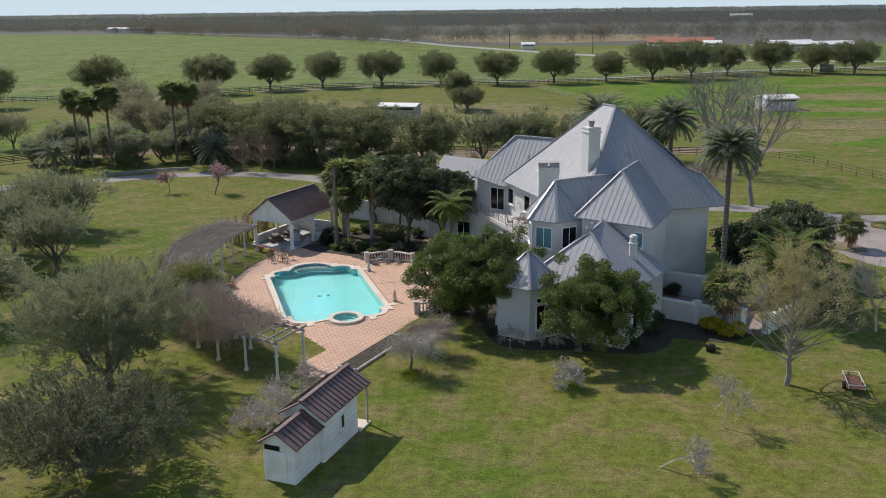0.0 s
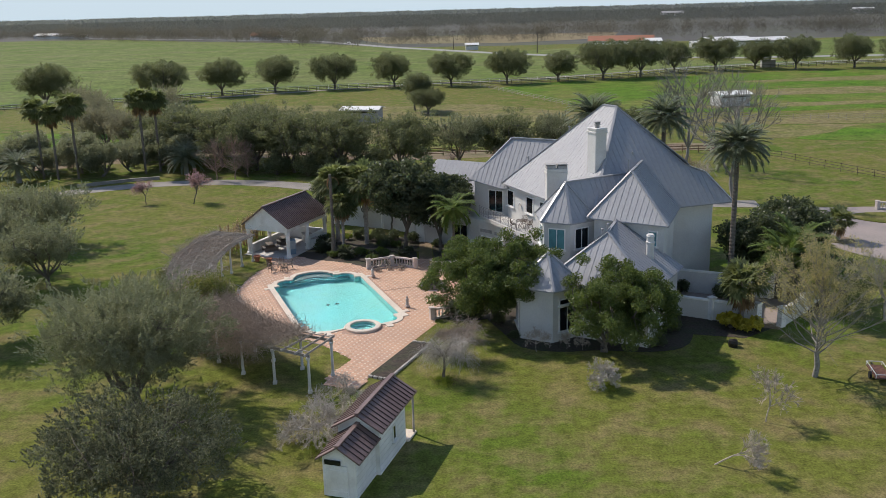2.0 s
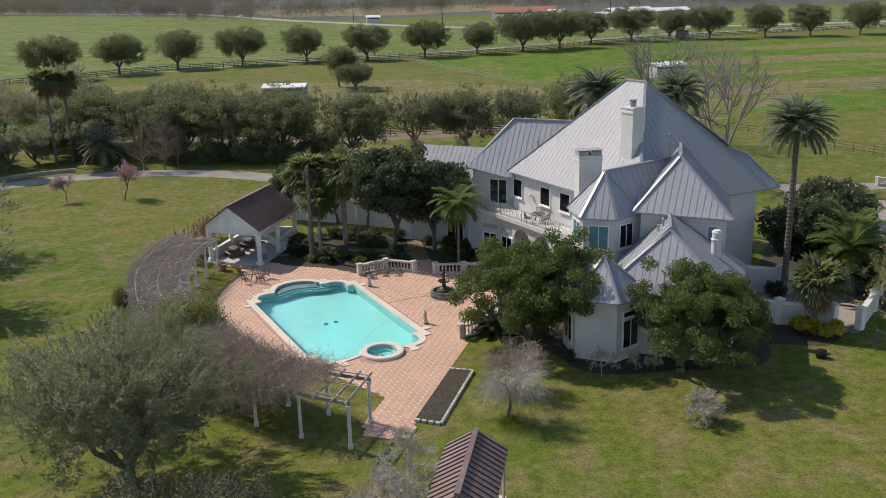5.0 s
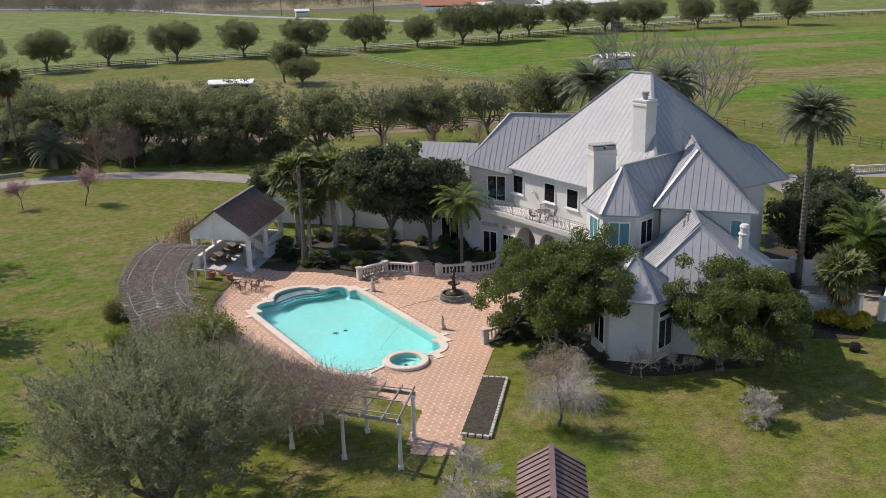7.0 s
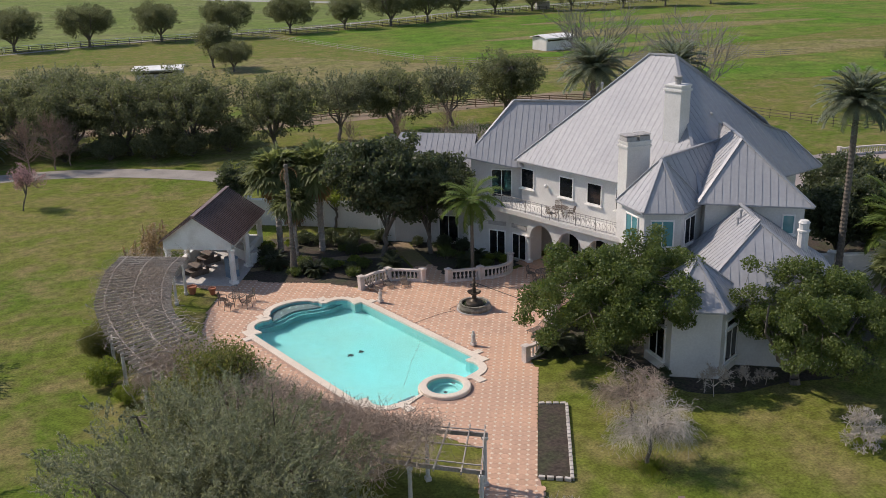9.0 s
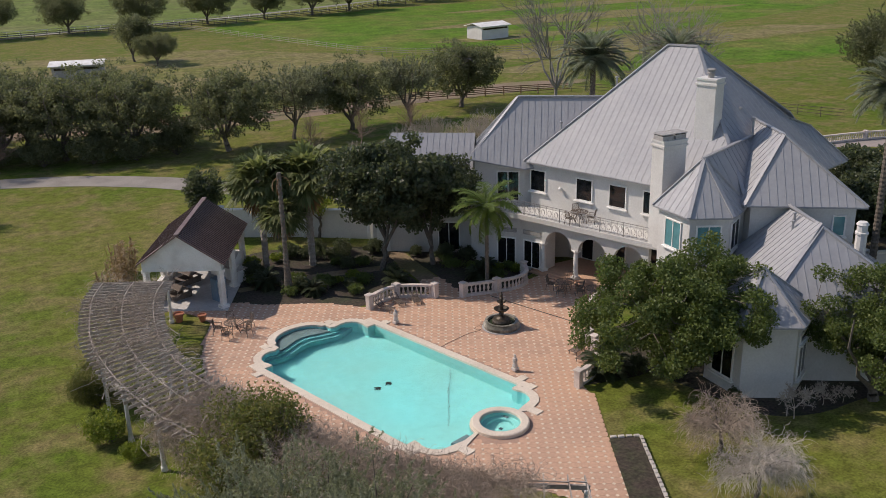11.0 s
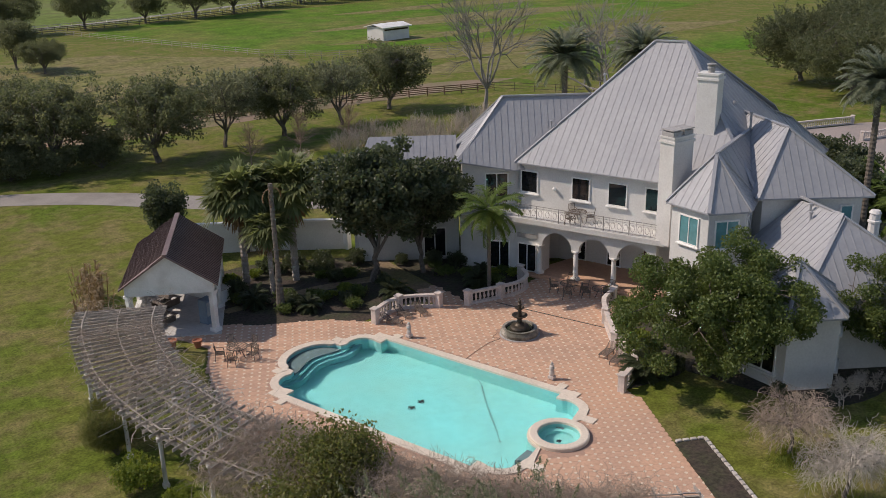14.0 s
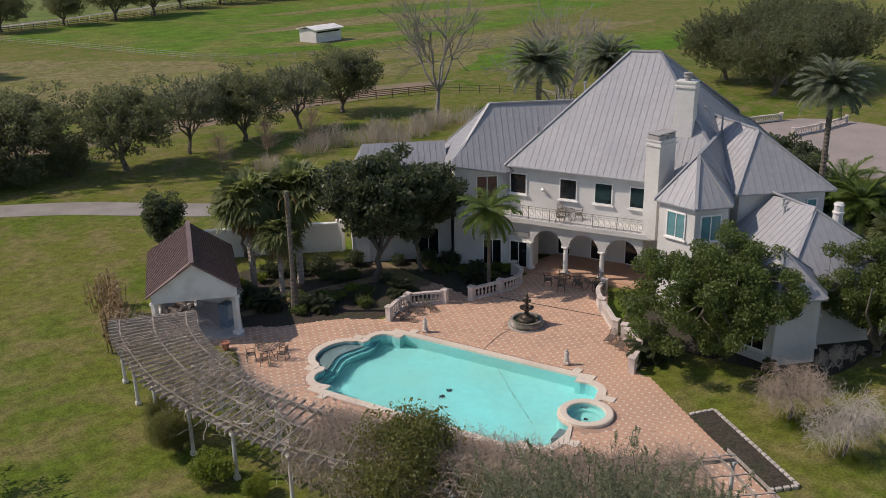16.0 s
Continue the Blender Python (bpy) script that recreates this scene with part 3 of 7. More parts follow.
def strap_clump(name, label, count, height, seed, leaf):
    """A clump of tall drooping strap leaves on upright canes."""
    rng = np.random.default_rng(seed)
    t = thing(name, (0, 0, 0), label, "plant")
    blades, canes = [], []
    for k in range(count):
        x, y = rng.normal() * 0.45, rng.normal() * 0.45
        top = height * rng.uniform(0.7, 1.05)
        canes.append(((x, y, 0), (x * 1.25, y * 1.25, top), 0.035, 0.02))
        for j in range(7):
            a, z = rng.random() * 6.28, top * rng.uniform(0.25, 1.0)
            ln, w = rng.uniform(0.5, 1.0), 0.07
            p = np.array([x * 1.2, y * 1.2, z])
            d = np.array([math.cos(a), math.sin(a), 1.2])
            for i in range(4):
                dn = d / np.linalg.norm(d)
                e = p + dn * ln / 4
                sd = np.array([-math.sin(a), math.cos(a), 0.2]) * w * (1.1 - 0.25 * i)
                s2 = sd * (0.85 - 0.2 * i)
                blades.append(np.array([p - sd, p + sd, e + s2, e - s2]))
                p, d = e, dn + np.array([0, 0, -0.55])
    for cane in canes:
        quads("cane", tubes([cane], 4), leaf, t)
    quads("foliage", np.array(blades), leaf, t)
    return t


def put(master, rows):
    """Place a master at the first row and copies at the rest: rows of (x, y, turn, scale)."""
    made = []
    for k, (x, y, turn, s) in enumerate(rows):
        ob = master if k == 0 else copy_thing(master, pose(0, 0, 0))
        ob.matrix_basis = pose(x, y, 0, 0, 0, turn) @ Matrix.Diagonal((s, s, s, 1))
        made.append(ob)
    return made

# ---- ground ----
PU = Vector((-0.3225, 0.9466))  # along the pool, from the spa towards the steps
PV = Vector((0.9466, 0.3225))  # across the pool
PC = Vector((-10.12, 63.25))  # middle of the pool
PW = 8.3


def pool_xy(a, b):
    """A plan point: a across the pool, b along it."""
    p = PC + PV * a + PU * b
    return (p.x, p.y)


def bow(cx, cy, rx, ry, a0, a1, n):
    return [(cx + rx * math.cos(radians(a)), cy + ry * math.sin(radians(a))) for a in np.linspace(a0, a1, n)]


SPA = (-7.1, 55.72)
SPA_A = (Vector(SPA) - PC).dot(PV)
SPA_B = (Vector(SPA) - PC).dot(PU)


def pool_outline(grow=0.0):
    """The pool's edge: straight sides, three lobes at the steps, two beside the spa and a bay round the spa's wall."""
    w, g = PW / 2 + grow, grow
    left = [(-w, -6.1 - g), (-w, 5.85 + g), (-3.6 - g, 5.85 + g)]
    left += bow(-2.75, 6.55, 0.95 + g, 0.95 + g, 205, 62, 7)
    left += [(-1.95 - g, 7.55 + g), (-1.95 - g, 8.0 + g)]
    crown = bow(0.0, 8.0, 1.72 + g, 1.22 + g, 172, 8, 13)
    right = [(-x, y) for x, y in left[::-1]]
    near = [(3.6 + g, -6.1 - g)] + bow(2.75, -6.85, 0.95 + g, 0.95 + g, 25, -62, 6) + [(2.0 + g, -7.9 - g)]
    spa_bay = bow(SPA_A, SPA_B, max(1.2, 1.56 - g), max(1.2, 1.56 - g), 12, 168, 11)
    return [pool_xy(a, b) for a, b in left + crown + right + near + spa_bay + [(-x, y) for x, y in near[::-1]]]


HOLE = pool_outline(0.12)
WELL = bow(*SPA, 1.1, 1.1, 0, 345, 24)
DECK = [(-19.3, 79.0), (-17.9, 77.4), (-17.2, 75.6), (-18.3, 72.6), (-18.9, 70.0), (-19.2, 67.0), (-19.1, 64.6), (-17.4, 61.0), (-15.0, 57.6), (-12.4, 54.6), (-9.6, 51.6),
        (-7.5, 48.9), (-8.9, 46.4), (-9.2, 44.4), (-6.8, 43.6), (-6.2, 45.4), (-3.25, 52.0), (-1.3, 55.9), (-1.3, 57.3), (0.6, 58.3), (1.6, 60.0), (1.9, 61.0), (4.0, 63.7), (6.6, 65.6),
        (7.9, 68.2), (6.2, 72.6), (4.4, 72.0), (0.8, 71.2), (-0.9, 71.6), (-0.9, 75.6), (-2.5, 75.6), (-2.8, 72.6), (-5.0, 74.0), (-7.4, 72.9), (-9.6, 75.0), (-11.4, 75.9), (-12.8, 76.3), (-14.6, 77.9)]

bm = bmesh.new()
holed(bm, [(-4200, -600), (4200, -600), (4200, 4600), (-4200, 4600)], [HOLE, WELL], 0, 0)
ground = part("ground", bm, GRASS, None)
tagged(ground, "green winter lawn and pasture with dry patches", "lawn", kind="structure")

GROUT = material("deck_joint", (0.40, 0.255, 0.19), 0.9, vary=0.1, grain=6)
bm = bmesh.new()
holed(bm, DECK, [HOLE, WELL], -0.05, 0.03)
deck = part("pavement", bm, GROUT, None)
tagged(deck, "terracotta paved pool deck", "pavement", kind="structure")


def strip(name, pts, width, z, mat, label, category):
    """A flat way along a line, with a slight thickness."""
    bm = bmesh.new()
    left, right = [], []
    for i, (x, y) in enumerate(pts):
        a, b = Vector(pts[max(i - 1, 0)]), Vector(pts[min(i + 1, len(pts) - 1)])
        d = (b - a).normalized()
        nrm = Vector((-d.y, d.x)) * (width[i] if isinstance(width, list) else width) / 2
        left.append((x + nrm.x, y + nrm.y)), right.append((x - nrm.x, y - nrm.y))
    prism(bm, left + right[::-1], -0.05, z)
    return tagged(part(name, bm, mat, None), label, category, kind="structure")


def smooth(pts, k=6):
    """A softened line through the points."""
    out = []
    p = [Vector(q) for q in (pts[0], *pts, pts[-1])]
    for a, b, c, d in zip(p, p[1:], p[2:], p[3:]):
        for i in range(k):
            t = i / k
            out.append(tuple(0.5 * (2 * b + (c - a) * t + (2 * a - 5 * b + 4 * c - d) * t * t + (3 * b - a - 3 * c + d) * t ** 3)))
    return out + [tuple(p[-1])]


strip("road", smooth([(-120, 104), (-72, 110.5), (-56, 116), (-44, 121.5), (-33, 122.5), (-23, 119.5), (-14.5, 114), (-9, 108.5), (-3.5, 103), (4, 98), (14, 96), (26, 98), (40, 96)]), 4.0, 0.02, GRAVEL, "pale gravel drive through the lawn", "driveway")
strip("road", [(-420, 1080), (-81, 739), (-12, 575), (42, 475), (75, 425), (140, 382), (420, 340)], 9.0, 0.03, ROADM, "grey country road across the fields", "road")
strip("path", smooth([(-64, 262), (-34, 276), (0, 290), (44, 302), (124, 338), (260, 352)]), 3.0, 0.02, GRAVEL, "pale farm track beside the fence", "path")
bm = bmesh.new()
prism(bm, smooth([(40.5, 88), (39.6, 82), (39.8, 76), (43, 69.5), (52, 66), (62, 66.5), (70, 70), (73, 79), (70, 86.5), (64, 88), (54, 92.2), (48, 92.6), (45, 93.8), (42, 94.6)], 3), -0.05, 0.025)
court = tagged(part("pavement", bm, COURTPAVE, None), "pinkish paved motor court", "driveway", kind="structure")

# ---- pool ----
pool = thing("swimming_pool", (0, 0, 0), "swimming pool with turquoise water and pale coping", "pool")
bm = bmesh.new()
inner = pool_outline(0.0)
lo = [bm.verts.new((x, y, -1.35)) for x, y in inner]
hi = [bm.verts.new((x, y, -0.02)) for x, y in inner]
for i in range(len(inner)):
    j = (i + 1) % len(inner)
    bm.faces.new((lo[i], hi[i], hi[j], lo[j]))
bmesh.ops.triangle_fill(bm, use_beauty=True, edges=[bm.edges.get((lo[i], lo[(i + 1) % len(lo)])) for i in range(len(lo))])
part("basin", bm, POOLWALL, pool, "turquoise plaster basin")
bm = bmesh.new()
holed(bm, pool_outline(0.48), [pool_outline(0.0)], -0.03, 0.09)
part("coping", bm, COPING, pool, "pale cast-stone coping")
for a, b, sa, sb in ((4.7, 5.55, 0.75, 0.5), (4.3, 6.55, 0.6, 0.55), (4.75, -5.75, 0.75, 0.5), (4.35, -6.75, 0.7, 0.5), (2.45, 8.25, 0.5, 0.6), (2.55, -8.55, 0.55, 0.75)):
    for s in (-1, 1):
        bm = bmesh.new()
        box(bm, (*pool_xy(s * a, b), 0.048), (sa, sb, 0.094), math.degrees(math.atan2(PV.y, PV.x)), bevel=0.012)
        part("coping_block", bm, COPING, pool, "square cast-stone coping block")

WATER = bpy.data.materials.new("pool_water")
WATER.use_nodes = True
nt = WATER.node_tree
wb = nt.nodes["Principled BSDF"]
wb.inputs["Base Color"].default_value = (0.62, 0.95, 0.97, 1)
wb.inputs["Roughness"].default_value = 0.03
wb.inputs["IOR"].default_value = 1.33
wb.inputs["Transmission Weight"].default_value = 1.0
wn = nt.nodes.new("ShaderNodeTexNoise")
wn.inputs["Scale"].default_value, wn.inputs["Detail"].default_value = 7.0, 2.0
wgeo = nt.nodes.new("ShaderNodeNewGeometry")
nt.links.new(wgeo.outputs["Position"], wn.inputs["Vector"])
wbump = nt.nodes.new("ShaderNodeBump")
wbump.inputs["Strength"].default_value, wbump.inputs["Distance"].default_value = 0.5, 0.04
nt.links.new(wn.outputs["Fac"], wbump.inputs["Height"])
nt.links.new(wbump.outputs[0], wb.inputs["Normal"])
bm = bmesh.new()
holed(bm, pool_outline(0.0), [], -0.12, -0.12)
water = part("water", bm, WATER, pool, "clear pool water with ripples")
water.visible_shadow = False

# steps and shelf at the lobed end
SHELF = material("pool_shelf", (0.14, 0.17, 0.185), 0.7, vary=0.1)
for depth, front, mat, half in ((-0.17, 8.05, SHELF, 1.9), (-0.36, 7.75, STEPTILE, 3.1), (-0.58, 7.42, STEPTILE, 3.55)):
    bm = bmesh.new()
    xs = np.linspace(-half, half, 25)
    near = [(x, front - 0.24 + 0.24 * math.cos(2 * math.pi * x / 3.9) - 0.012 * x * x) for x in xs]
    far = bow(0.0, 8.0, 1.68, 1.18, 8, 172, 9) if half < 2 else [(1.8, 8.4), (-1.8, 8.4)]
    prism(bm, [pool_xy(a, b) for a, b in near + far], -1.30, depth)
    part("step", bm, mat, pool, "submerged pool step")
for s in (-1, 1):
    bm = bmesh.new()
    prism(bm, [pool_xy(a, b) for a, b in [(s * 1.98, -7.85), (s * 1.2, -7.85), (s * 1.2, -7.3), (s * 2.3, -7.3)]], -1.30, -0.20)
    part("ledge", bm, SHELF, pool, "submerged ledge beside the spa")
for a in (-0.4, 0.4):
    bm = bmesh.new()
    x, y = pool_xy(a, 0.35)
    box(bm, (x, y, -1.335), (0.34, 0.34, 0.03), math.degrees(math.atan2(PV.y, PV.x)) + 45, bevel=0.008)
    part("drain", bm, IRON, pool, "dark square drain cover")

spa = thing("spa", (*SPA, 0), "round raised spa with a pale rim and blue water", "spa")
bm = bmesh.new()
lathe(bm, [(0.02, -1.28), (1.46, -1.28), (1.46, 0.20), (1.40, 0.24), (1.06, 0.24), (1.02, 0.20), (1.02, -0.86), (0.02, -0.86)], (0, 0, 0), 36)
part("rim", bm, COPING, spa)
bm = bmesh.new()
lathe(bm, [(0.02, -0.85), (1.018, -0.85), (1.018, 0.10), (1.0, 0.10), (1.0, -0.24), (0.72, -0.26), (0.70, -0.28), (0.70, -0.52), (0.02, -0.54)], n=36)
part("basin", bm, POOLWALL, spa, "turquoise plaster basin with a bench")
bm = bmesh.new()
box(bm, (0, 0, -0.53), (0.22, 0.22, 0.03), 25, bevel=0.008)
part("drain", bm, IRON, spa, "dark square drain cover")
bm = bmesh.new()
holed(bm, bow(0, 0, 1.02, 1.02, 0, 350, 36), [], 0.08, 0.08)
sw = part("water", bm, WATER, spa)
sw.visible_shadow = False

# ---- house ----
W1, W2 = Vector((0.835, -0.550)), Vector((0.550, 0.835))
M, N = Vector((0.357, -0.934)), Vector((0.934, 0.357))


def off(p, a, u, b=0.0, w=None):
    q = Vector(p[:2]) + Vector(u) * a + (Vector(w) * b if w is not None else Vector((0, 0)))
    return (q.x, q.y)


house = thing("house", (0, 0, 0), "large white stucco house with steep grey standing-seam metal roofs", "house")


def wall(poly, z0, z1, name="wall", mat=None):
    bm = bmesh.new()
    prism(bm, poly, z0, z1)
    return part(name, bm, mat or STUCCO, house)


def roof_face(poly, parent, mat, seam, spacing=0.48, thick=0.10, seam_h=0.022):
    """One roof slope: a thin slab with upstanding seams running down it."""
    P = [Vector(p) for p in poly]
    nrm = Vector((0, 0, 0))
    for a, b in zip(P, P[1:] + P[:1]):
        nrm += Vector(((a.y - b.y) * (a.z + b.z), (a.z - b.z) * (a.x + b.x), (a.x - b.x) * (a.y + b.y)))
    nrm.normalize()
    if nrm.z < 0:
        nrm, P = -nrm, P[::-1]
    mid = sum(P, Vector()) / len(P)
    P = [Vector((p.x, p.y, mid.z - (nrm.x * (p.x - mid.x) + nrm.y * (p.y - mid.y)) / nrm.z)) for p in P]
    bm = bmesh.new()
    hi = [bm.verts.new(p) for p in P]
    lo = [bm.verts.new(p - Vector((0, 0, thick))) for p in P]
    bm.faces.new(hi)
    bm.faces.new(lo[::-1])
    for i in range(len(P)):
        j = (i + 1) % len(P)
        bm.faces.new((lo[i], lo[j], hi[j], hi[i]))
    face = part("roof", bm, mat, parent)
    down = (Vector((0, 0, -1)) + nrm * nrm.z).normalized()
    across = nrm.cross(down).normalized()
    c = P[0]
    s = [(p - c).dot(across) for p in P]
    bm = bmesh.new()
    k = math.ceil(min(s) / spacing)
    while k * spacing < max(s) - 0.02:
        x = k * spacing
        cut = []
        for i in range(len(P)):
            j = (i + 1) % len(P)
            if (s[i] - x) * (s[j] - x) < 0:
                f = (x - s[i]) / (s[j] - s[i])
                cut.append(P[i].lerp(P[j], f))
        cut.sort(key=lambda p: p.dot(down))
        for a, b in zip(cut[::2], cut[1::2]):
            beam(bm, a + nrm * seam_h * 0.5, b + nrm * seam_h * 0.5, 0.035, seam_h)
        k += 1
    if bm.verts:
        tagged(part("standing_seam", bm, seam, face, "upstanding roof seams"), kind="stuff")
    else:
        bm.free()
    return face


def caps(pairs, parent, mat, w=0.22):
    for a, b in pairs:
        bm = bmesh.new()
        beam(bm, Vector(a) + Vector((0, 0, 0.03)), Vector(b) + Vector((0, 0, 0.03)), w, 0.09)
        part("ridge_cap", bm, mat, parent, "metal ridge cap")


def v3(p, z):
    return (p[0], p[1], z)


# main block: steep hipped roof
APL, APR = (15.18, 71.42, 15.52), (16.02, 69.34, 15.52)
EZ = 7.6
NWF = (6.1, 75.6)
SEF = off(NWF, 16.9, M)
SEB = (25.3, 63.9)
NWB = off(NWF, 13.2, N)


def on_slope(x, y, a, b, c):
    """The point above x, y in the plane of a, b and c."""
    n = (Vector(b) - Vector(a)).cross(Vector(c) - Vector(a))
    return (x, y, a[2] - (n.x * (x - a[0]) + n.y * (y - a[1])) / n.z)


SLOPE = (v3(SEF, EZ), v3(SEB, EZ), APR)
RW1, RW2 = on_slope(21.5, 65.9, *SLOPE), on_slope(23.3, 65.75, *SLOPE)
roof_face([v3(NWF, EZ), v3(SEF, EZ), APR, APL], house, ROOF, SEAM)
roof_face([v3(SEF, EZ), v3(SEB, EZ), RW2, RW1, APR], house, ROOF, SEAM)
roof_face([v3(SEB, EZ), v3(NWB, EZ), APL, APR, RW1, RW2], house, ROOF, SEAM)
roof_face([v3(NWB, EZ), v3(NWF, EZ), APL], house, ROOF, SEAM)
caps([(APL, APR), (APL, v3(NWF, EZ)), (APR, v3(SEF, EZ)), (APR, RW1), (RW1, RW2), (RW2, v3(SEB, EZ)), (APL, v3(NWB, EZ))], house, FLASH)
FW0, FW1 = off(NWF, 0.5, N, 0.3, M), off(NWF, 0.5, N, 16.4, M)
wall([FW0, FW1, off(FW1, 12.2, N), off(FW0, 12.1, N)], 3.85, EZ - 0.05)
RECESS = 2.2  # the ground floor stands back beneath the terrace
wall([off(FW0, RECESS, N), off(FW1, RECESS, N), off(FW1, 12.2, N), off(FW0, 12.1, N)], 0, 3.85)

# north-west wing
CW = (2.9, 78.25)
WL = (7.45, 78.7, 11.66)
WR = off(WL, 8.6, W1)
VB = off(CW, 6.6, W2)
roof_face([v3(CW, 7.4), v3(NWF, 7.4), v3(off(CW, 9.5, W1), 7.4), v3(WR, 11.66), WL], house, ROOF, SEAM)
roof_face([v3(CW, 7.4), WL, v3(VB, 7.4)], house, ROOF, SEAM)
roof_face([v3(VB, 7.4), WL, v3(WR, 11.66), v3(off(VB, 9.5, W1), 7.4)], house, ROOF, SEAM)
caps([(WL, v3(WR, 11.66)), (WL, v3(CW, 7.4)), (WL, v3(VB, 7.4))], house, FLASH)
wall([off(CW, 0.5, W1, 0.45, W2), off(CW, 9.0, W1, 0.45, W2), off(CW, 9.0, W1, 6.4, W2), off(CW, 0.5, W1, 6.4, W2)], 0, 7.35)

# low service wing behind the garden trees
LW = off(CW, 0.2, W1, 1.0, W2)
LX = off(LW, -8.0, W1)
LR0, LR1 = off(LW, 0, W1, 3.2, W2), off(LX, 1.5, W1, 3.2, W2)
roof_face([v3(off(LX, 0, W1, -0.4, W2), 5.05), v3(off(LW, 0, W1, -0.4, W2), 5.05), v3(LR0, 8.65), v3(LR1, 8.65)], house, ROOF, SEAM)
roof_face([v3(off(LX, 0, W1, -0.4, W2), 5.05), v3(LR1, 8.65), v3(off(LX, 0, W1, 6.6, W2), 5.05)], house, ROOF, SEAM)
roof_face([v3(off(LX, 0, W1, 6.6, W2), 5.05), v3(LR1, 8.65), v3(LR0, 8.65), v3(off(LW, 0, W1, 6.6, W2), 5.05)], house, ROOF, SEAM)
wall([LW, off(LW, 0, W1, 6.2, W2), off(LX, 0.3, W1, 6.2, W2), off(LX, 0.3, W1)], 0, 5.0)

# south-east gabled wing with a hipped front
GD, GC = (11.5, 59.35), (17.24, 55.4)
GA, GB = (15.44, 60.52, 11.2), (17.56, 65.47, 11.2)
GCB, GDB = (20.1, 62.1), off(GD, 8.0, (0.40, 0.917))
roof_face([v3(GD, 7.62), v3(GC, 7.62), GA], house, ROOF, SEAM)
roof_face([v3(GC, 7.62), v3(GCB, 7.62), GB, GA], house, ROOF, SEAM)
roof_face([v3(GD, 7.62), GA, GB, v3(GDB, 7.62)], house, ROOF, SEAM)
caps([(GA, GB), (GA, v3(GC, 7.62)), (GA, v3(GD, 7.62))], house, FLASH)
wall([off(GD, 0.5, W1, 0.5, W2), off(GC, -0.5, W1, 0.5, W2), off(GCB, -0.5, W1), off(GDB, 0.5, W1)], 0, 7.57)

# turret
TC = (10.08, 61.43)


def ring(c, r, angles):
    return [(c[0] + r * math.cos(radians(a)), c[1] + r * math.sin(radians(a))) for a in angles]


TANG = [145, 215, 270, 330]
te = ring(TC, 2.85, TANG)
TA = (*TC, 10.26)
TR = off(TC, 7.0, N)
for a, b in zip(te, te[1:]):
    roof_face([v3(a, 7.3), v3(b, 7.3), TA], house, ROOF, SEAM)
roof_face([v3(te[-1], 7.3), v3(off(te[-1], 6.0, N), 7.3), v3(TR, 10.5), TA], house, ROOF, SEAM)
roof_face([v3(te[0], 7.3), TA, v3(TR, 10.5), v3(off(te[0], 6.0, N), 7.3)], house, ROOF, SEAM)
caps([(TA, v3(TR, 10.5))] + [(TA, v3(p, 7.3)) for p in te], house, FLASH)
tw = ring(TC, 2.45, TANG)
wall(tw + [off(tw[-1], 3.0, N), off(tw[0], 3.0, N)], 0, 7.25)

# low front wing
HA, HB = (12.19, 54.18, 7.65), (13.69, 57.97, 7.65)
HEZ = 4.33
HW1, HW2 = Vector((0.86, -0.51)), Vector((0.51, 0.86))
HFR, HFL = off((10.5, 50.8), 4.5, HW1), off((10.5, 50.8), -4.0, HW1)
HBR, HBL = off(HFR, 8.5, HW2), off(HFL, 8.5, HW2)
roof_face([v3(HFL, HEZ), v3(HFR, HEZ), HA], house, ROOF, SEAM)
roof_face([v3(HFR, HEZ), v3(HBR, HEZ), HB, HA], house, ROOF, SEAM)
roof_face([v3(HFL, HEZ), HA, HB, v3(HBL, HEZ)], house, ROOF, SEAM)
caps([(HA, HB), (HA, v3(HFR, HEZ)), (HA, v3(HFL, HEZ))], house, FLASH)
wall([off(HFL, 0.45, HW1, 0.45, HW2), off(HFR, -0.45, HW1, 0.45, HW2), off(HBR, -0.45, HW1), off(HBL, 0.45, HW1)], 0, HEZ - 0.05)

# six-sided bay
OC = (7.45, 53.48)
OANG = [90, 150, 210, 270, 330, 390]
oe, ow = ring(OC, 3.1, OANG), ring(OC, 2.68, OANG)
OA = (*OC, 6.4)
for i in range(6):
    roof_face([v3(oe[i], 4.15), v3(oe[(i + 1) % 6], 4.15), OA], house, ROOF, SEAM)
caps([(OA, v3(p, 4.15)) for p in oe], house, FLASH, 0.16)
wall(ow, 0, 4.1)

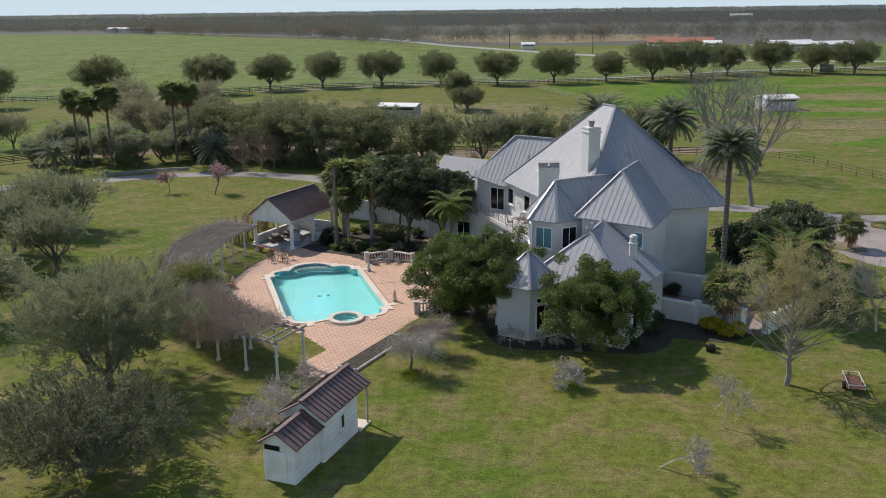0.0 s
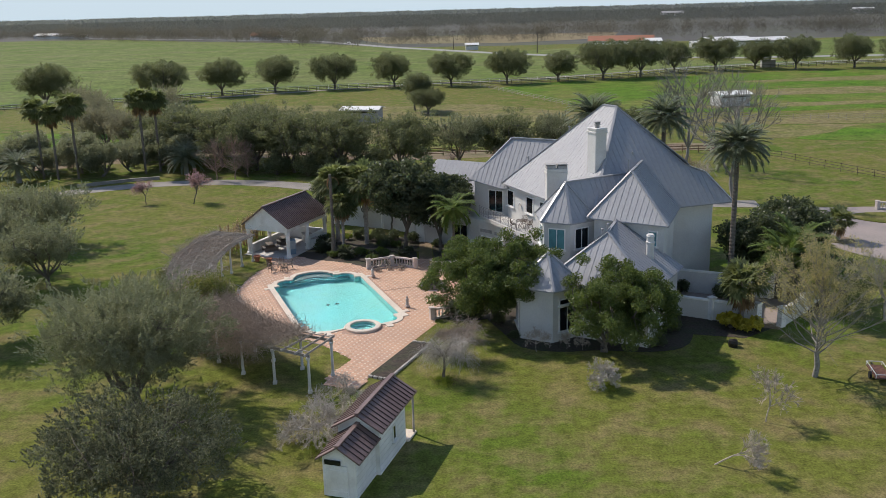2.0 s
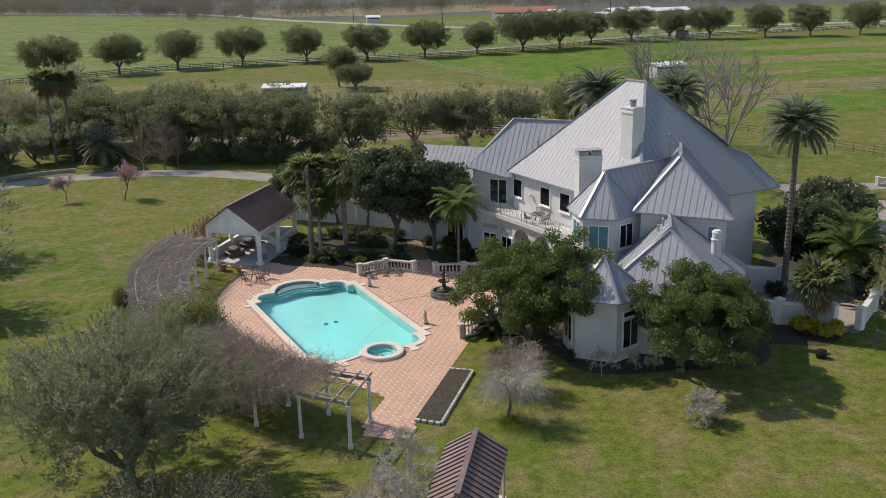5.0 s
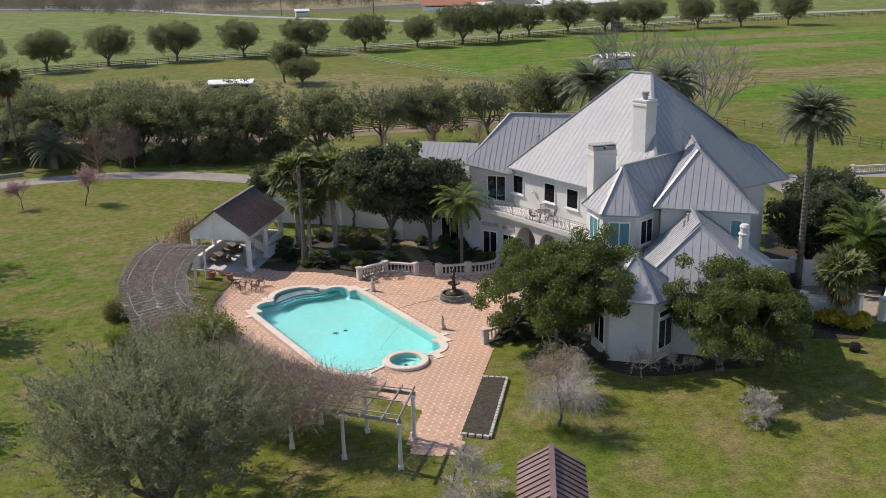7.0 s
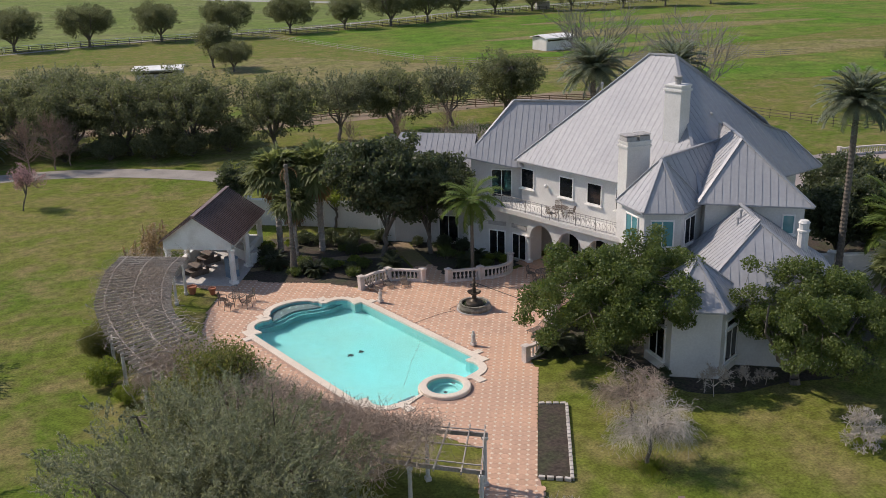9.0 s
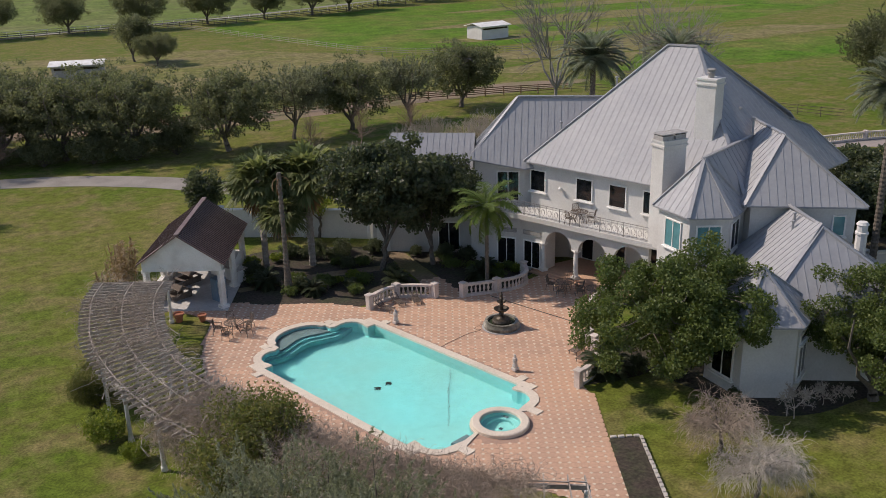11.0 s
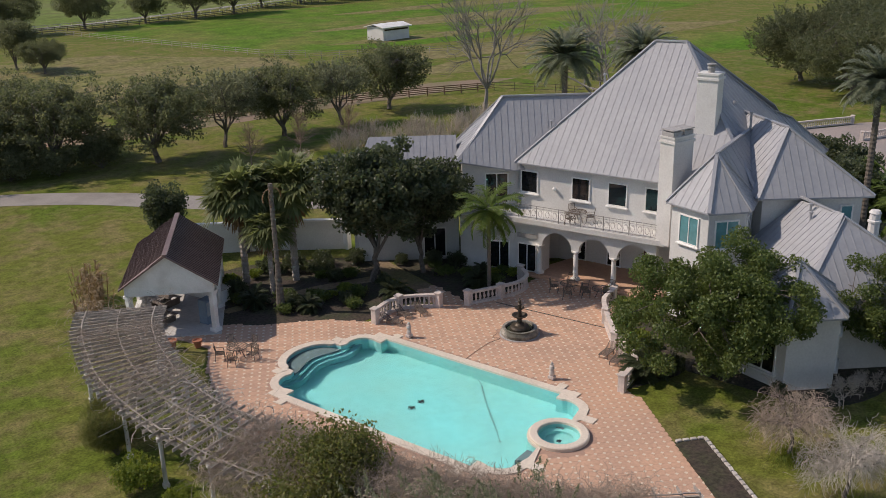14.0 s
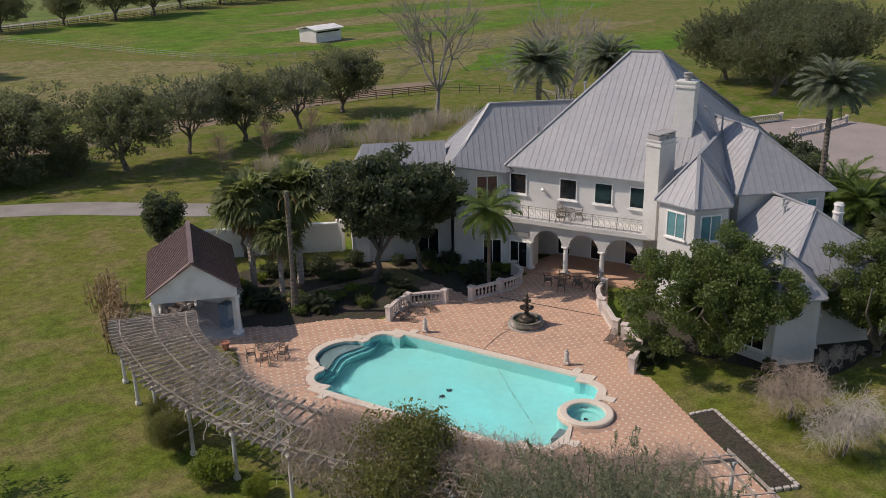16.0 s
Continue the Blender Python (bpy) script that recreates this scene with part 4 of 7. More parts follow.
# chimneys
for (cx, cy), (sx, sy), z0, z1, nm in (((13.4, 65.0), (1.3, 1.1), 8.5, 14.15, "chimney"), ((9.72, 64.2), (1.75, 1.1), 4.0, 10.85, "chimney")):
    bm = bmesh.new()
    rz = math.degrees(math.atan2(M.y, M.x)) if sx < 1.5 else math.degrees(math.atan2(N.y, N.x)) - 20
    box(bm, (cx, cy, (z0 + z1) / 2), (sx, sy, z1 - z0), rz)
    box(bm, (cx, cy, z1 - 0.25), (sx + 0.16, sy + 0.16, 0.14), rz)
    box(bm, (cx, cy, z1 + 0.05), (sx + 0.1, sy + 0.1, 0.12), rz)
    ch = part(nm, bm, STUCCO, house)
    bm = bmesh.new()
    if sx < 1.5:
        lathe(bm, [(0.2, 0), (0.2, 0.25), (0.3, 0.28), (0.3, 0.34), (0.22, 0.36), (0.22, 0.46), (0.3, 0.48), (0.3, 0.55), (0.1, 0.6)], (cx, cy, z1 + 0.1))
    else:
        for d in (-0.5, 0.5):
            q = off((cx, cy), d, (math.cos(radians(rz)), math.sin(radians(rz))))
            box(bm, (*q, z1 + 0.25), (0.8, 0.9, 0.3), rz)
            box(bm, (*q, z1 + 0.5), (0.9, 1.0, 0.06), rz)
    part("cap", bm, CONCRETE, ch, "metal chimney cap")

# terrace over an arcade
TZ = 4.2
EDGE = smooth([(3.6, 76.9), (4.3, 75.2), (5.2, 73.2), (6.4, 70.2), (7.65, 67.2), (9.0, 63.9)], 4)
bm = bmesh.new()
prism(bm, EDGE + [off(FW0, 11.0, M), FW0], TZ - 0.35, TZ)
terrace = part("terrace", bm, STUCCO, house, "pale upper terrace floor")


def window(at, out, zc, w, h, panes=2, mat=None, name="window", parent=None, bars=0):
    """A framed window standing proud of a wall: at is the middle in plan, out points away from the wall."""
    o = Vector(out).normalized()
    along = Vector((-o.y, o.x))
    rz = math.degrees(math.atan2(along.y, along.x))
    f = 0.09
    p = off(at, 0.02, o)
    bm = bmesh.new()
    box(bm, (*p, zc - h / 2 + f / 2), (w - 2 * f, 0.12, f), rz)
    win = part(name, bm, PAINT, parent or house, "white framed glazing")

    def bar(nm, c, size):
        bm = bmesh.new()
        box(bm, c, size, rz, bevel=0.008)
        part(nm, bm, PAINT, win)

    for s in (-1, 1):
        bar("jamb", (*off(p, s * (w / 2 - f / 2), along), zc), (f, 0.12, h))
    bar("head", (*p, zc + h / 2 - f / 2), (w - 2 * f, 0.12, f))
    for k in range(1, panes):
        bar("mullion", (*off(p, -w / 2 + w * k / panes, along), zc), (0.07, 0.11, h - 2 * f))
    for k in range(1, bars + 1):
        bar("glazing_bar", (*p, zc - h / 2 + h * k / (bars + 1)), (w - 2 * f, 0.10, 0.04))
    if name == "window":
        bar("sill", (*off(p, 0.06, o), zc - h / 2 - 0.05), (w + 0.2, 0.22, 0.09))
    for k in range(panes):
        bm = bmesh.new()
        box(bm, (*off(p, -w / 2 + w * (k + 0.5) / panes, along), zc), (w / panes - 0.04, 0.05, h - f), rz)
        part("pane", bm, mat or GLASS, win, "dark reflecting glass" if mat is None else "glass with a teal reflection in its colour")
    return win


OUT = -N
for d in (0.65, 4.65, 7.35):
    window(off(FW0, d, M), OUT, 6.2, 1.4, 1.62, 1)
window(off(FW0, 9.98, M), OUT, 6.2, 1.4, 1.62, 1)
window(off(CW, 2.95, W1, 0.45, W2), -W2, 5.5, 1.7, 2.3, 2, name="door", bars=0)
for d in (3.6, 6.3, 9.0):
    window(off(FW0, d, M, RECESS, N), OUT, 1.35, 1.1, 2.3, 1, name="door", bars=0)
# turret windows
for a, b, g in ((tw[0], tw[1], GLASS2), (tw[1], tw[2], GLASS2), (tw[2], tw[3], None)):
    mid = ((a[0] + b[0]) / 2, (a[1] + b[1]) / 2)
    o = Vector((mid[0] - TC[0], mid[1] - TC[1])).normalized()
    window(mid, o, 5.85, 1.5, 1.8, 2, g)
# gabled wing window
window(off(GC, -1.4, W1, 0.5, W2), -W2, 6.35, 0.8, 1.3, 1, GLASS2)
# octagon windows
for i in (1, 3):
    a, b = ow[i], ow[(i + 1) % 6]
    mid = ((a[0] + b[0]) / 2, (a[1] + b[1]) / 2)
    o = Vector((mid[0] - OC[0], mid[1] - OC[1])).normalized()
    window(mid, o, 1.75, 1.6, 2.0, 2)
    window(mid, o, 3.1, 1.6, 0.5, 1)
# front wing: corner windows
window(off(HFR, -2.2, HW1, 0.45, HW2), -HW2, 1.7, 1.5, 1.9, 2)
window(off(HFR, -0.45, HW1, 2.5, HW2), HW1, 1.9, 1.0, 2.0, 1)
# low wing: garden doors and a blank door
window(off(LW, -1.8, W1), -W2, 1.35, 1.7, 2.3, 2, name="door", bars=0)
bm = bmesh.new()
box(bm, (*off(LW, -6.9, W1, -0.03, W2), 1.1), (1.0, 0.08, 2.2), math.degrees(math.atan2(W1.y, W1.x)), bevel=0.01)
part("door", bm, PAINT, house, "plain white service door")

# ground-floor bay beneath the terrace
BAY = [(2.9, 77.8), (3.75, 75.9), (5.1, 74.4), (6.0, 72.5), (7.2, 73.0), (7.8, 75.0), (6.9, 77.4)]
wall(BAY, 0, TZ - 0.36)
for a, b in ((BAY[1], BAY[2]), (BAY[2], BAY[3])):
    mid = ((a[0] + b[0]) / 2, (a[1] + b[1]) / 2)
    o = Vector((-(b[1] - a[1]), b[0] - a[0])).normalized()
    if o.dot(Vector((-1, -0.5))) < 0:
        o = -o
    window(mid, o, 1.25, 1.45, 2.1, 2, name="door", bars=0)
    bm = bmesh.new()
    box(bm, (*off(mid, 0.03, o), 2.85), (1.5, 0.1, 0.32), math.degrees(math.atan2(b[1] - a[1], b[0] - a[0])))
    part("transom", bm, CONCRETE, house, "grey panel over the door")

# arcade: columns and arches
COLS = [(5.95, 72.6), (7.0, 70.05), (8.05, 67.5), (9.15, 64.8)]
col_mesh = None
for c in COLS[:3]:
    bm = bmesh.new()
    box(bm, (0, 0, 0.1), (0.5, 0.5, 0.2), bevel=0.02)
    lathe(bm, [(0.21, 0.2), (0.23, 0.26), (0.18, 0.32), (0.175, 1.2), (0.155, 2.05), (0.2, 2.12), (0.2, 2.18)], n=14)
    box(bm, (0, 0, 2.24), (0.5, 0.5, 0.14), bevel=0.02)
    if col_mesh is None:
        ob = part("column", bm, PAINT, house)
        col_mesh = ob.data
    else:
        bm.free()
        ob = new("column", col_mesh)
        ob.parent = house
    ob.location = (*c, 0.22)
    ob.scale = (1, 1, 0.93)
for a, b in zip(COLS, COLS[1:]):
    A, B = Vector(a), Vector(b)
    d = B - A
    ln = d.length
    d.normalize()
    nrm = Vector((-d.y, d.x)) * 0.18
    r = (ln - 0.5) / 2
    prof = [(0, 2.3), (0.25, 2.3)] + [(ln / 2 - r * math.cos(t), 2.3 + r * math.sin(t)) for t in np.linspace(0.05, math.pi - 0.05, 13)] + [(ln - 0.25, 2.3), (ln, 2.3), (ln, TZ - 0.36), (0, TZ - 0.36)]
    bm = bmesh.new()
    rows = []
    for s in (-1, 1):
        rows.append([bm.verts.new((A.x + d.x * x + nrm.x * s, A.y + d.y * x + nrm.y * s, min(z, TZ - 0.4) if 2.3 < z < TZ - 0.37 else z)) for x, z in prof])
    bm.faces.new(rows[0])
    bm.faces.new(rows[1][::-1])
    for i in range(len(prof)):
        j = (i + 1) % len(prof)
        bm.faces.new((rows[0][i], rows[1][i], rows[1][j], rows[0][j]))
    bmesh.ops.recalc_face_normals(bm, faces=bm.faces)
    bmesh.ops.triangulate(bm, faces=[f for f in bm.faces if len(f.verts) > 4])
    part("arch", bm, STUCCO, house, "pale rounded arcade arch")

# terrace railing of scrolled iron
for i in range(1, len(EDGE) - 1, 2):
    a, b = EDGE[i], EDGE[min(i + 2, len(EDGE) - 1)]
    ab = Vector(b) - Vector(a)
    ln = ab.length
    if ln < 0.1:
        continue
    ab.normalize()
    ins = Vector((-ab.y, ab.x)) * (0.15 if Vector((-ab.y, ab.x)).dot(N) > 0 else -0.15)
    a3 = lambda t, z: (a[0] + ab.x * t + ins.x, a[1] + ab.y * t + ins.y, TZ + z)
    bm = bmesh.new()
    beam(bm, a3(0, 0), a3(0, 1.0), 0.05, 0.05)
    beam(bm, a3(0, 0.97), a3(ln, 0.97), 0.045, 0.035)
    beam(bm, a3(0, 0.10), a3(ln, 0.10), 0.035, 0.03)
    beam(bm, a3(0, 0.82), a3(ln, 0.82), 0.025, 0.02)
    k = int(ln / 0.42)
    for j in range(k):
        t0 = ln * (j + 0.5) / k
        prev = None
        for q in range(13):
            an = q / 12 * 2 * math.pi * 1.3
            rr = 0.17 - 0.06 * q / 12
            cur = a3(t0 + rr * math.cos(an), 0.46 + rr * 1.6 * math.sin(an))
            if prev:
                beam(bm, prev, cur, 0.018, 0.018)
            prev = cur
        beam(bm, a3(ln * j / k, 0.1), a3(ln * j / k, 0.97), 0.018, 0.018)
    part("railing", bm, RAILIRON, house, "scrolled grey wrought-iron railing")

# vents and small stacks on the roofs
for x, y, z in ((12.4, 73.4, 12.9), (16.7, 65.6, 11.5), (8.6, 74.6, 9.9), (12.7, 56.6, 7.3), (12.2, 56.2, 7.0), (15.9, 63.6, 11.2)):
    bm = bmesh.new()
    lathe(bm, [(0.07, -0.9), (0.07, 0.35), (0.12, 0.36), (0.12, 0.45), (0.03, 0.5)], (x, y, z), 8)
    part("roof_vent", bm, FLASH, house, "small metal roof vent")
bm = bmesh.new()
lathe(bm, [(0.32, 4.5), (0.32, 6.6), (0.38, 6.65), (0.38, 6.75), (0.30, 6.8), (0.30, 7.15), (0.36, 7.2), (0.25, 7.35)], (15.55, 54.3, 0), 10)
part("flue", bm, STUCCO, house, "round white flue with a vented top")
# wall lamp on the terrace
bm = bmesh.new()
lathe(bm, [(0.05, -0.2), (0.16, 0.0), (0.05, 0.12)], (*off(off(FW0, 2.7, M), 0.18, OUT), 6.0), 8)
part("wall_lamp", bm, PAINT, house, "small white wall lamp")


# raised patio beneath the terrace, one low step above the deck
for grow, z, nm in ((0.55, 0.12, "step"), (0.2, 0.22, "patio_floor")):
    bm = bmesh.new()
    edge = [off(c, -grow, N) for c in COLS]
    ring_pts = [off(COLS[0], 0.9, -M, -grow, N)] + edge + [off(FW0, 12.2, M, RECESS, N), off(FW0, 3.0, M, RECESS, N)]
    prism(bm, ring_pts, -0.05, z)
    tagged(part("pavement", bm, PAVER, None), "terracotta paved patio beneath the arcade", "patio", kind="structure")

# ---- pavilion ----
pav = thing("pavilion", (0, 0, 0), "open white poolside pavilion with a brown metal roof", "pavilion")
PD, PE = Vector((0.41, 0.912)), Vector((0.912, -0.41))
PF, PR = (-18.3, 78.1, 5.4), (-14.75, 86.0, 5.4)
PLc, PEc = (-20.85, 79.7), (-15.65, 77.0)
PLb, PEb = off(PLc, 8.8, PD), off(PEc, 8.8, PD)
roof_face([v3(PLc, 3.3), PF, PR, v3(PLb, 3.3)], pav, BROWNROOF, BROWNSEAM, 0.28, seam_h=0.04)
roof_face([v3(PEc, 3.3), PF, PR, v3(PEb, 3.3)], pav, BROWNROOF, BROWNSEAM, 0.28, seam_h=0.04)
caps([(PF, PR)], pav, BROWNROOF, 0.3)
for f in (0.25, 8.3):
    bm = bmesh.new()
    a, b, c = off(PLc, f, PD, 0.3, PE), off(PEc, f, PD, -0.3, PE), off(PF, f, PD)
    pts = [v3(a, 2.75), v3(b, 2.75), v3(b, 3.42), v3(c, 5.27), v3(a, 3.42)]
    lo = [bm.verts.new(p) for p in pts]
    hi = [bm.verts.new((p[0] + PD.x * 0.18, p[1] + PD.y * 0.18, p[2])) for p in pts]
    bm.faces.new(lo), bm.faces.new(hi[::-1])
    for i in range(5):
        bm.faces.new((lo[i], lo[(i + 1) % 5], hi[(i + 1) % 5], hi[i]))
    bmesh.ops.recalc_face_normals(bm, faces=bm.faces)
    part("gable", bm, PAINT, pav, "white gable panel")
for s, base in ((1, PLc), (-1, PEc)):
    bm = bmesh.new()
    beam(bm, v3(off(base, 0.3, PD, s * 0.42, PE), 3.0), v3(off(base, 8.4, PD, s * 0.42, PE), 3.0), 0.25, 0.5)
    part("eaves_beam", bm, PAINT, pav)
    for f in (0.55, 4.4, 8.2):
        bm = bmesh.new()
        x, y = off(base, f, PD, s * 0.45, PE)
        box(bm, (x, y, 0.15), (0.55, 0.55, 0.3), 24, bevel=0.02)
        box(bm, (x, y, 1.5), (0.34, 0.34, 2.5), 24, bevel=0.02)
        box(bm, (x, y, 2.65), (0.46, 0.46, 0.2), 24, bevel=0.02)
        part("post", bm, PAINT, pav, "square white post")
for a, b, h in ((off(PLc, 0.9, PD, 0.45, PE), off(PLc, 8.2, PD, 0.45, PE), 0.9), (off(PEc, 4.2, PD, -0.45, PE), off(PEc, 8.2, PD, -0.45, PE), 1.3), (off(PLc, 8.2, PD, 0.45, PE), off(PEc, 8.2, PD, -0.45, PE), 1.3)):
    bm = bmesh.new()
    beam(bm, v3(a, h / 2), v3(b, h / 2), 0.22, h)
    beam(bm, v3(a, h + 0.04), v3(b, h + 0.04), 0.34, 0.08)
    part("low_wall", bm, PAINT, pav, "low white wall with a pale cap")
bm = bmesh.new()
prism(bm, [off(PLc, 0.0, PD, 0.1, PE), off(PEc, 0.0, PD, -0.1, PE), off(PEc, 8.5, PD, -0.1, PE), off(PLc, 8.5, PD, 0.1, PE)], -0.05, 0.07)
part("floor", bm, material("pale_concrete", (0.50, 0.48, 0.46), 0.9, vary=0.1, grain=5, stain=(0.42, 0.41, 0.40)), pav, "pale concrete floor")
counter = thing("kitchen_counter", (*off(PEc, 6.2, PD, -1.2, PE), 0.07), "pale outdoor kitchen counter under the pavilion", "counter", turn=24)
bm = bmesh.new()
box(bm, (0, 0, 0.45), (0.8, 3.2, 0.9), bevel=0.02)
part("base", bm, PAINT, counter)
bm = bmesh.new()
box(bm, (0, 0, 0.94), (0.95, 3.4, 0.08), bevel=0.02)
part("worktop", bm, STONE, counter, "pale stone worktop")
fridge = thing("cabinet", (*off(PEc, 2.0, PD, -1.0, PE), 0.07), "blue-grey upright cabinet under the pavilion", "cabinet", turn=24)
bm = bmesh.new()
box(bm, (0, 0, 0.8), (0.8, 0.7, 1.6), bevel=0.02)
part("body", bm, material("blue_grey_paint", (0.16, 0.24, 0.32), 0.5, vary=0.1), fridge)
bm = bmesh.new()
box(bm, (0, -0.36, 1.0), (0.7, 0.04, 0.9), bevel=0.01)
part("door", bm, material("grey_door", (0.35, 0.38, 0.40), 0.5, vary=0.1), fridge)
# Dark tables added in place of chairs and their shadows on the floor.
for k in range(2):
    tb = thing("picnic_table", (*off(PLc, 2.2 + 2.9 * k, PD, 1.9, PE), 0.07), "dark iron table standing in for chairs and their shadows under the pavilion", "table", "pavilion tables", turn=24)
    bm = bmesh.new()
    box(bm, (0, 0, 0.74), (0.75, 1.5, 0.04), bevel=0.015)
    part("tabletop", bm, SEATIRON, tb)
    for s in (-1, 1):
        bm = bmesh.new()
        box(bm, (s * 0.72, 0, 0.44), (0.28, 1.3, 0.04), bevel=0.01)
        part("bench", bm, SEATIRON, tb)
        bm = bmesh.new()
        box(bm, (0, s * 0.5, 0.22), (1.5, 0.05, 0.44))
        box(bm, (0, s * 0.5, 0.56), (0.1, 0.05, 0.32))
        part("leg", bm, SEATIRON, tb)

# ---- shed ----
shed = thing("garden_shed", (0, 0, 0), "white garden shed with a stepped brown metal roof", "shed")
SD, SX = Vector((0.33, 0.944)), Vector((0.944, -0.33))
s0 = (-6.95, 29.6)
for a, b, ze, zr, hw in ((0.0, 2.85, 2.2, 3.0, 1.25), (2.7, 8.2, 2.7, 3.6, 1.5)):
    A, B = off(s0, a - 0.25, SD), off(s0, b, SD)
    ww = hw - 0.3
    roof_face([v3(off(A, -hw, SX), ze), v3(off(B, -hw, SX), ze), v3(B, zr), v3(A, zr)], shed, BROWNROOF, BROWNSEAM, 0.42, seam_h=0.05)
    roof_face([v3(off(A, hw, SX), ze), v3(off(B, hw, SX), ze), v3(B, zr), v3(A, zr)], shed, BROWNROOF, BROWNSEAM, 0.42, seam_h=0.05)
    caps([(v3(A, zr), v3(B, zr))], shed, BROWNROOF, 0.25)
    b2 = b - (1.35 if b > 8 else 0)
    A2, B2 = off(s0, a, SD), off(s0, b2, SD)
    bm = bmesh.new()
    prism(bm, [off(A2, -ww, SX), off(A2, ww, SX), off(B2, ww, SX), off(B2, -ww, SX)], 0, ze + 0.12)
    for q in (A2, B2):
        vs = [bm.verts.new(p) for p in (v3(off(q, -ww, SX), ze + 0.12), v3(off(q, ww, SX), ze + 0.12), v3(q, zr - 0.12))]
        vs2 = [bm.verts.new(v.co + Vector((SD.x, SD.y, 0)) * (0.1 if q is A2 else -0.1)) for v in vs]
        bm.faces.new(vs), bm.faces.new(vs2[::-1])
        for i in range(3):
            bm.faces.new((vs[i], vs[(i + 1) % 3], vs2[(i + 1) % 3], vs2[i]))
    bmesh.ops.recalc_face_normals(bm, faces=bm.faces)
    part("wall", bm, PAINT, shed, "white painted board wall")
    bm = bmesh.new()
    for k in range(6):
        z = 0.2 + k * 0.36
        beam(bm, v3(off(A2, ww + 0.005, SX), z), v3(off(B2, ww + 0.005, SX), z), 0.015, 0.02)
    part("siding", bm, STUCCO, shed, "white lapped siding edges")
for s in (-1.3, 1.3):
    bm = bmesh.new()
    x, y = off(s0, 7.95, SD, s, SX)
    box(bm, (x, y, 1.3), (0.1, 0.1, 2.6), 24)
    part("post", bm, GREYWOOD, shed, "brown porch post")
bm = bmesh.new()
prism(bm, [off(s0, 6.86, SD, -1.4, SX), off(s0, 6.86, SD, 1.4, SX), off(s0, 8.2, SD, 1.4, SX), off(s0, 8.2, SD, -1.4, SX)], -0.05, 0.12)
part("porch_floor", bm, COPING, shed, "pale porch slab")
win = window(off(s0, 4.9, SD, 1.2, SX), SX, 1.55, 0.55, 0.95, 1, parent=shed)
bm = bmesh.new()
rzs = math.degrees(math.atan2(SX.y, SX.x))
box(bm, (*off(s0, -0.05, SD, 0.0, SX), 0.95), (0.95, 0.08, 1.8), rzs, bevel=0.01)
box(bm, (*off(s0, -0.10, SD, 0.0, SX), 0.35), (0.95, 0.05, 0.12), rzs)
box(bm, (*off(s0, -0.10, SD, 0.0, SX), 1.55), (0.95, 0.05, 0.12), rzs)
part("door", bm, PAINT, shed, "worn white plank door")
bm = bmesh.new()
box(bm, (*off(s0, -0.06, SD, -0.35, SX), 2.0), (0.9, 0.06, 0.26), rzs)
part("vent_opening", bm, GLASS, shed, "dark open vent above the door")

# ---- balustrades ----
bal_bm = bmesh.new()
lathe(bal_bm, [(0.07, 0.0), (0.07, 0.06), (0.05, 0.1), (0.09, 0.24), (0.045, 0.46), (0.06, 0.54), (0.07, 0.58)], n=8)
bal_me = bpy.data.meshes.new("baluster")
bal_bm.to_mesh(bal_me)
bal_bm.free()
bal_me.materials.append(PINKSTONE)


def balustrade(line, posts, label="cast-stone balustrade beside the pool deck"):
    t = thing("balustrade", (0, 0, 0), label, "balustrade", "balustrades")
    for x, y in posts:
        bm = bmesh.new()
        box(bm, (x, y, 0.5), (0.38, 0.38, 1.0), 20, bevel=0.015)
        box(bm, (x, y, 1.04), (0.48, 0.48, 0.1), 20, bevel=0.02)
        part("post", bm, PINKSTONE, t)
    for z, h, w, nm in ((0.12, 0.16, 0.26, "bottom_rail"), (0.88, 0.14, 0.28, "top_rail")):
        bm = bmesh.new()
        rows = []
        for k, p in enumerate(line):
            d = (Vector(line[min(k + 1, len(line) - 1)]) - Vector(line[max(k - 1, 0)])).normalized()
            rows.append([bm.verts.new((p[0] - d.y * u, p[1] + d.x * u, z + v)) for u, v in ((-w / 2, -h / 2), (w / 2, -h / 2), (w / 2, h / 2), (-w / 2, h / 2))])
        for r0, r1 in zip(rows, rows[1:]):
            for i in range(4):
                bm.faces.new((r0[i], r0[(i + 1) % 4], r1[(i + 1) % 4], r1[i]))
        bm.faces.new(rows[0]), bm.faces.new(rows[-1][::-1])
        bmesh.ops.recalc_face_normals(bm, faces=bm.faces)
        part(nm, bm, PINKSTONE, t)
    run = 0.0
    for a, b in zip(line, line[1:]):
        ln = (Vector(b) - Vector(a)).length
        while run < ln:
            p = Vector(a).lerp(Vector(b), run / ln)
            ob = new("baluster", bal_me)
            ob.parent = t
            ob.location = (p.x, p.y, 0.21)
            run += 0.30
        run -= ln
    return t


b1 = smooth([(-7.4, 72.6), (-6.2, 73.3), (-5.1, 73.5), (-4.0, 73.1), (-2.8, 72.3)], 4)
balustrade(b1, [b1[0], b1[8], b1[-1]])
b2 = smooth([(-1.1, 71.45), (0.8, 71.1), (2.6, 70.9), (3.9, 71.5), (4.5, 72.9)], 4)
balustrade(b2, [b2[0], b2[5], b2[-1]])
b3 = smooth([(6.6, 66.0), (5.2, 65.4), (3.9, 63.9), (1.9, 61.1)], 4)
balustrade(b3, [b3[0], b3[8], b3[-1]])
b4 = smooth([(1.75, 60.3), (1.2, 58.8), (0.0, 57.8), (-1.5, 57.1)], 4)
balustrade(b4, [b4[0], b4[6], b4[-1]])

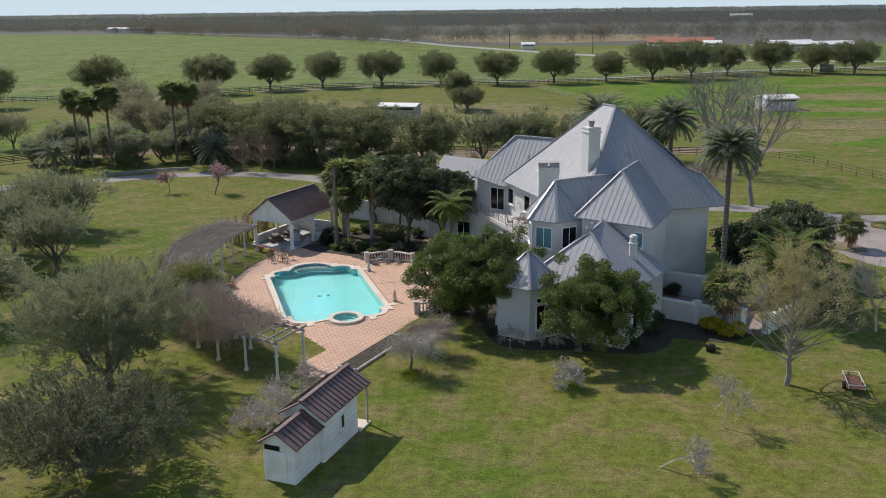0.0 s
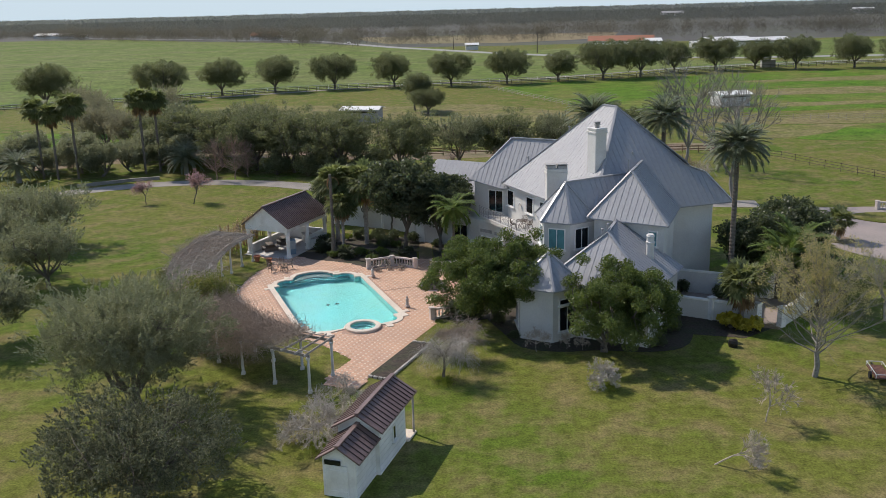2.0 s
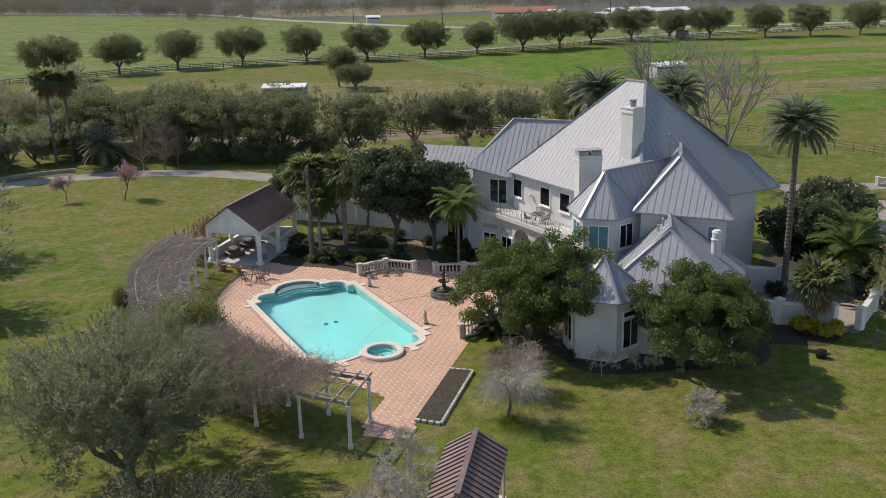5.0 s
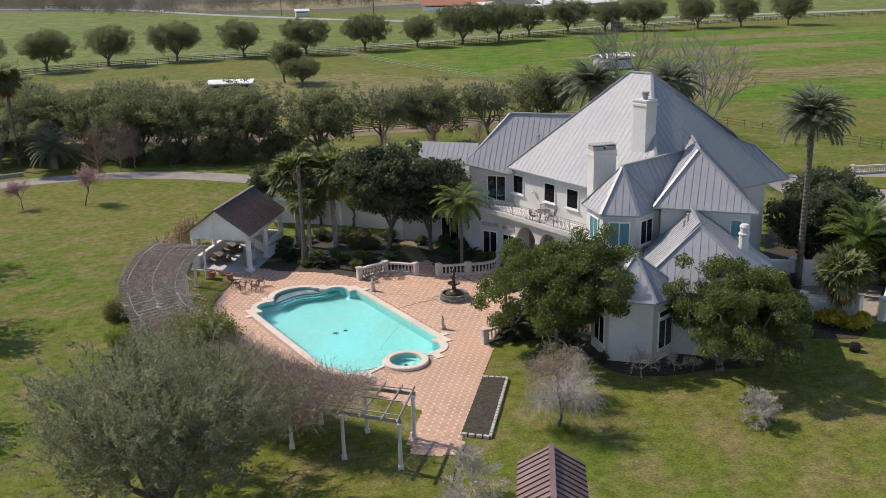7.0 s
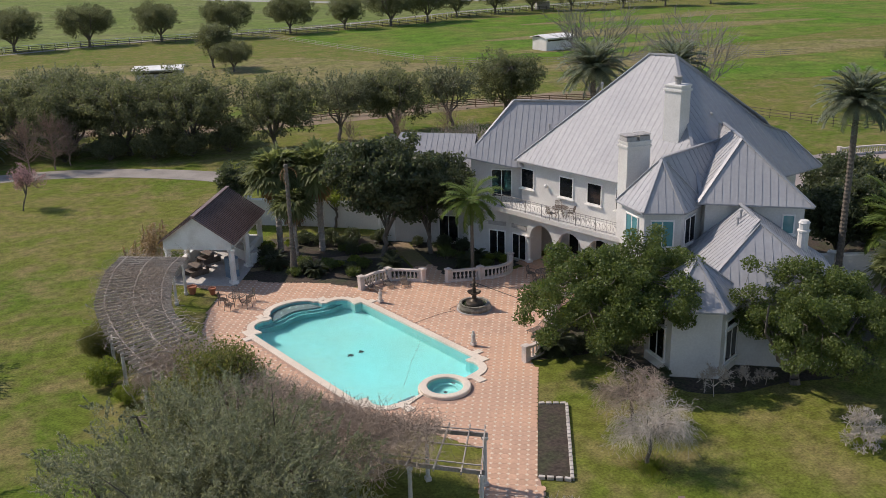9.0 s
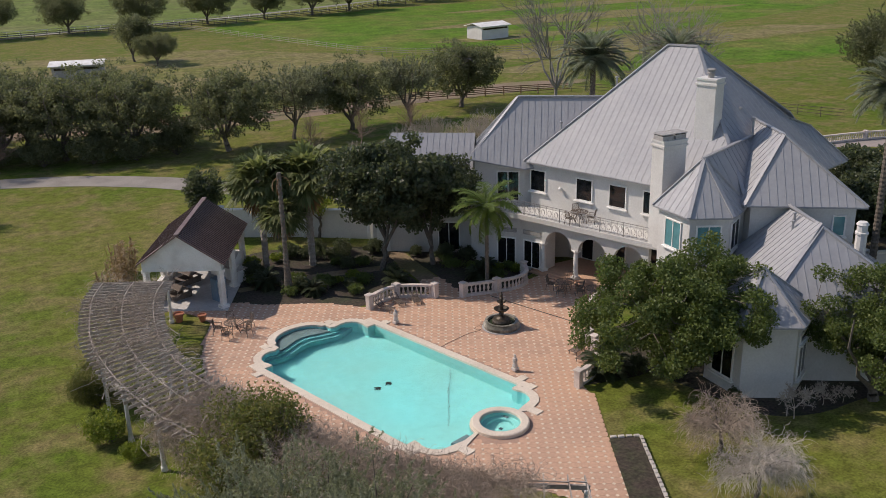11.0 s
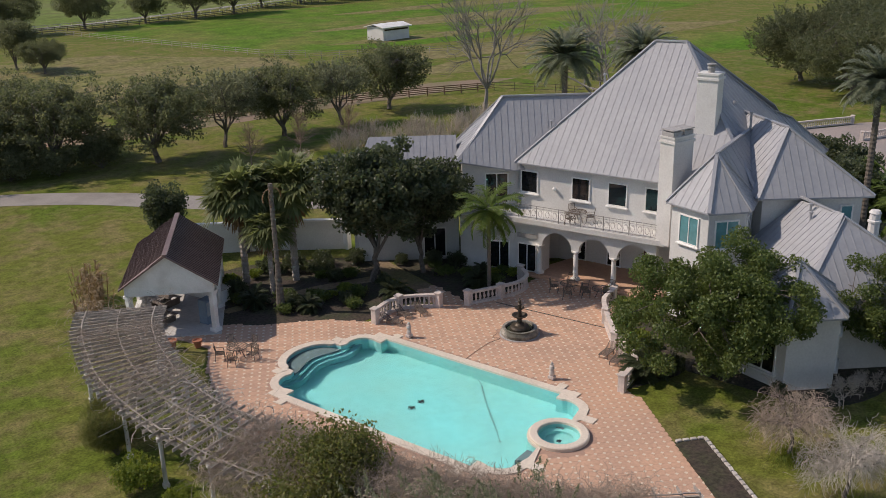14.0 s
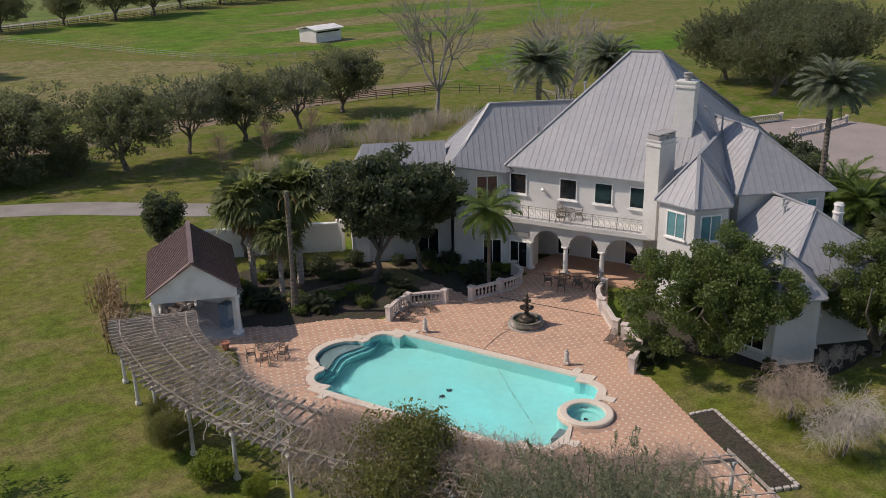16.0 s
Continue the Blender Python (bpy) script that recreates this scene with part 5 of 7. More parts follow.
# ---- fountain ----
fo = thing("fountain", (-1.25, 65.93, 0.03), "tiered dark bronze fountain in a round stone basin", "fountain")
fo.scale = (0.86, 0.86, 0.92)
bm = bmesh.new()
lathe(bm, [(1.42, 0), (1.42, 0.03), (1.38, 0.05)], n=28)
part("apron", bm, CONCRETE, fo, "grey round apron")
bm = bmesh.new()
lathe(bm, [(1.3, 0.05), (1.35, 0.25), (1.22, 0.45), (1.22, 0.52), (1.02, 0.52), (0.98, 0.30), (0.1, 0.28)], n=28)
part("basin", bm, material("weathered_stone", (0.36, 0.33, 0.285), 0.85, vary=0.3, grain=5, stain=(0.12, 0.115, 0.09), big=1.2), fo, "weathered round stone basin with rim")
bm = bmesh.new()
lathe(bm, [(0.99, 0.36), (0.99, 0.38), (0.05, 0.38)], n=24)
part("basin_water", bm, material("pond_water", (0.035, 0.05, 0.025), 0.08, vary=0.2), fo, "dark green water")
def turned(name, profile, mat, label=""):
    bm = bmesh.new()
    lathe(bm, profile, n=20)
    return part(name, bm, mat, fo, label)


turned("foot", [(0.72, 0.30), (0.70, 0.50), (0.62, 0.62), (0.40, 0.68), (0.26, 0.80), (0.05, 0.82)], BRONZE, "mossy rock foot")
turned("stem", [(0.20, 0.70), (0.15, 0.82), (0.19, 0.95), (0.13, 1.10), (0.14, 1.62), (0.10, 1.70), (0.11, 2.02), (0.03, 2.04)], BRONZE)
turned("lower_bowl", [(0.14, 1.12), (0.30, 1.18), (0.52, 1.30), (0.56, 1.37), (0.48, 1.36), (0.3, 1.26), (0.13, 1.25)], BRONZE, "dark bronze bowl")
turned("upper_bowl", [(0.11, 1.72), (0.20, 1.76), (0.32, 1.84), (0.34, 1.89), (0.28, 1.88), (0.18, 1.82), (0.1, 1.81)], BRONZE, "dark bronze bowl")
turned("finial", [(0.12, 2.02), (0.16, 2.10), (0.09, 2.18), (0.12, 2.28), (0.10, 2.38), (0.05, 2.42), (0.07, 2.48), (0.02, 2.55)], BRONZE)
hose = thing("garden_hose", (0, 0, 0), "dark hose from the fountain across deck into the pool", "hose")
hose_line = [(x, y, 0.06) for x, y in smooth([(-2.05, 66.16), (-2.18, 66.76), (-2.88, 66.46), (-2.62, 66.1), (-3.61, 65.97), (-4.85, 65.54), (-6.04, 65.03)], 5)] + [(x, y, -1.32) for x, y in smooth([(-5.29, 65.39), (-5.59, 64.55), (-6.38, 62.83), (-7.25, 61.33), (-8.08, 59.62), (-8.91, 57.98)], 5)]
quads("hose", tubes([(a, b, 0.011, 0.011) for a, b in zip(hose_line, hose_line[1:])], 5), SEATIRON, hose)

# ---- statues, pots ----
for x, y in ((-3.55, 60.35), (-6.85, 69.55), (-18.6, 64.4)):
    bm = bmesh.new()
    box(bm, (0, 0, 0.09), (0.34, 0.34, 0.18), 20, bevel=0.02)
    lathe(bm, [(0.13, 0.18), (0.16, 0.3), (0.12, 0.5), (0.15, 0.62), (0.13, 0.75), (0.06, 0.8), (0.09, 0.88), (0.04, 0.97)], n=9)
    ob = part("statue", bm, PINKSTONE, None)
    ob.location = (x, y, 0.09 if x > -19 else 0.03)
    tagged(ob, "small weathered stone garden ornament", "ornament", "garden ornaments")


def pot(x, y, s=1.0, plant=None, mat=None):
    t = thing("flower_pot", (x, y, 0.03), "terracotta pot on the paving", "pot", "pots on the deck")
    bm = bmesh.new()
    lathe(bm, [(0.18 * s, 0), (0.28 * s, 0.42 * s), (0.33 * s, 0.44 * s), (0.33 * s, 0.54 * s), (0.27 * s, 0.54 * s), (0.25 * s, 0.46 * s)], n=14)
    part("pot", bm, mat or TERRACOTTA, t)
    if plant:
        rng = np.random.default_rng(int(x * 7) % 97 + 5)
        quads("plant", leaves(rng, np.array([[0, 0, 0.65 * s]]), 0.3 * s, 0.16, 60), plant, t, "small green plant")


pot(-18.95, 76.8, 1.1), pot(-17.6, 76.1, 0.9), pot(6.9, 66.9, 0.8, LIMELEAF, IRON), pot(-18.75, 64.0, 1.0)

# ---- iron furniture ----


def iron_chair(label="weathered wrought-iron patio chair", group="patio chairs"):
    t = thing("patio_chair", (0, 0, 0), label, "chair", group)
    bm = bmesh.new()
    beam(bm, (-0.23, -0.22, 0.43), (0.23, -0.22, 0.43), 0.03, 0.03)
    beam(bm, (-0.23, 0.22, 0.43), (0.23, 0.22, 0.43), 0.03, 0.03)
    for s in (-1, 1):
        beam(bm, (s * 0.22, -0.22, 0.43), (s * 0.22, 0.22, 0.43), 0.03, 0.03)
    seat = part("seat", bm, SEATIRON, t)
    for k in range(7):
        bm = bmesh.new()
        beam(bm, (-0.165 + 0.055 * k, -0.21, 0.432), (-0.165 + 0.055 * k, 0.21, 0.432), 0.022, 0.012)
        part("slat", bm, SEATIRON, seat)
    bm = bmesh.new()
    for s in (-1, 1):
        beam(bm, (s * 0.21, 0.23, 0.5), (s * 0.21, 0.32, 0.96), 0.03, 0.03)
    beam(bm, (-0.22, 0.32, 0.96), (0.22, 0.32, 0.96), 0.03, 0.03)
    beam(bm, (-0.22, 0.23, 0.5), (0.22, 0.23, 0.5), 0.03, 0.03)
    back = part("backrest", bm, SEATIRON, t)
    for k in range(5):
        bm = bmesh.new()
        beam(bm, (-0.134 + 0.067 * k, 0.23, 0.5), (-0.134 + 0.067 * k, 0.32, 0.95), 0.02, 0.015)
        part("slat", bm, SEATIRON, back)
    for s in (-1, 1):
        bm = bmesh.new()
        beam(bm, (s * 0.25, -0.2, 0.66), (s * 0.25, 0.28, 0.68), 0.04, 0.025)
        beam(bm, (s * 0.25, -0.2, 0.66), (s * 0.24, -0.22, 0.43), 0.025, 0.025)
        part("armrest", bm, SEATIRON, t)
        for y in (-0.22, 0.25):
            bm = bmesh.new()
            beam(bm, (s * 0.22, y, 0.43), (s * 0.25, y * 1.2, 0), 0.03, 0.03)
            part("leg", bm, SEATIRON, t)
    return t


def iron_table(r, label="round wrought-iron patio table"):
    t = thing("patio_table", (0, 0, 0), label, "table", "patio tables")
    bm = bmesh.new()
    for k in range(24):
        a0, a1 = k * math.pi / 12, (k + 1) * math.pi / 12
        beam(bm, (r * math.cos(a0), r * math.sin(a0), 0.72), (r * math.cos(a1), r * math.sin(a1), 0.72), 0.04, 0.04)
    top = part("tabletop", bm, SEATIRON, t, "open slatted iron top")
    for k in range(9):
        x = -r + 2 * r * (k + 0.5) / 9
        h = math.sqrt(r * r - x * x)
        bm = bmesh.new()
        beam(bm, (x, -h, 0.725), (x, h, 0.725), 0.055, 0.012)
        part("slat", bm, SEATIRON, top)
    for k in range(4):
        a = k * math.pi / 2 + 0.6
        bm = bmesh.new()
        beam(bm, (r * 0.2 * math.cos(a), r * 0.2 * math.sin(a), 0.70), (r * 0.7 * math.cos(a), r * 0.7 * math.sin(a), 0), 0.035, 0.035)
        part("leg", bm, SEATIRON, t)
    return t


def lounger():
    t = thing("sun_lounger", (0, 0, 0), "weathered iron sun lounger on the deck", "lounger", "sun loungers")
    bm = bmesh.new()
    beam(bm, (-0.3, -0.62, 0.34), (0.3, -0.62, 0.34), 0.04, 0.03)
    seat = part("seat", bm, SEATIRON, t)
    for k in range(14):
        bm = bmesh.new()
        beam(bm, (-0.3, -0.6 + 0.09 * k, 0.34), (0.3, -0.6 + 0.09 * k, 0.34), 0.05, 0.015)
        part("slat", bm, SEATIRON, seat)
    bm = bmesh.new()
    beam(bm, (-0.3, 0.62, 0.36), (0.3, 0.62, 0.36), 0.04, 0.03)
    rest = part("backrest", bm, SEATIRON, t)
    for k in range(8):
        bm = bmesh.new()
        beam(bm, (-0.3, 0.64 + 0.075 * k, 0.37 + 0.045 * k), (0.3, 0.64 + 0.075 * k, 0.37 + 0.045 * k), 0.05, 0.015)
        part("slat", bm, SEATIRON, rest)
    for s in (-1, 1):
        bm = bmesh.new()
        beam(bm, (s * 0.31, -0.65, 0.33), (s * 0.31, 0.62, 0.33), 0.04, 0.04)
        beam(bm, (s * 0.31, 0.62, 0.33), (s * 0.31, 1.2, 0.70), 0.04, 0.04)
        part("side_rail", bm, SEATIRON, t)
        for y in (-0.5, 0.55):
            bm = bmesh.new()
            beam(bm, (s * 0.31, y, 0.33), (s * 0.33, y, 0), 0.04, 0.04)
            part("leg", bm, SEATIRON, t)
    return t


first_chair, first_table, first_lounger = iron_chair(), iron_table(0.6), lounger()
used = set()


def place(master, x, y, z, turn, size=1.0):
    ob = master if master.name not in used else copy_thing(master, pose(0, 0, 0))
    used.add(master.name)
    ob.matrix_basis = pose(x, y, z, 0, 0, turn) @ Matrix.Scale(size, 4)


def set_of(x, y, z, n, r=0.95, a0=0.0):
    place(first_table, x, y, z, a0)
    for k in range(n):
        a = a0 + 360 * k / n
        place(first_chair, x + r * math.cos(radians(a)), y + r * math.sin(radians(a)), z, a - 90)


set_of(-16.2, 73.3, 0.03, 5, 1.0, 15)
set_of(5.4, 68.9, 0.03, 4, 1.0, 40)
set_of(6.4, 66.9, 0.03, 3, 0.95, 10)
set_of(7.5, 70.5, TZ, 3, 0.85, 70)
for x, y, a in ((0.75, 60.6, -70), (0.55, 59.6, -65), (-6.5, 71.75, 25), (-5.4, 72.3, 5), (-4.3, 72.05, -10)):
    place(first_lounger, x, y, 0.03, a, 0.78)

strip("drain", [(0.6, 70.6), (3.45, 63.3)], 0.10, 0.046, FENCE, "narrow dark drain channel across the deck", "drain")

# ---- pergola with bare vines ----
perg = thing("pergola", (0, 0, 0), "curved weathered wooden pergola on white posts, overgrown with bare vines", "pergola")
OUTER = smooth([(-10.0, 43.2), (-12.6, 45.0), (-15.1, 46.9), (-17.3, 49.3), (-19.4, 52.4), (-21.3, 55.9), (-22.9, 59.6), (-23.9, 63.0), (-24.5, 66.4), (-24.8, 69.8), (-24.5, 73.2), (-24.0, 76.2), (-23.1, 78.7)], 3)
INNER = smooth([(-8.7, 46.0), (-11.0, 47.4), (-13.3, 49.1), (-15.0, 51.3), (-16.7, 54.2), (-18.3, 57.5), (-19.8, 61.0), (-20.8, 64.3), (-21.2, 67.2), (-21.1, 70.0), (-20.8, 72.7), (-20.2, 75.1), (-19.4, 76.9)], 3)
PH = 2.75
post_bm = bmesh.new()
box(post_bm, (0, 0, 0.11), (0.28, 0.28, 0.22), bevel=0.02)
lathe(post_bm, [(0.105, 0.22), (0.105, 0.5), (0.09, 2.3), (0.11, 2.4)], n=10)
box(post_bm, (0, 0, 2.48), (0.26, 0.26, 0.16), bevel=0.02)
post_me = bpy.data.meshes.new("post")
post_bm.to_mesh(post_me)
post_bm.free()
post_me.materials.append(STUCCO)
for line in (OUTER, INNER):
    for p in line[::3]:
        ob = new("post", post_me)
        ob.parent = perg
        ob.location = (*p, 0)
    for a, b in zip(line[::3], line[3::3]):
        bm = bmesh.new()
        d = (Vector(b) - Vector(a)).normalized() * 0.15
        beam(bm, (a[0] - d.x, a[1] - d.y, PH - 0.1), (b[0] + d.x, b[1] + d.y, PH - 0.1), 0.09, 0.2)
        part("beam", bm, GREYWOOD, perg)
prng = np.random.default_rng(5)
FO, FI = smooth(OUTER, 2), smooth(INNER, 2)
for k, (a, b) in enumerate(zip(FO, FI)):
    if k < 14 and k % 2:
        continue
    d = (Vector(b) - Vector(a)).normalized() * 0.5
    bm = bmesh.new()
    z = PH + 0.08 + prng.normal() * 0.008
    beam(bm, (a[0] - d.x, a[1] - d.y, z), (b[0] + d.x, b[1] + d.y, z), 0.05, 0.15)
    part("rafter", bm, GREYWOOD, perg)
for f in (0.03, 0.5, 0.97):
    for k in range(0, len(OUTER) - 1):
        a = Vector(OUTER[k]).lerp(Vector(INNER[k]), f)
        b = Vector(OUTER[k + 1]).lerp(Vector(INNER[k + 1]), f)
        bm = bmesh.new()
        z = PH + 0.18 + prng.normal() * 0.01
        beam(bm, (a.x, a.y, z), (b.x, b.y, z + prng.normal() * 0.015), 0.06, 0.04)
        part("slat", bm, GREYWOOD, perg)


def vine_mass(lo, hi, count, height, seed, mat, reach=1.6, r=0.016, drop=0.0, label="tangle of bare grey vine stems over the pergola"):
    """Wandering stems along the pergola's roof between two of its bays."""
    rng = np.random.default_rng(seed)
    segs = []
    for _ in range(count):
        k = rng.uniform(lo, hi)
        i = min(int(k), len(OUTER) - 2)
        f = rng.uniform(-0.12, 1.08)
        o = Vector(OUTER[i]).lerp(Vector(OUTER[i + 1]), k - i)
        n2 = Vector(INNER[i]).lerp(Vector(INNER[i + 1]), k - i)
        p2 = o.lerp(n2, f)
        p = np.array([p2.x, p2.y, PH + 0.25 + height * rng.random() ** 1.5])
        d = rng.normal(size=3) * np.array([1, 1, 0.25])
        steps = int(rng.integers(5, 10))
        ln = reach * rng.uniform(0.5, 1.2) / steps
        for q in range(steps):
            d = d / np.linalg.norm(d) + rng.normal(size=3) * 0.45
            d[2] += (-0.25 if p[2] > PH + 0.3 + height * 0.6 else 0.12) - drop * 0.5
            e = p + d / np.linalg.norm(d) * ln
            segs.append((p, e, r, r * 0.85))
            p = e
    t = thing("vine", (0, 0, 0), label, "vine", kind="stuff")
    quads("stems", tubes(segs, 3), mat, t)
    return t


def vine_thicket(lo, hi, count, seed, mat, label, r=0.007):
    """Dense twiggy growth that covers the pergola and hangs down both its sides to the ground."""
    rng = np.random.default_rng(seed)
    segs = []
    for _ in range(count):
        k = rng.uniform(lo, hi)
        i = min(int(k), len(OUTER) - 2)
        o = Vector(OUTER[i]).lerp(Vector(OUTER[i + 1]), k - i)
        n2 = Vector(INNER[i]).lerp(Vector(INNER[i + 1]), k - i)
        edge = 0.5 + 0.5 * math.cos(math.pi * (k - lo) / (hi - lo) * 2)
        f = rng.uniform(-0.28, 1.22)
        c2 = o.lerp(n2, f)
        side = max(0.0, abs(f - 0.5) - 0.42) / 0.3
        top = PH + (1.0 - 0.7 * edge) * (1 - 0.8 * side)
        z = PH + (top - PH) * rng.random() ** 0.8 if side == 0 else top * rng.uniform(0.12 + 0.6 * edge, 1.0)
        p = np.array([c2.x, c2.y, z])
        d = rng.normal(size=3) * np.array([1, 1, 0.5])
        steps = int(rng.integers(3, 6))
        for q in range(steps):
            d = d / np.linalg.norm(d) + rng.normal(size=3) * 0.5
            d[2] += 0.1 if side == 0 else -0.1
            e = p + d / np.linalg.norm(d) * 0.22
            if e[2] < 0.1:
                break
            segs.append((p, e, r, r * 0.8))
            p = e
    t = thing("vine", (0, 0, 0), label, "vine", kind="stuff")
    quads("stems", tubes(segs, 3), mat, t)
    return t


vine_thicket(4.0, 18, 15000, 1, PINKTWIG, "thick tangle of bare brown vine over the pergola")
vine_mass(2.2, 8, 2200, 0.4, 7, PINKTWIG, 1.5, 0.007)
vine_mass(15, 25, 800, 0.42, 2, GREYTWIG, 1.3, 0.008)
vine_mass(24, 32, 1000, 0.50, 3, PINKTWIG, 1.1, 0.007)
vine_mass(23, 33, 260, 0.35, 9, GREYTWIG, 1.4, 0.008, drop=0.35, label="bare vine stems hanging over the pergola's edge")
vine_mass(31, 37, 260, 0.2, 8, GREYTWIG, 1.2, 0.008)
vine_mass(15, 26, 80, 0.10, 6, WHITETWIG, 2.6, 0.02, label="thick pale vine stems lying on the pergola slats")

# ---- raised bed ----
bed = thing("planting_bed", (0, 0, 0), "long dark soil bed edged with white blocks", "garden bed")
BQ = [(-6.25, 45.6), (-4.85, 44.8), (-1.75, 51.4), (-3.15, 52.0)]
bm = bmesh.new()
prism(bm, BQ, -0.05, 0.10)
part("soil", bm, SOIL, bed, "dark loose soil")
blk = bmesh.new()
box(blk, (0, 0, 0.09), (0.30, 0.17, 0.18), bevel=0.015)
blk_me = bpy.data.meshes.new("block")
blk.to_mesh(blk_me)
blk.free()
blk_me.materials.append(STONE)
for a, b in ((BQ[0], BQ[1]), (BQ[1], BQ[2]), (BQ[2], BQ[3])):
    A, B = Vector(a), Vector(b)
    k = int((B - A).length / 0.36)
    for i in range(k):
        p = A.lerp(B, (i + 0.5) / k)
        ob = new("block", blk_me)
        ob.parent = bed
        ob.matrix_basis = pose(p.x, p.y, 0, 0, 0, math.degrees(math.atan2(B.y - A.y, B.x - A.x)) + prng.normal() * 4)

# ---- beds and walls about the house ----


def patch(name, poly, mat, label, category, z=0.02):
    bm = bmesh.new()
    prism(bm, poly, -0.05, z)
    return tagged(part(name, bm, mat, None), label, category, kind="structure")


patch("ground", smooth([(-15.2, 78.2), (-13.6, 76.6), (-11.9, 76.1), (-9.6, 74.9), (-7.8, 73.4), (-5, 73.9), (-2.9, 73.1), (-2.6, 76), (-2.6, 80), (-1.2, 82.4), (-4, 85), (-10, 87.5), (-13.5, 86.0), (-14.8, 82)], 3), SOIL, "dark mulched garden bed", "garden bed")
patch("ground", smooth([(-0.9, 72.2), (0.8, 71.6), (2.6, 71.4), (4.2, 72.4), (6.2, 73.6), (5.0, 75.2), (3.9, 77.0), (3.0, 79.4), (-0.6, 81.6), (-0.9, 77)], 3), SOIL, "dark mulched garden bed", "garden bed", 0.018)
# At its right end the dark soil colour stands in for shadow.
patch("ground", smooth([(3.0, 56.6), (3.9, 53.6), (5.0, 50.2), (7.6, 49.0), (10.6, 49.0), (13.4, 48.4), (16.2, 48.6), (18.0, 50.6), (18.4, 54.6), (12, 58), (6, 60), (3.6, 59.6)], 3), SOIL, "dark mulched bed round the house, its right end standing in for shadow", "garden bed", 0.016)
patch("ground", smooth([(-1.1, 57.1), (1.4, 58.2), (3.2, 60.4), (4.4, 62.4), (8.5, 62.5), (5.5, 57.8), (2.2, 56.6)], 3), SOIL, "shady mulched bed beside the deck", "garden bed", 0.014)
patch("path", [(-2.5, 72.9), (-1.1, 72.0), (-0.95, 81.8), (-2.3, 82.4)], DIRT, "brown garden path to the doors", "path", 0.03)
patch("path", [(-14.5, 80.6), (-14.2, 79.8), (-7.6, 79.6), (-2.4, 78.6), (-2.4, 79.6), (-7.6, 80.6)], DIRT, "brown earth garden path", "path", 0.035)
patch("path", [(23.6, 52.8), (25.2, 51.9), (31.5, 62.5), (30.0, 63.5)], DIRT, "brick-coloured garden path", "path")
patch("ground", [(17, 57.8), (24, 54.0), (25, 52.4), (22, 50.4), (18.4, 51.6), (16.6, 54)], SOIL, "dark mulched bed below the wall", "garden bed", 0.018)
patch("ground", smooth([(22, 60), (27, 55.5), (31.5, 57), (35, 62), (36, 70), (33, 76), (29, 72), (24, 64)], 3), SOIL, "shaded bed beneath evergreens", "garden bed", 0.015)


def garden_wall(pts, h, label="white garden wall with pale coping"):
    t = thing("garden_wall", (0, 0, 0), label, "wall")
    for a, b in zip(pts, pts[1:]):
        bm = bmesh.new()
        beam(bm, (*a, h / 2 - 0.05), (*b, h / 2 - 0.05), 0.28, h + 0.1)
        part("panel", bm, STUCCO, t)
        bm = bmesh.new()
        beam(bm, (*a, h + 0.05), (*b, h + 0.05), 0.40, 0.12)
        part("coping", bm, PAINT, t)
    for x, y in pts:
        bm = bmesh.new()
        box(bm, (x, y, (h + 0.25) / 2), (0.5, 0.5, h + 0.25), 25, bevel=0.02)
        box(bm, (x, y, h + 0.3), (0.6, 0.6, 0.12), 25, bevel=0.03)
        part("pier", bm, PAINT, t)
    return t


patch("pavement", [(17.4, 57.3), (23.7, 53.5), (25.5, 53.2), (30.4, 58.4), (27.2, 59.3), (19.5, 62.6)], COURTPAVE, "shaded brick-paved courtyard behind the garden wall", "courtyard", 0.024)
garden_wall([(-1.9, 86.2), (-6.4, 89.4), (-12.4, 92.8)], 2.3)
garden_wall([(17.4, 56.9), (20.8, 54.8), (23.8, 53.0)], 1.55)
garden_wall([(25.6, 52.6), (28.6, 55.6), (31.0, 58.5)], 1.3)
garden_wall([(19.5, 63.0), (24.0, 60.6), (27.4, 59.6)], 1.9)

# balustrades and grass island at the motor court
bA = smooth([(52.5, 91.0), (57, 90.4), (62, 89.2), (67, 87.6)], 5)
balustrade(bA, [bA[0], bA[7], bA[-1]], "pale balustrade at the edge of the motor court")
bB = smooth([(60, 82.0), (65, 81.2), (71, 81.0)], 5)
balustrade(bB, [bB[0], bB[5], bB[-1]], "pale balustrade at the edge of the motor court")
bm = bmesh.new()
prism(bm, smooth([(47.6, 86.6), (49.5, 84.4), (53, 83.0), (57, 83.4), (57.5, 86), (54, 88.4), (50.5, 89.2), (48.2, 88.4), (47.6, 86.6)], 3), -0.05, 0.12)
tagged(part("ground", bm, GRASS, None), "curved grass island in the motor court", "lawn", kind="structure")
patch("ground", smooth([(37.6, 80.4), (39.4, 78.0), (41.5, 76.0), (43.0, 76.6), (42.8, 78.6), (40.6, 80.6), (38.6, 82.0)], 3), DIRT, "reddish planting bed beside the motor court", "garden bed", 0.1)

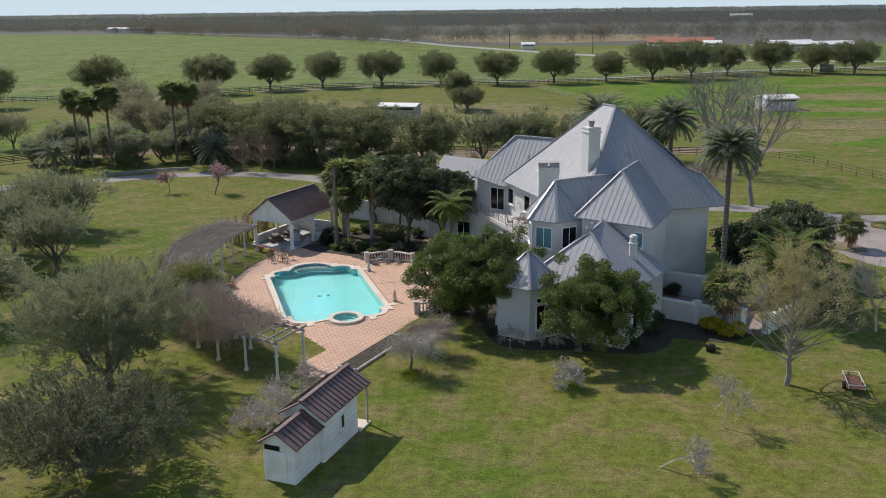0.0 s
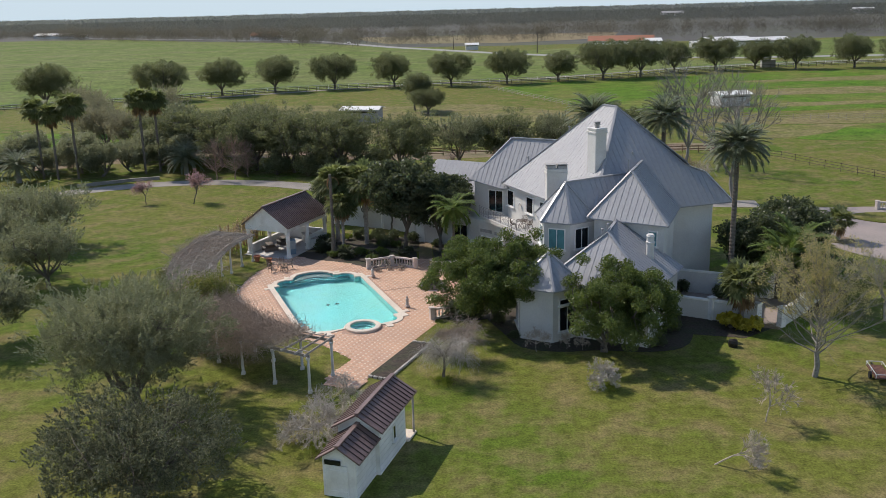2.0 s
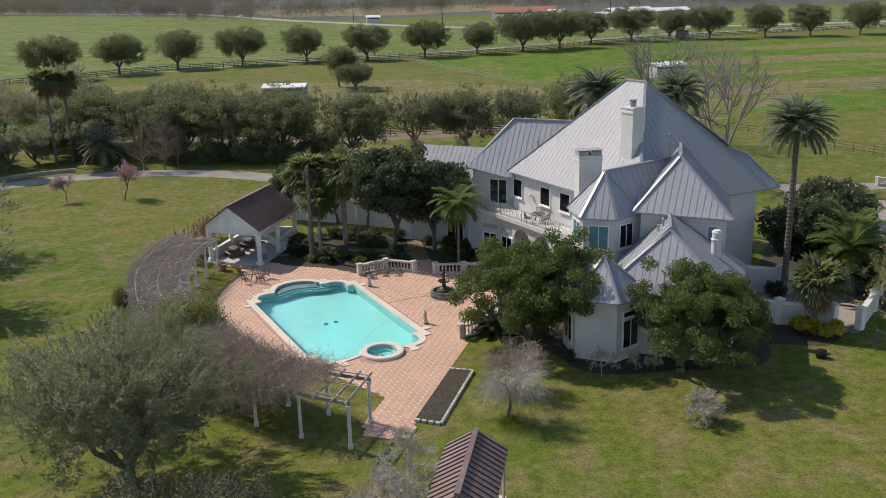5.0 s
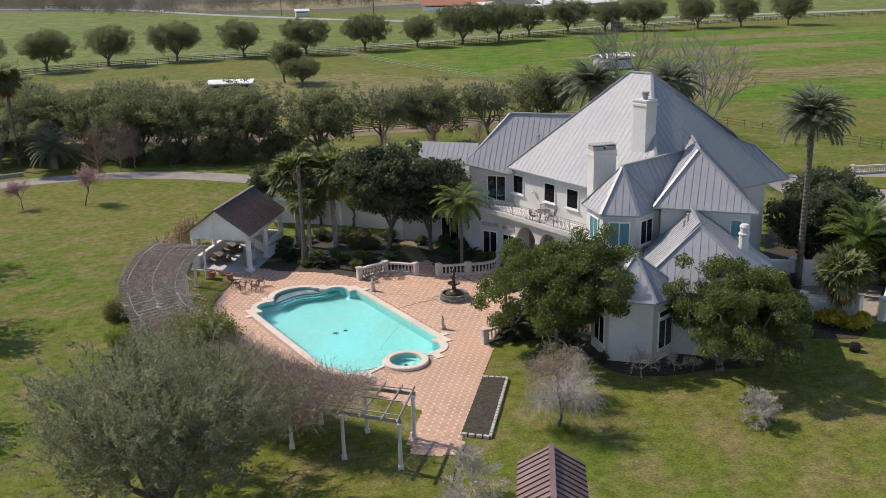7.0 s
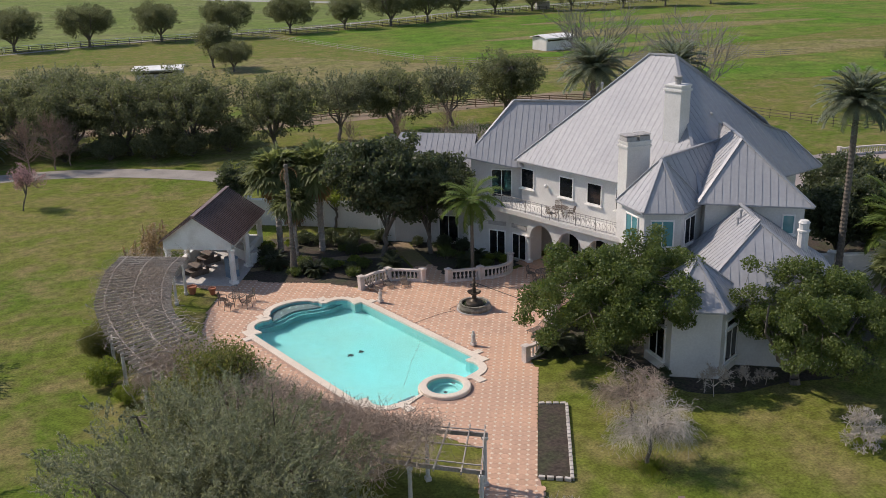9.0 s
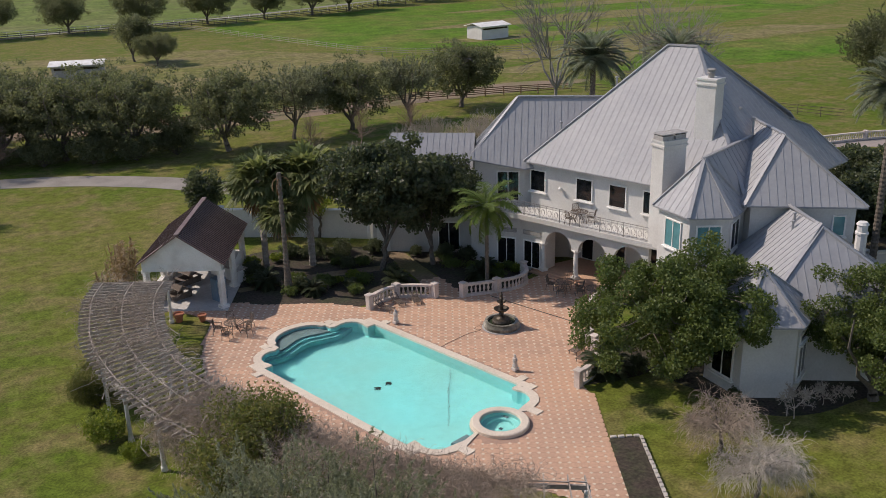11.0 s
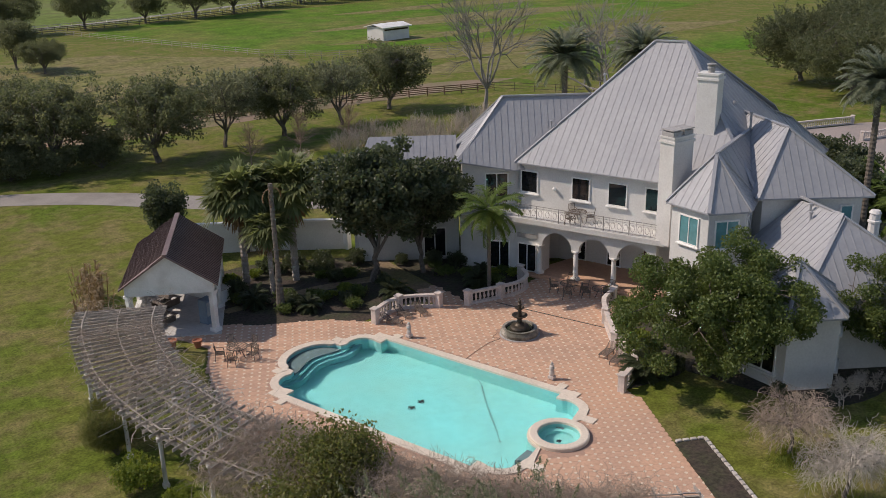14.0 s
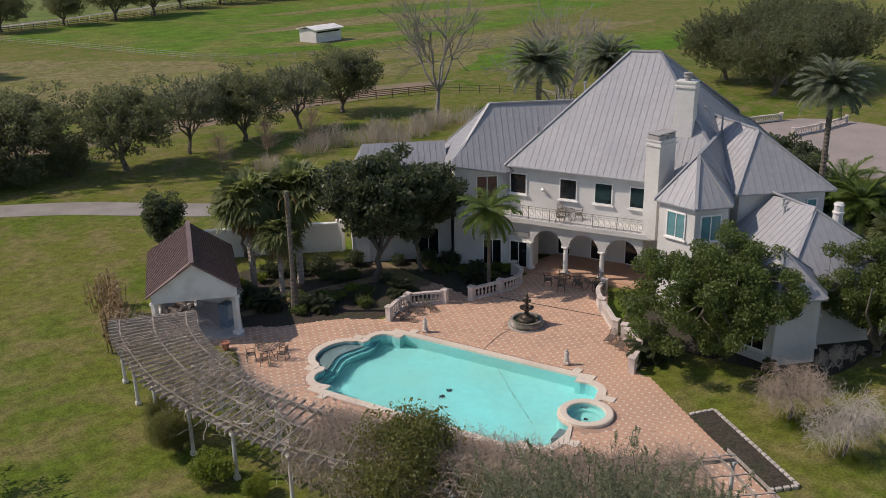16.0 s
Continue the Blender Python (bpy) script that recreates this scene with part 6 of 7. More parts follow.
# ---- trees beside the house ----
OLIVEDARK = leaf_material("dusky_leaf", (0.06, 0.07, 0.042), (0.20, 0.21, 0.155))
BROWNGREY = leaf_material("brownish_grey_leaf", (0.165, 0.158, 0.115), (0.25, 0.24, 0.185))
BUSHLEAF = leaf_material("bush_leaf", (0.095, 0.122, 0.030), (0.195, 0.185, 0.070))
mg = leafy_tree("magnolia_tree", "dense glossy evergreen tree beside the house", 6.0, 3.9, 0.4, MAGNOLIA, 14, clumps=230, per=440, size=0.070, trunk=0.2, clump_r=0.52, hollow=0.70, lumps=11)
put(mg, [(3.4, 56.3, 0, 1.36), (10.9, 48.6, 100, 1.22)])
dm = leafy_tree("magnolia_tree", "very dark broad magnolia in the garden bed", 10.6, 4.2, 2.2, DARKLEAF, 15, clumps=330, per=130, size=0.17, trunk=0.2, clump_r=0.75, hollow=0.55, lumps=9)
put(dm, [(-3.9, 78.9, 0, 1.0), (-0.1, 78.2, 140, 0.82)])
sm = leafy_tree("evergreen_tree", "slender dark evergreen behind the pavilion", 6.4, 1.45, 0.9, DARKLEAF, 16, clumps=110, per=110, size=0.12, trunk=0.12, clump_r=0.6)
put(sm, [(-13.4, 93.6, 0, 1.0)])
bl = leafy_tree("bay_tree", "leafy bright green tree behind the garden wall", 6.0, 2.0, 1.8, LIMELEAF, 17, clumps=90, per=60, size=0.11, trunk=0.12, clump_r=0.6, hollow=0.4)
put(bl, [(-8.4, 90.2, 0, 1.0), (-5.5, 88.5, 120, 0.9)])
er = leafy_tree("evergreen_tree", "dark rounded evergreen beside the house", 7.6, 3.6, 0.6, DARKLEAF, 18, clumps=240, per=110, size=0.17, trunk=0.25, clump_r=0.75, lumps=8)
put(er, [(27.6, 64.0, 0, 0.9), (32.0, 67.5, 90, 0.95), (34.5, 72.0, 200, 0.8), (30.5, 58.6, 150, 0.62)])

fp = fan_palm("cabbage_palm", "shaggy fan palm with dry skirt beside the pavilion", 6.5, 2.5, 54, 21, PALMLEAF, 0.22, 5)
put(fp, [(-11.2, 83.8, 0, 1.02), (-8.0, 82.6, 70, 1.05), (-10.4, 81.2, 150, 0.72)])
sp = fan_palm("cabbage_palm", "fan palm standing by a garden wall", 3.4, 2.1, 36, 22, PALMLEAF, 0.2, 8)
put(sp, [(22.7, 53.4, 0, 1.0)])
ps = fan_palm("cabbage_palm", "small fan palm on the motor court island", 2.0, 1.5, 26, 23, PALMLEAF, 0.2, 4)
put(ps, [(41.5, 77.4, 0, 1.1), (33.5, 66.0, 40, 1.4)])
qp = feather_palm("queen_palm", "bright green feather palm in front of the terrace", 6.0, 2.7, 26, 24, QUEENLEAF, 0.13, 0.66, BARK, lift=1.0)
put(qp, [(1.0, 71.9, 0, 1.0)])
qp2 = feather_palm("queen_palm", "low bushy feather palm beside the house", 3.2, 3.0, 28, 25, QUEENLEAF, 0.15, 0.66)
put(qp2, [(28.2, 58.6, 0, 1.2), (30.2, 55.8, 80, 0.85), (30.0, 61.0, 190, 1.25)])
dp = feather_palm("date_palm", "tall date palm beside the house", 13.0, 3.0, 96, 26, DATELEAF, 0.23, 0.58, BARK, lift=1.4)
put(dp, [(24.0, 59.9, 0, 1.0)])
dp2 = feather_palm("date_palm", "tall date palm standing behind the house", 12.2, 3.1, 92, 27, DATELEAF, 0.24, 0.58, BARK, lift=1.4)
put(dp2, [(16.4, 82.0, 0, 1.08), (23.5, 80.4, 100, 1.06)])
cut = thing("palm_trunk", (-11.2, 78.2, 0), "tall bare palm trunk without a crown", "palm tree")
bm = bmesh.new()
prof = []
for i in range(28):
    z = 8.4 * i / 27
    prof += [(0.32 - 0.15 * min(1, i / 10), z), (0.29 - 0.15 * min(1, i / 10), z + 0.15)]
lathe(bm, prof, n=9)
part("trunk", bm, BARK, cut)
rng = np.random.default_rng(8)
quads("broken_fronds", np.concatenate([frond(rng, a, -0.2 - 0.3 * k, 1.4, 1.8, 7, 0.18) for k, a in enumerate((0.4, 2.2, 3.9))]) + np.array([0, 0, 8.3]), BROWNLEAF, cut, "dry broken fronds")

# sago palms and shrubs
sg = feather_palm("sago_palm", "dark spiky sago palm in the garden bed", 0.5, 1.25, 34, 28, DARKLEAF, 0.16, 0.30)
put(sg, [(-12.3, 79.9, 0, 1.0), (0.7, 57.6, 40, 1.25), (-4.3, 75.4, 90, 0.9), (1.4, 73.8, 20, 0.9), (-9.8, 77.0, 130, 0.8), (2.9, 75.2, 200, 0.7)])
dk = shrub("shrub", "dark clipped shrub beneath the wall", 0.85, 1.1, DARKLEAF, 31, 40, 60, 0.09)
put(dk, [(-3.0, 82.8, 0, 1.0), (-5.2, 84.0, 40, 1.0), (-6.9, 84.9, 80, 0.95), (-8.9, 85.4, 120, 0.9), (1.2, 79.0, 10, 1.0), (2.6, 77.8, 70, 0.9), (-1.4 + 0.9, 80.6, 20, 0.7), (-10.4, 78.3, 30, 0.8), (-7.2, 76.6, 60, 0.7), (4.6, 52.0, 0, 0.6), (15.2, 49.4, 60, 0.7),
         (17.0, 52.4, 20, 0.9), (17.6, 54.8, 110, 0.9), (2.2, 57.0, 0, 0.9), (3.8, 55.6, 40, 0.8), (-12.8, 82.2, 0, 1.1), (-3.6, 78.0, 0, 0.7), (-6.0, 80.6, 45, 0.8), (20.5, 62.0, 0, 1.0), (23.4, 60.0, 60, 1.0)])
gr = shrub("shrub", "bright green leafy shrub in the garden bed", 0.7, 0.9, LIMELEAF, 32, 30, 50, 0.09)
put(gr, [(-12.2, 84.2, 0, 1.0), (-10.2, 84.6, 60, 0.8), (-6.4, 78.2, 0, 0.8), (-7.6, 78.0, 30, 0.6), (4.4, 73.4, 0, 0.8), (3.4, 74.6, 100, 0.7), (1.9, 59.4, 0, 0.9), (3.4, 60.6, 60, 1.0), (-13.6, 83.6, 20, 0.9)])
oy = shrub("shrub", "yellow-green rounded shrub beside the pergola", 1.35, 1.9, LIMELEAF, 33, 80, 70, 0.085)
put(oy, [(-24.7, 63.4, 0, 0.85), (-23.9, 61.2, 100, 0.55)])
og = shrub("shrub", "dense green and brown overgrown bush on the pergola", 2.1, 3.9, BUSHLEAF, 34, 200, 170, 0.07)
put(og, [(-20.0, 55.6, 0, 1.25), (-24.9, 67.0, 200, 0.62), (-18.2, 51.4, 120, 0.8), (-24.9, 69.4, 60, 0.5)])
yl = shrub("shrub", "yellow variegated shrub against the wall", 0.95, 1.2, YELLOWLEAF, 35, 30, 36, 0.22)
put(yl, [(21.6, 52.6, 0, 1.0), (23.0, 51.6, 70, 0.95)])
bn = strap_clump("banana_clump", "clump of tall dry straw-coloured leaves beside the pavilion", 16, 3.1, 36, STRAWLEAF)
put(bn, [(-22.6, 80.6, 0, 1.0), (-22.3, 82.0, 50, 0.95), (-21.9, 83.4, 80, 1.05), (-21.5, 84.8, 120, 0.95), (-21.0, 86.2, 160, 0.95), (-20.4, 87.6, 220, 0.85)])
hedge([(-9.4, 85.2), (-7.4, 83.7), (-5.2, 82.3)], 0.9, 0.95, DARKLEAF, 71, "dark clipped hedge beneath the garden wall")
cover = shrub("shrub", "low green groundcover in the garden bed", 0.9, 0.45, MAGNOLIA, 72, 30, 50, 0.07)
put(cover, [(-11.6, 77.6, 0, 1.0), (-10.4, 79.4, 40, 1.1), (-8.6, 77.4, 80, 1.2), (-7.0, 75.4, 120, 1.0), (-5.6, 77.2, 160, 1.1), (-8.2, 79.0, 200, 0.9), (-4.6, 81.0, 240, 1.1), (-13.2, 80.6, 20, 1.1), (0.6, 76.4, 60, 1.1), (1.2, 78.2, 100, 0.9), (3.0, 73.2, 140, 1.0), (4.6, 74.6, 180, 0.9), (2.2, 75.8, 220, 1.1), (-6.6, 82.0, 300, 0.8)])

# ---- lawn trees ----
ol = leafy_tree("evergreen_tree", "large grey-green evergreen tree on the lawn", 9.5, 6.0, 0.5, OLIVELEAF, 13, 3.4, clumps=680, per=210, size=0.042, trunk=0.3, clump_r=0.55, hollow=0.4, feather=0.75, lumps=11)
put(ol, [(-21.3, 42.2, 0, 1.0)])
ol2 = leafy_tree("evergreen_tree", "dark grey-green evergreen tree on the lawn", 6.4, 5.2, 0.3, OLIVEDARK, 19, 2.0, clumps=520, per=150, size=0.06, trunk=0.3, clump_r=0.5, hollow=0.6, feather=0.4, lumps=10)
put(ol2, [(-17.6, 30.2, 0, 0.96)])
l2 = leafy_tree("evergreen_tree", "open grey-green tree on the lawn", 7.4, 4.2, 1.0, OLIVELEAF, 20, 2.2, clumps=240, per=90, size=0.09, trunk=0.2, clump_r=0.7, hollow=0.3, feather=0.8)
put(l2, [(-42.8, 86.0, 0, 1.0), (-47.5, 88.5, 90, 0.95), (-45.0, 76.5, 180, 1.0), (-37.6, 70.2, 40, 0.95), (-50.5, 72.0, 140, 1.05), (-36.5, 55.0, 250, 0.9), (-54, 80, 20, 0.9)])
wp = weeping_tree("weeping_tree", "weeping tree with bare silvery drooping twigs", 3.7, 2.3, 41, WHITETWIG, 1200)
put(wp, [(-1.0, 44.6, 0, 0.86)])
wp2 = weeping_tree("weeping_tree", "weeping tree with bare brownish twigs", 3.4, 2.2, 42, PINKTWIG, 1300)
put(wp2, [(0.2, 48.2, 0, 0.84)])
wp3 = bare_tree("bare_tree", "low spreading bare tree beside the shed", 3.6, 43, WHITETWIG, 0.95, 0.07, 5, 4, droop=0.1, first=0.2)
put(wp3, [(-8.8, 35.2, 0, 1.0), (-7.6, 39.2, 120, 0.8)])
tc = fan_tree("bare_tree", "tall bare lawn tree with yellow spring buds", 9.0, 4.0, 44, PALEBARK, bud=BUDLEAF)
put(tc, [(24.0, 42.8, 0, 1.0)])
tb = bare_tree("bare_tree", "thin young bare tree on the lawn", 3.4, 45, GREYTWIG, 0.5, 0.045, 5, 3, first=0.3)
put(tb, [(18.2, 36.4, 0, 1.0)])
tl = bare_tree("bare_tree", "leaning young bare tree on the lawn", 3.4, 46, GREYTWIG, 0.5, 0.055, 5, 3, first=0.42)
put(tl, [(13.5, 31.5, 0, 1.0)])
tl.matrix_basis = pose(13.5, 31.5, -0.03, 6, 44, -12) 
bs = bare_tree("bare_shrub", "silvery bare shrub on the lawn", 1.7, 47, WHITETWIG, 1.0, 0.04, 4, 5, first=0.12, category="shrub")
put(bs, [(9.7, 42.3, 0, 1.25)])
bs2 = bare_tree("bare_shrub", "thin bare shrub in the bed at the foot of the house", 1.9, 60, GREYTWIG, 0.7, 0.03, 4, 4, first=0.15, category="shrub")
put(bs2, [(6.0, 49.2, 0, 1.0), (8.3, 49.5, 80, 0.7), (9.4, 49.2, 160, 0.6)])
pk = bare_tree("redbud_tree", "small tree in pink blossom by the drive", 4.4, 48, BARK, 0.6, 0.08, 4, 3, first=0.35, bud=PINKBLOOM)
put(pk, [(-32.3, 107.0, 0, 1.0), (-38.8, 107.6, 90, 0.75)])
rd = fan_tree("bare_tree", "bare reddish-brown tree beside the drive", 6.6, 2.0, 49, REDTWIG, stout=0.10)
put(rd, [(-32.7, 124.1, 0, 1.0), (-30.0, 124.6, 60, 1.05), (-28.4, 126.5, 130, 0.9), (-74, 127, 200, 0.95), (-61, 97.2, 20, 0.6), (32, 100, 80, 0.9), (3, 116, 10, 0.7), (9.5, 117.5, 90, 0.75), (16, 118, 190, 0.75)])
sy = vase_tree("sycamore_tree", "great bare pale-barked sycamore behind the house", 16.0, 57, PALEBARK)
put(sy, [(38.5, 122, 0, 1.0), (37.5, 98, 130, 1.0)])
th = brush("bare_thicket", "grey-brown thicket of bare upright stems behind the house", 2.6, 2.3, 58, GREYTWIG)
put(th, [(14.5, 116, 0, 1.0), (18.5, 117.6, 70, 1.1), (21.5, 114.5, 140, 1.0), (25.0, 116.2, 200, 1.15), (28.6, 114.6, 20, 1.0), (32.0, 116.4, 100, 1.05), (35.5, 117.8, 160, 0.9), (24.0, 112.4, 250, 0.85), (7.0, 113.0, 300, 0.75), (38.5, 115.5, 40, 0.9)])
dr = bare_tree("bare_tree", "bare grey tree beyond the garden wall", 7.0, 51, GREYTWIG, 0.5, 0.14, 5, 3, first=0.25)
put(dr, [(36.5, 47.0, 0, 1.0), (34, 53, 120, 0.9)])
br = leafy_tree("evergreen_tree", "broad dusky tree beyond the motor court", 13, 8.5, 0.8, OAKLEAF, 52, clumps=420, per=90, size=0.17, trunk=0.4, clump_r=1.2, feather=1.3)
put(br, [(82, 97.5, 0, 0.95), (91, 101, 90, 1.05), (89, 110, 180, 0.9), (100, 97, 40, 1.0), (106, 107, 130, 1.05)])



def grass_tuft(x, y, radius, count, seed):
    """Long unmown blades that lean outwards round the foot of a tree."""
    rng = np.random.default_rng(seed)
    ang = rng.random(count) * 2 * math.pi
    rad = radius * np.minimum(1.6, np.abs(rng.normal(size=count)) * 0.6) * (0.75 + 0.25 * np.sin(3 * ang + seed))
    foot = np.stack([rad * np.cos(ang), rad * np.sin(ang), np.zeros(count)], 1)
    tip = foot + np.stack([rng.normal(size=count) * 0.09, rng.normal(size=count) * 0.09, rng.uniform(0.10, 0.30, count) * np.maximum(0.35, 1.15 - 0.6 * rad / radius)], 1)
    side = np.stack([np.cos(ang + 1.57), np.sin(ang + 1.57), np.zeros(count)], 1) * 0.014
    mid = foot * 0.5 + tip * 0.5
    t = thing("grass_tuft", (x, y, 0), "bright green tuft of long unmown grass", "grass", kind="stuff")
    quads("blades", np.stack([foot, mid + side, tip, mid - side], 1), LIMELEAF, t)


for k, (x, y, rr) in enumerate(((9.7, 42.3, 1.2), (0.2, 47.9, 1.5), (-1.0, 44.3, 1.3), (-8.6, 35.6, 1.6))):
    grass_tuft(x, y, rr, int(1300 * rr * rr), 80 + k)

# ---- trailer, bits on the lawn ----
tr = thing("trailer", (28.1, 42.3, 0), "small red-brown utility trailer on the lawn", "trailer", turn=-12)
tr.scale = (0.8, 0.8, 0.8)
bm = bmesh.new()
box(bm, (0, 0, 0.5), (1.25, 3.0, 0.08))
part("bed", bm, material("rusty_deck", (0.16, 0.07, 0.045), 0.8, vary=0.3), tr)
for s in (-1, 1):
    bm = bmesh.new()
    beam(bm, (s * 0.62, -1.5, 0.85), (s * 0.62, 1.5, 0.85), 0.05, 0.05)
    for y in (-1.5, 0, 1.5):
        beam(bm, (s * 0.62, y, 0.5), (s * 0.62, y, 0.85), 0.05, 0.05)
    part("side_rail", bm, PAINT, tr, "pale side rail")
    bm = bmesh.new()
    bmesh.ops.create_cone(bm, cap_ends=True, segments=18, radius1=0.3, radius2=0.3, depth=0.2, matrix=pose(s * 0.72, -0.2, 0.3, 0, 90, 0))
    wheel = part("wheel", bm, material("rubber", (0.02, 0.02, 0.02), 0.8), tr)
for y in (-1.5, 1.5):
    bm = bmesh.new()
    beam(bm, (-0.62, y, 0.85), (0.62, y, 0.85), 0.05, 0.05)
    part("end_rail", bm, PAINT, tr, "pale end rail")
bm = bmesh.new()
beam(bm, (0, 1.5, 0.45), (0, 2.4, 0.4), 0.08, 0.08)
beam(bm, (0, 2.35, 0.4), (0, 2.35, 0.0), 0.06, 0.06)
part("tow_bar", bm, IRON, tr)
hp = thing("compost_bin", (20.5, 48.8, 0), "small black round bin on the lawn", "bin")
bm = bmesh.new()
lathe(bm, [(0.32, 0), (0.36, 0.3), (0.3, 0.5), (0.1, 0.56)], n=14)
part("body", bm, IRON, hp)
mk = thing("marker_post", (-0.9, 26.6, 0), "short pale marker post in the grass", "post")
bm = bmesh.new()
lathe(bm, [(0.06, 0), (0.06, 0.35), (0.03, 0.4)], n=8)
part("post", bm, STONE, mk)

# ---- fields ----
lo1 = leafy_tree("oak_tree", "round evergreen oak along the pasture fence", 12.4, 7.4, 1.5, OAKLEAF, 11, clumps=340, per=64, size=0.21, trunk=0.34, clump_r=1.1, hollow=0.45, lumps=8)
put(lo1, [(-60.4, 268, 0, 1.0), (-45.5, 276, 50, 1.0), (-27.2, 279, 130, 1.0), (-8.4, 282, 200, 0.98), (9.8, 280, 270, 0.96), (28, 283, 320, 1.0), (45, 286, 20, 0.88), (60.4, 289, 80, 1.14), (74, 294, 140, 1.14), (90, 310, 220, 1.0), (106, 314, 250, 1.08), (121, 316, 30, 0.95), (133, 309, 90, 1.04), (154, 309, 170, 1.06), (169, 305, 200, 1.02), (187, 303, 20, 1.05),
          (-125, 222, 300, 1.0), (-104, 244, 10, 1.1), (-150, 215, 60, 1.0), (-185, 210, 100, 1.1), (-75, 255, 140, 1.05), (1.0, 203.5, 100, 0.55)])
lo3 = leafy_tree("oak_tree", "upright evergreen tree standing in the pasture", 10.6, 3.9, 1.2, OAKLEAF, 10, clumps=240, per=60, size=0.18, trunk=0.22, clump_r=0.9, hollow=0.4)
put(lo3, [(-2.0, 212, 30, 1.0)])
lo2 = leafy_tree("oak_tree", "dense dark live oak by the drive", 10.6, 5.6, 1.2, OAKLEAF, 12, clumps=330, per=70, size=0.17, trunk=0.3, clump_r=0.85, hollow=0.4, lumps=8)
put(lo2, [(-4.4, 123.5, 0, 1.0), (12.0, 127, 90, 0.92), (30.2, 132.7, 250, 0.96), (-14, 127, 10, 1.0), (-21.5, 129, 70, 1.02), (-28, 132, 160, 1.0), (-25, 139, 130, 1.0), (-34, 136, 20, 0.98), (-41, 141, 250, 1.0), (-15, 137, 100, 0.95), (-48, 146, 10, 0.85), (-36, 147, 70, 0.9)])
lo4 = leafy_tree("oak_tree", "open greyish tree by the drive", 9.6, 4.2, 1.8, OLIVELEAF, 9, 2.0, clumps=190, per=60, size=0.13, trunk=0.22, clump_r=0.85, hollow=0.3, feather=0.7)
put(lo4, [(4.0, 125.7, 40, 1.0), (20.4, 128, 200, 0.95), (-31, 140, 80, 1.15), (-44, 148, 130, 1.1)])
lob = shrub("shrub", "low dusky bush beneath the oaks", 2.4, 3.2, OAKLEAF, 8, 70, 70, 0.15)
put(lob, [(-10, 125, 0, 1.0), (-14.5, 124.5, 60, 0.9), (-19, 125.5, 130, 1.05), (-24, 127, 200, 1.0), (-29, 128.5, 20, 0.9), (-8, 130, 90, 1.0), (-17, 131, 170, 1.1)])
gp = leafy_tree("evergreen_tree", "dusky evergreen tree in the garden grove", 8.0, 4.4, 0.5, OLIVELEAF, 61, clumps=200, per=80, size=0.18, trunk=0.25, clump_r=0.9)
put(gp, [(-52, 130.5, 0, 0.75), (-56.5, 134, 80, 0.9), (-48.5, 134, 160, 0.7), (-62, 133, 220, 0.6), (-41, 136, 40, 0.8), (-66, 138, 60, 0.9), (-59, 140, 100, 0.8), (-70, 133, 140, 0.6), (-45, 139, 10, 0.9)])
gr2 = leafy_tree("evergreen_tree", "grey-green tree in the garden grove", 9.0, 4.8, 1.0, BROWNGREY, 62, clumps=200, per=70, size=0.14, trunk=0.25, clump_r=1.0, hollow=0.3, feather=1.0)
put(gr2, [(-52, 150, 0, 1.0), (-60, 158, 90, 1.05), (-68, 170, 180, 1.1), (-46, 160, 30, 0.95), (-56, 178, 220, 1.2), (-72, 186, 70, 1.2), (-82, 150, 100, 0.8)])
tp = fan_palm("fan_palm", "tall slender fan palm in the garden grove", 11.0, 2.3, 40, 63, PALMLEAF, 0.17, 6, BARK)
put(tp, [(-61, 130, 0, 0.98), (-58.2, 128.6, 60, 0.92), (-55.2, 129, 120, 1.03), (-45.6, 132, 180, 1.05), (-43.8, 134, 240, 1.02)])
dl = feather_palm("date_palm", "low spreading date palm in the garden grove", 2.4, 3.4, 64, 64, DATELEAF, 0.35, 0.42, lift=1.35)
put(dl, [(-63.7, 127.2, 0, 1.1), (-38.7, 130, 90, 1.1)])
kb = thing("kerb", (0, 0, 0), "low pale stone kerb along the grove", "kerb")
ln = smooth([(-53, 121.8), (-49.5, 123.6), (-46, 125.4), (-42, 126.6)], 6)
bm = bmesh.new()
for a, b in zip(ln, ln[1:]):
    beam(bm, (*a, 0.2), (*b, 0.2), 0.35, 0.5)
part("kerb_stones", bm, GRAVEL, kb)


def fence(pts, height, rails, gap, mat, label, thick=0.12):
    t = thing("fence", (0, 0, 0), label, "fence", kind="stuff")
    posts, boards = [], []
    bm, bp = bmesh.new(), bmesh.new()
    for a, b in zip(pts, pts[1:]):
        A, B = Vector(a), Vector(b)
        k = max(1, int((B - A).length / gap))
        for i in range(k):
            p = A.lerp(B, i / k)
            q = A.lerp(B, (i + 1) / k)
            box(bp, (p.x, p.y, height / 2), (thick * 1.2, thick * 1.2, height))
            for r in range(rails):
                z = height * (0.3 + 0.62 * r / max(1, rails - 1))
                beam(bm, (p.x, p.y, z), (q.x, q.y, z), thick * 0.35, thick * 1.1)
    part("posts", bp, mat, t)
    part("rails", bm, mat, t)
    return t


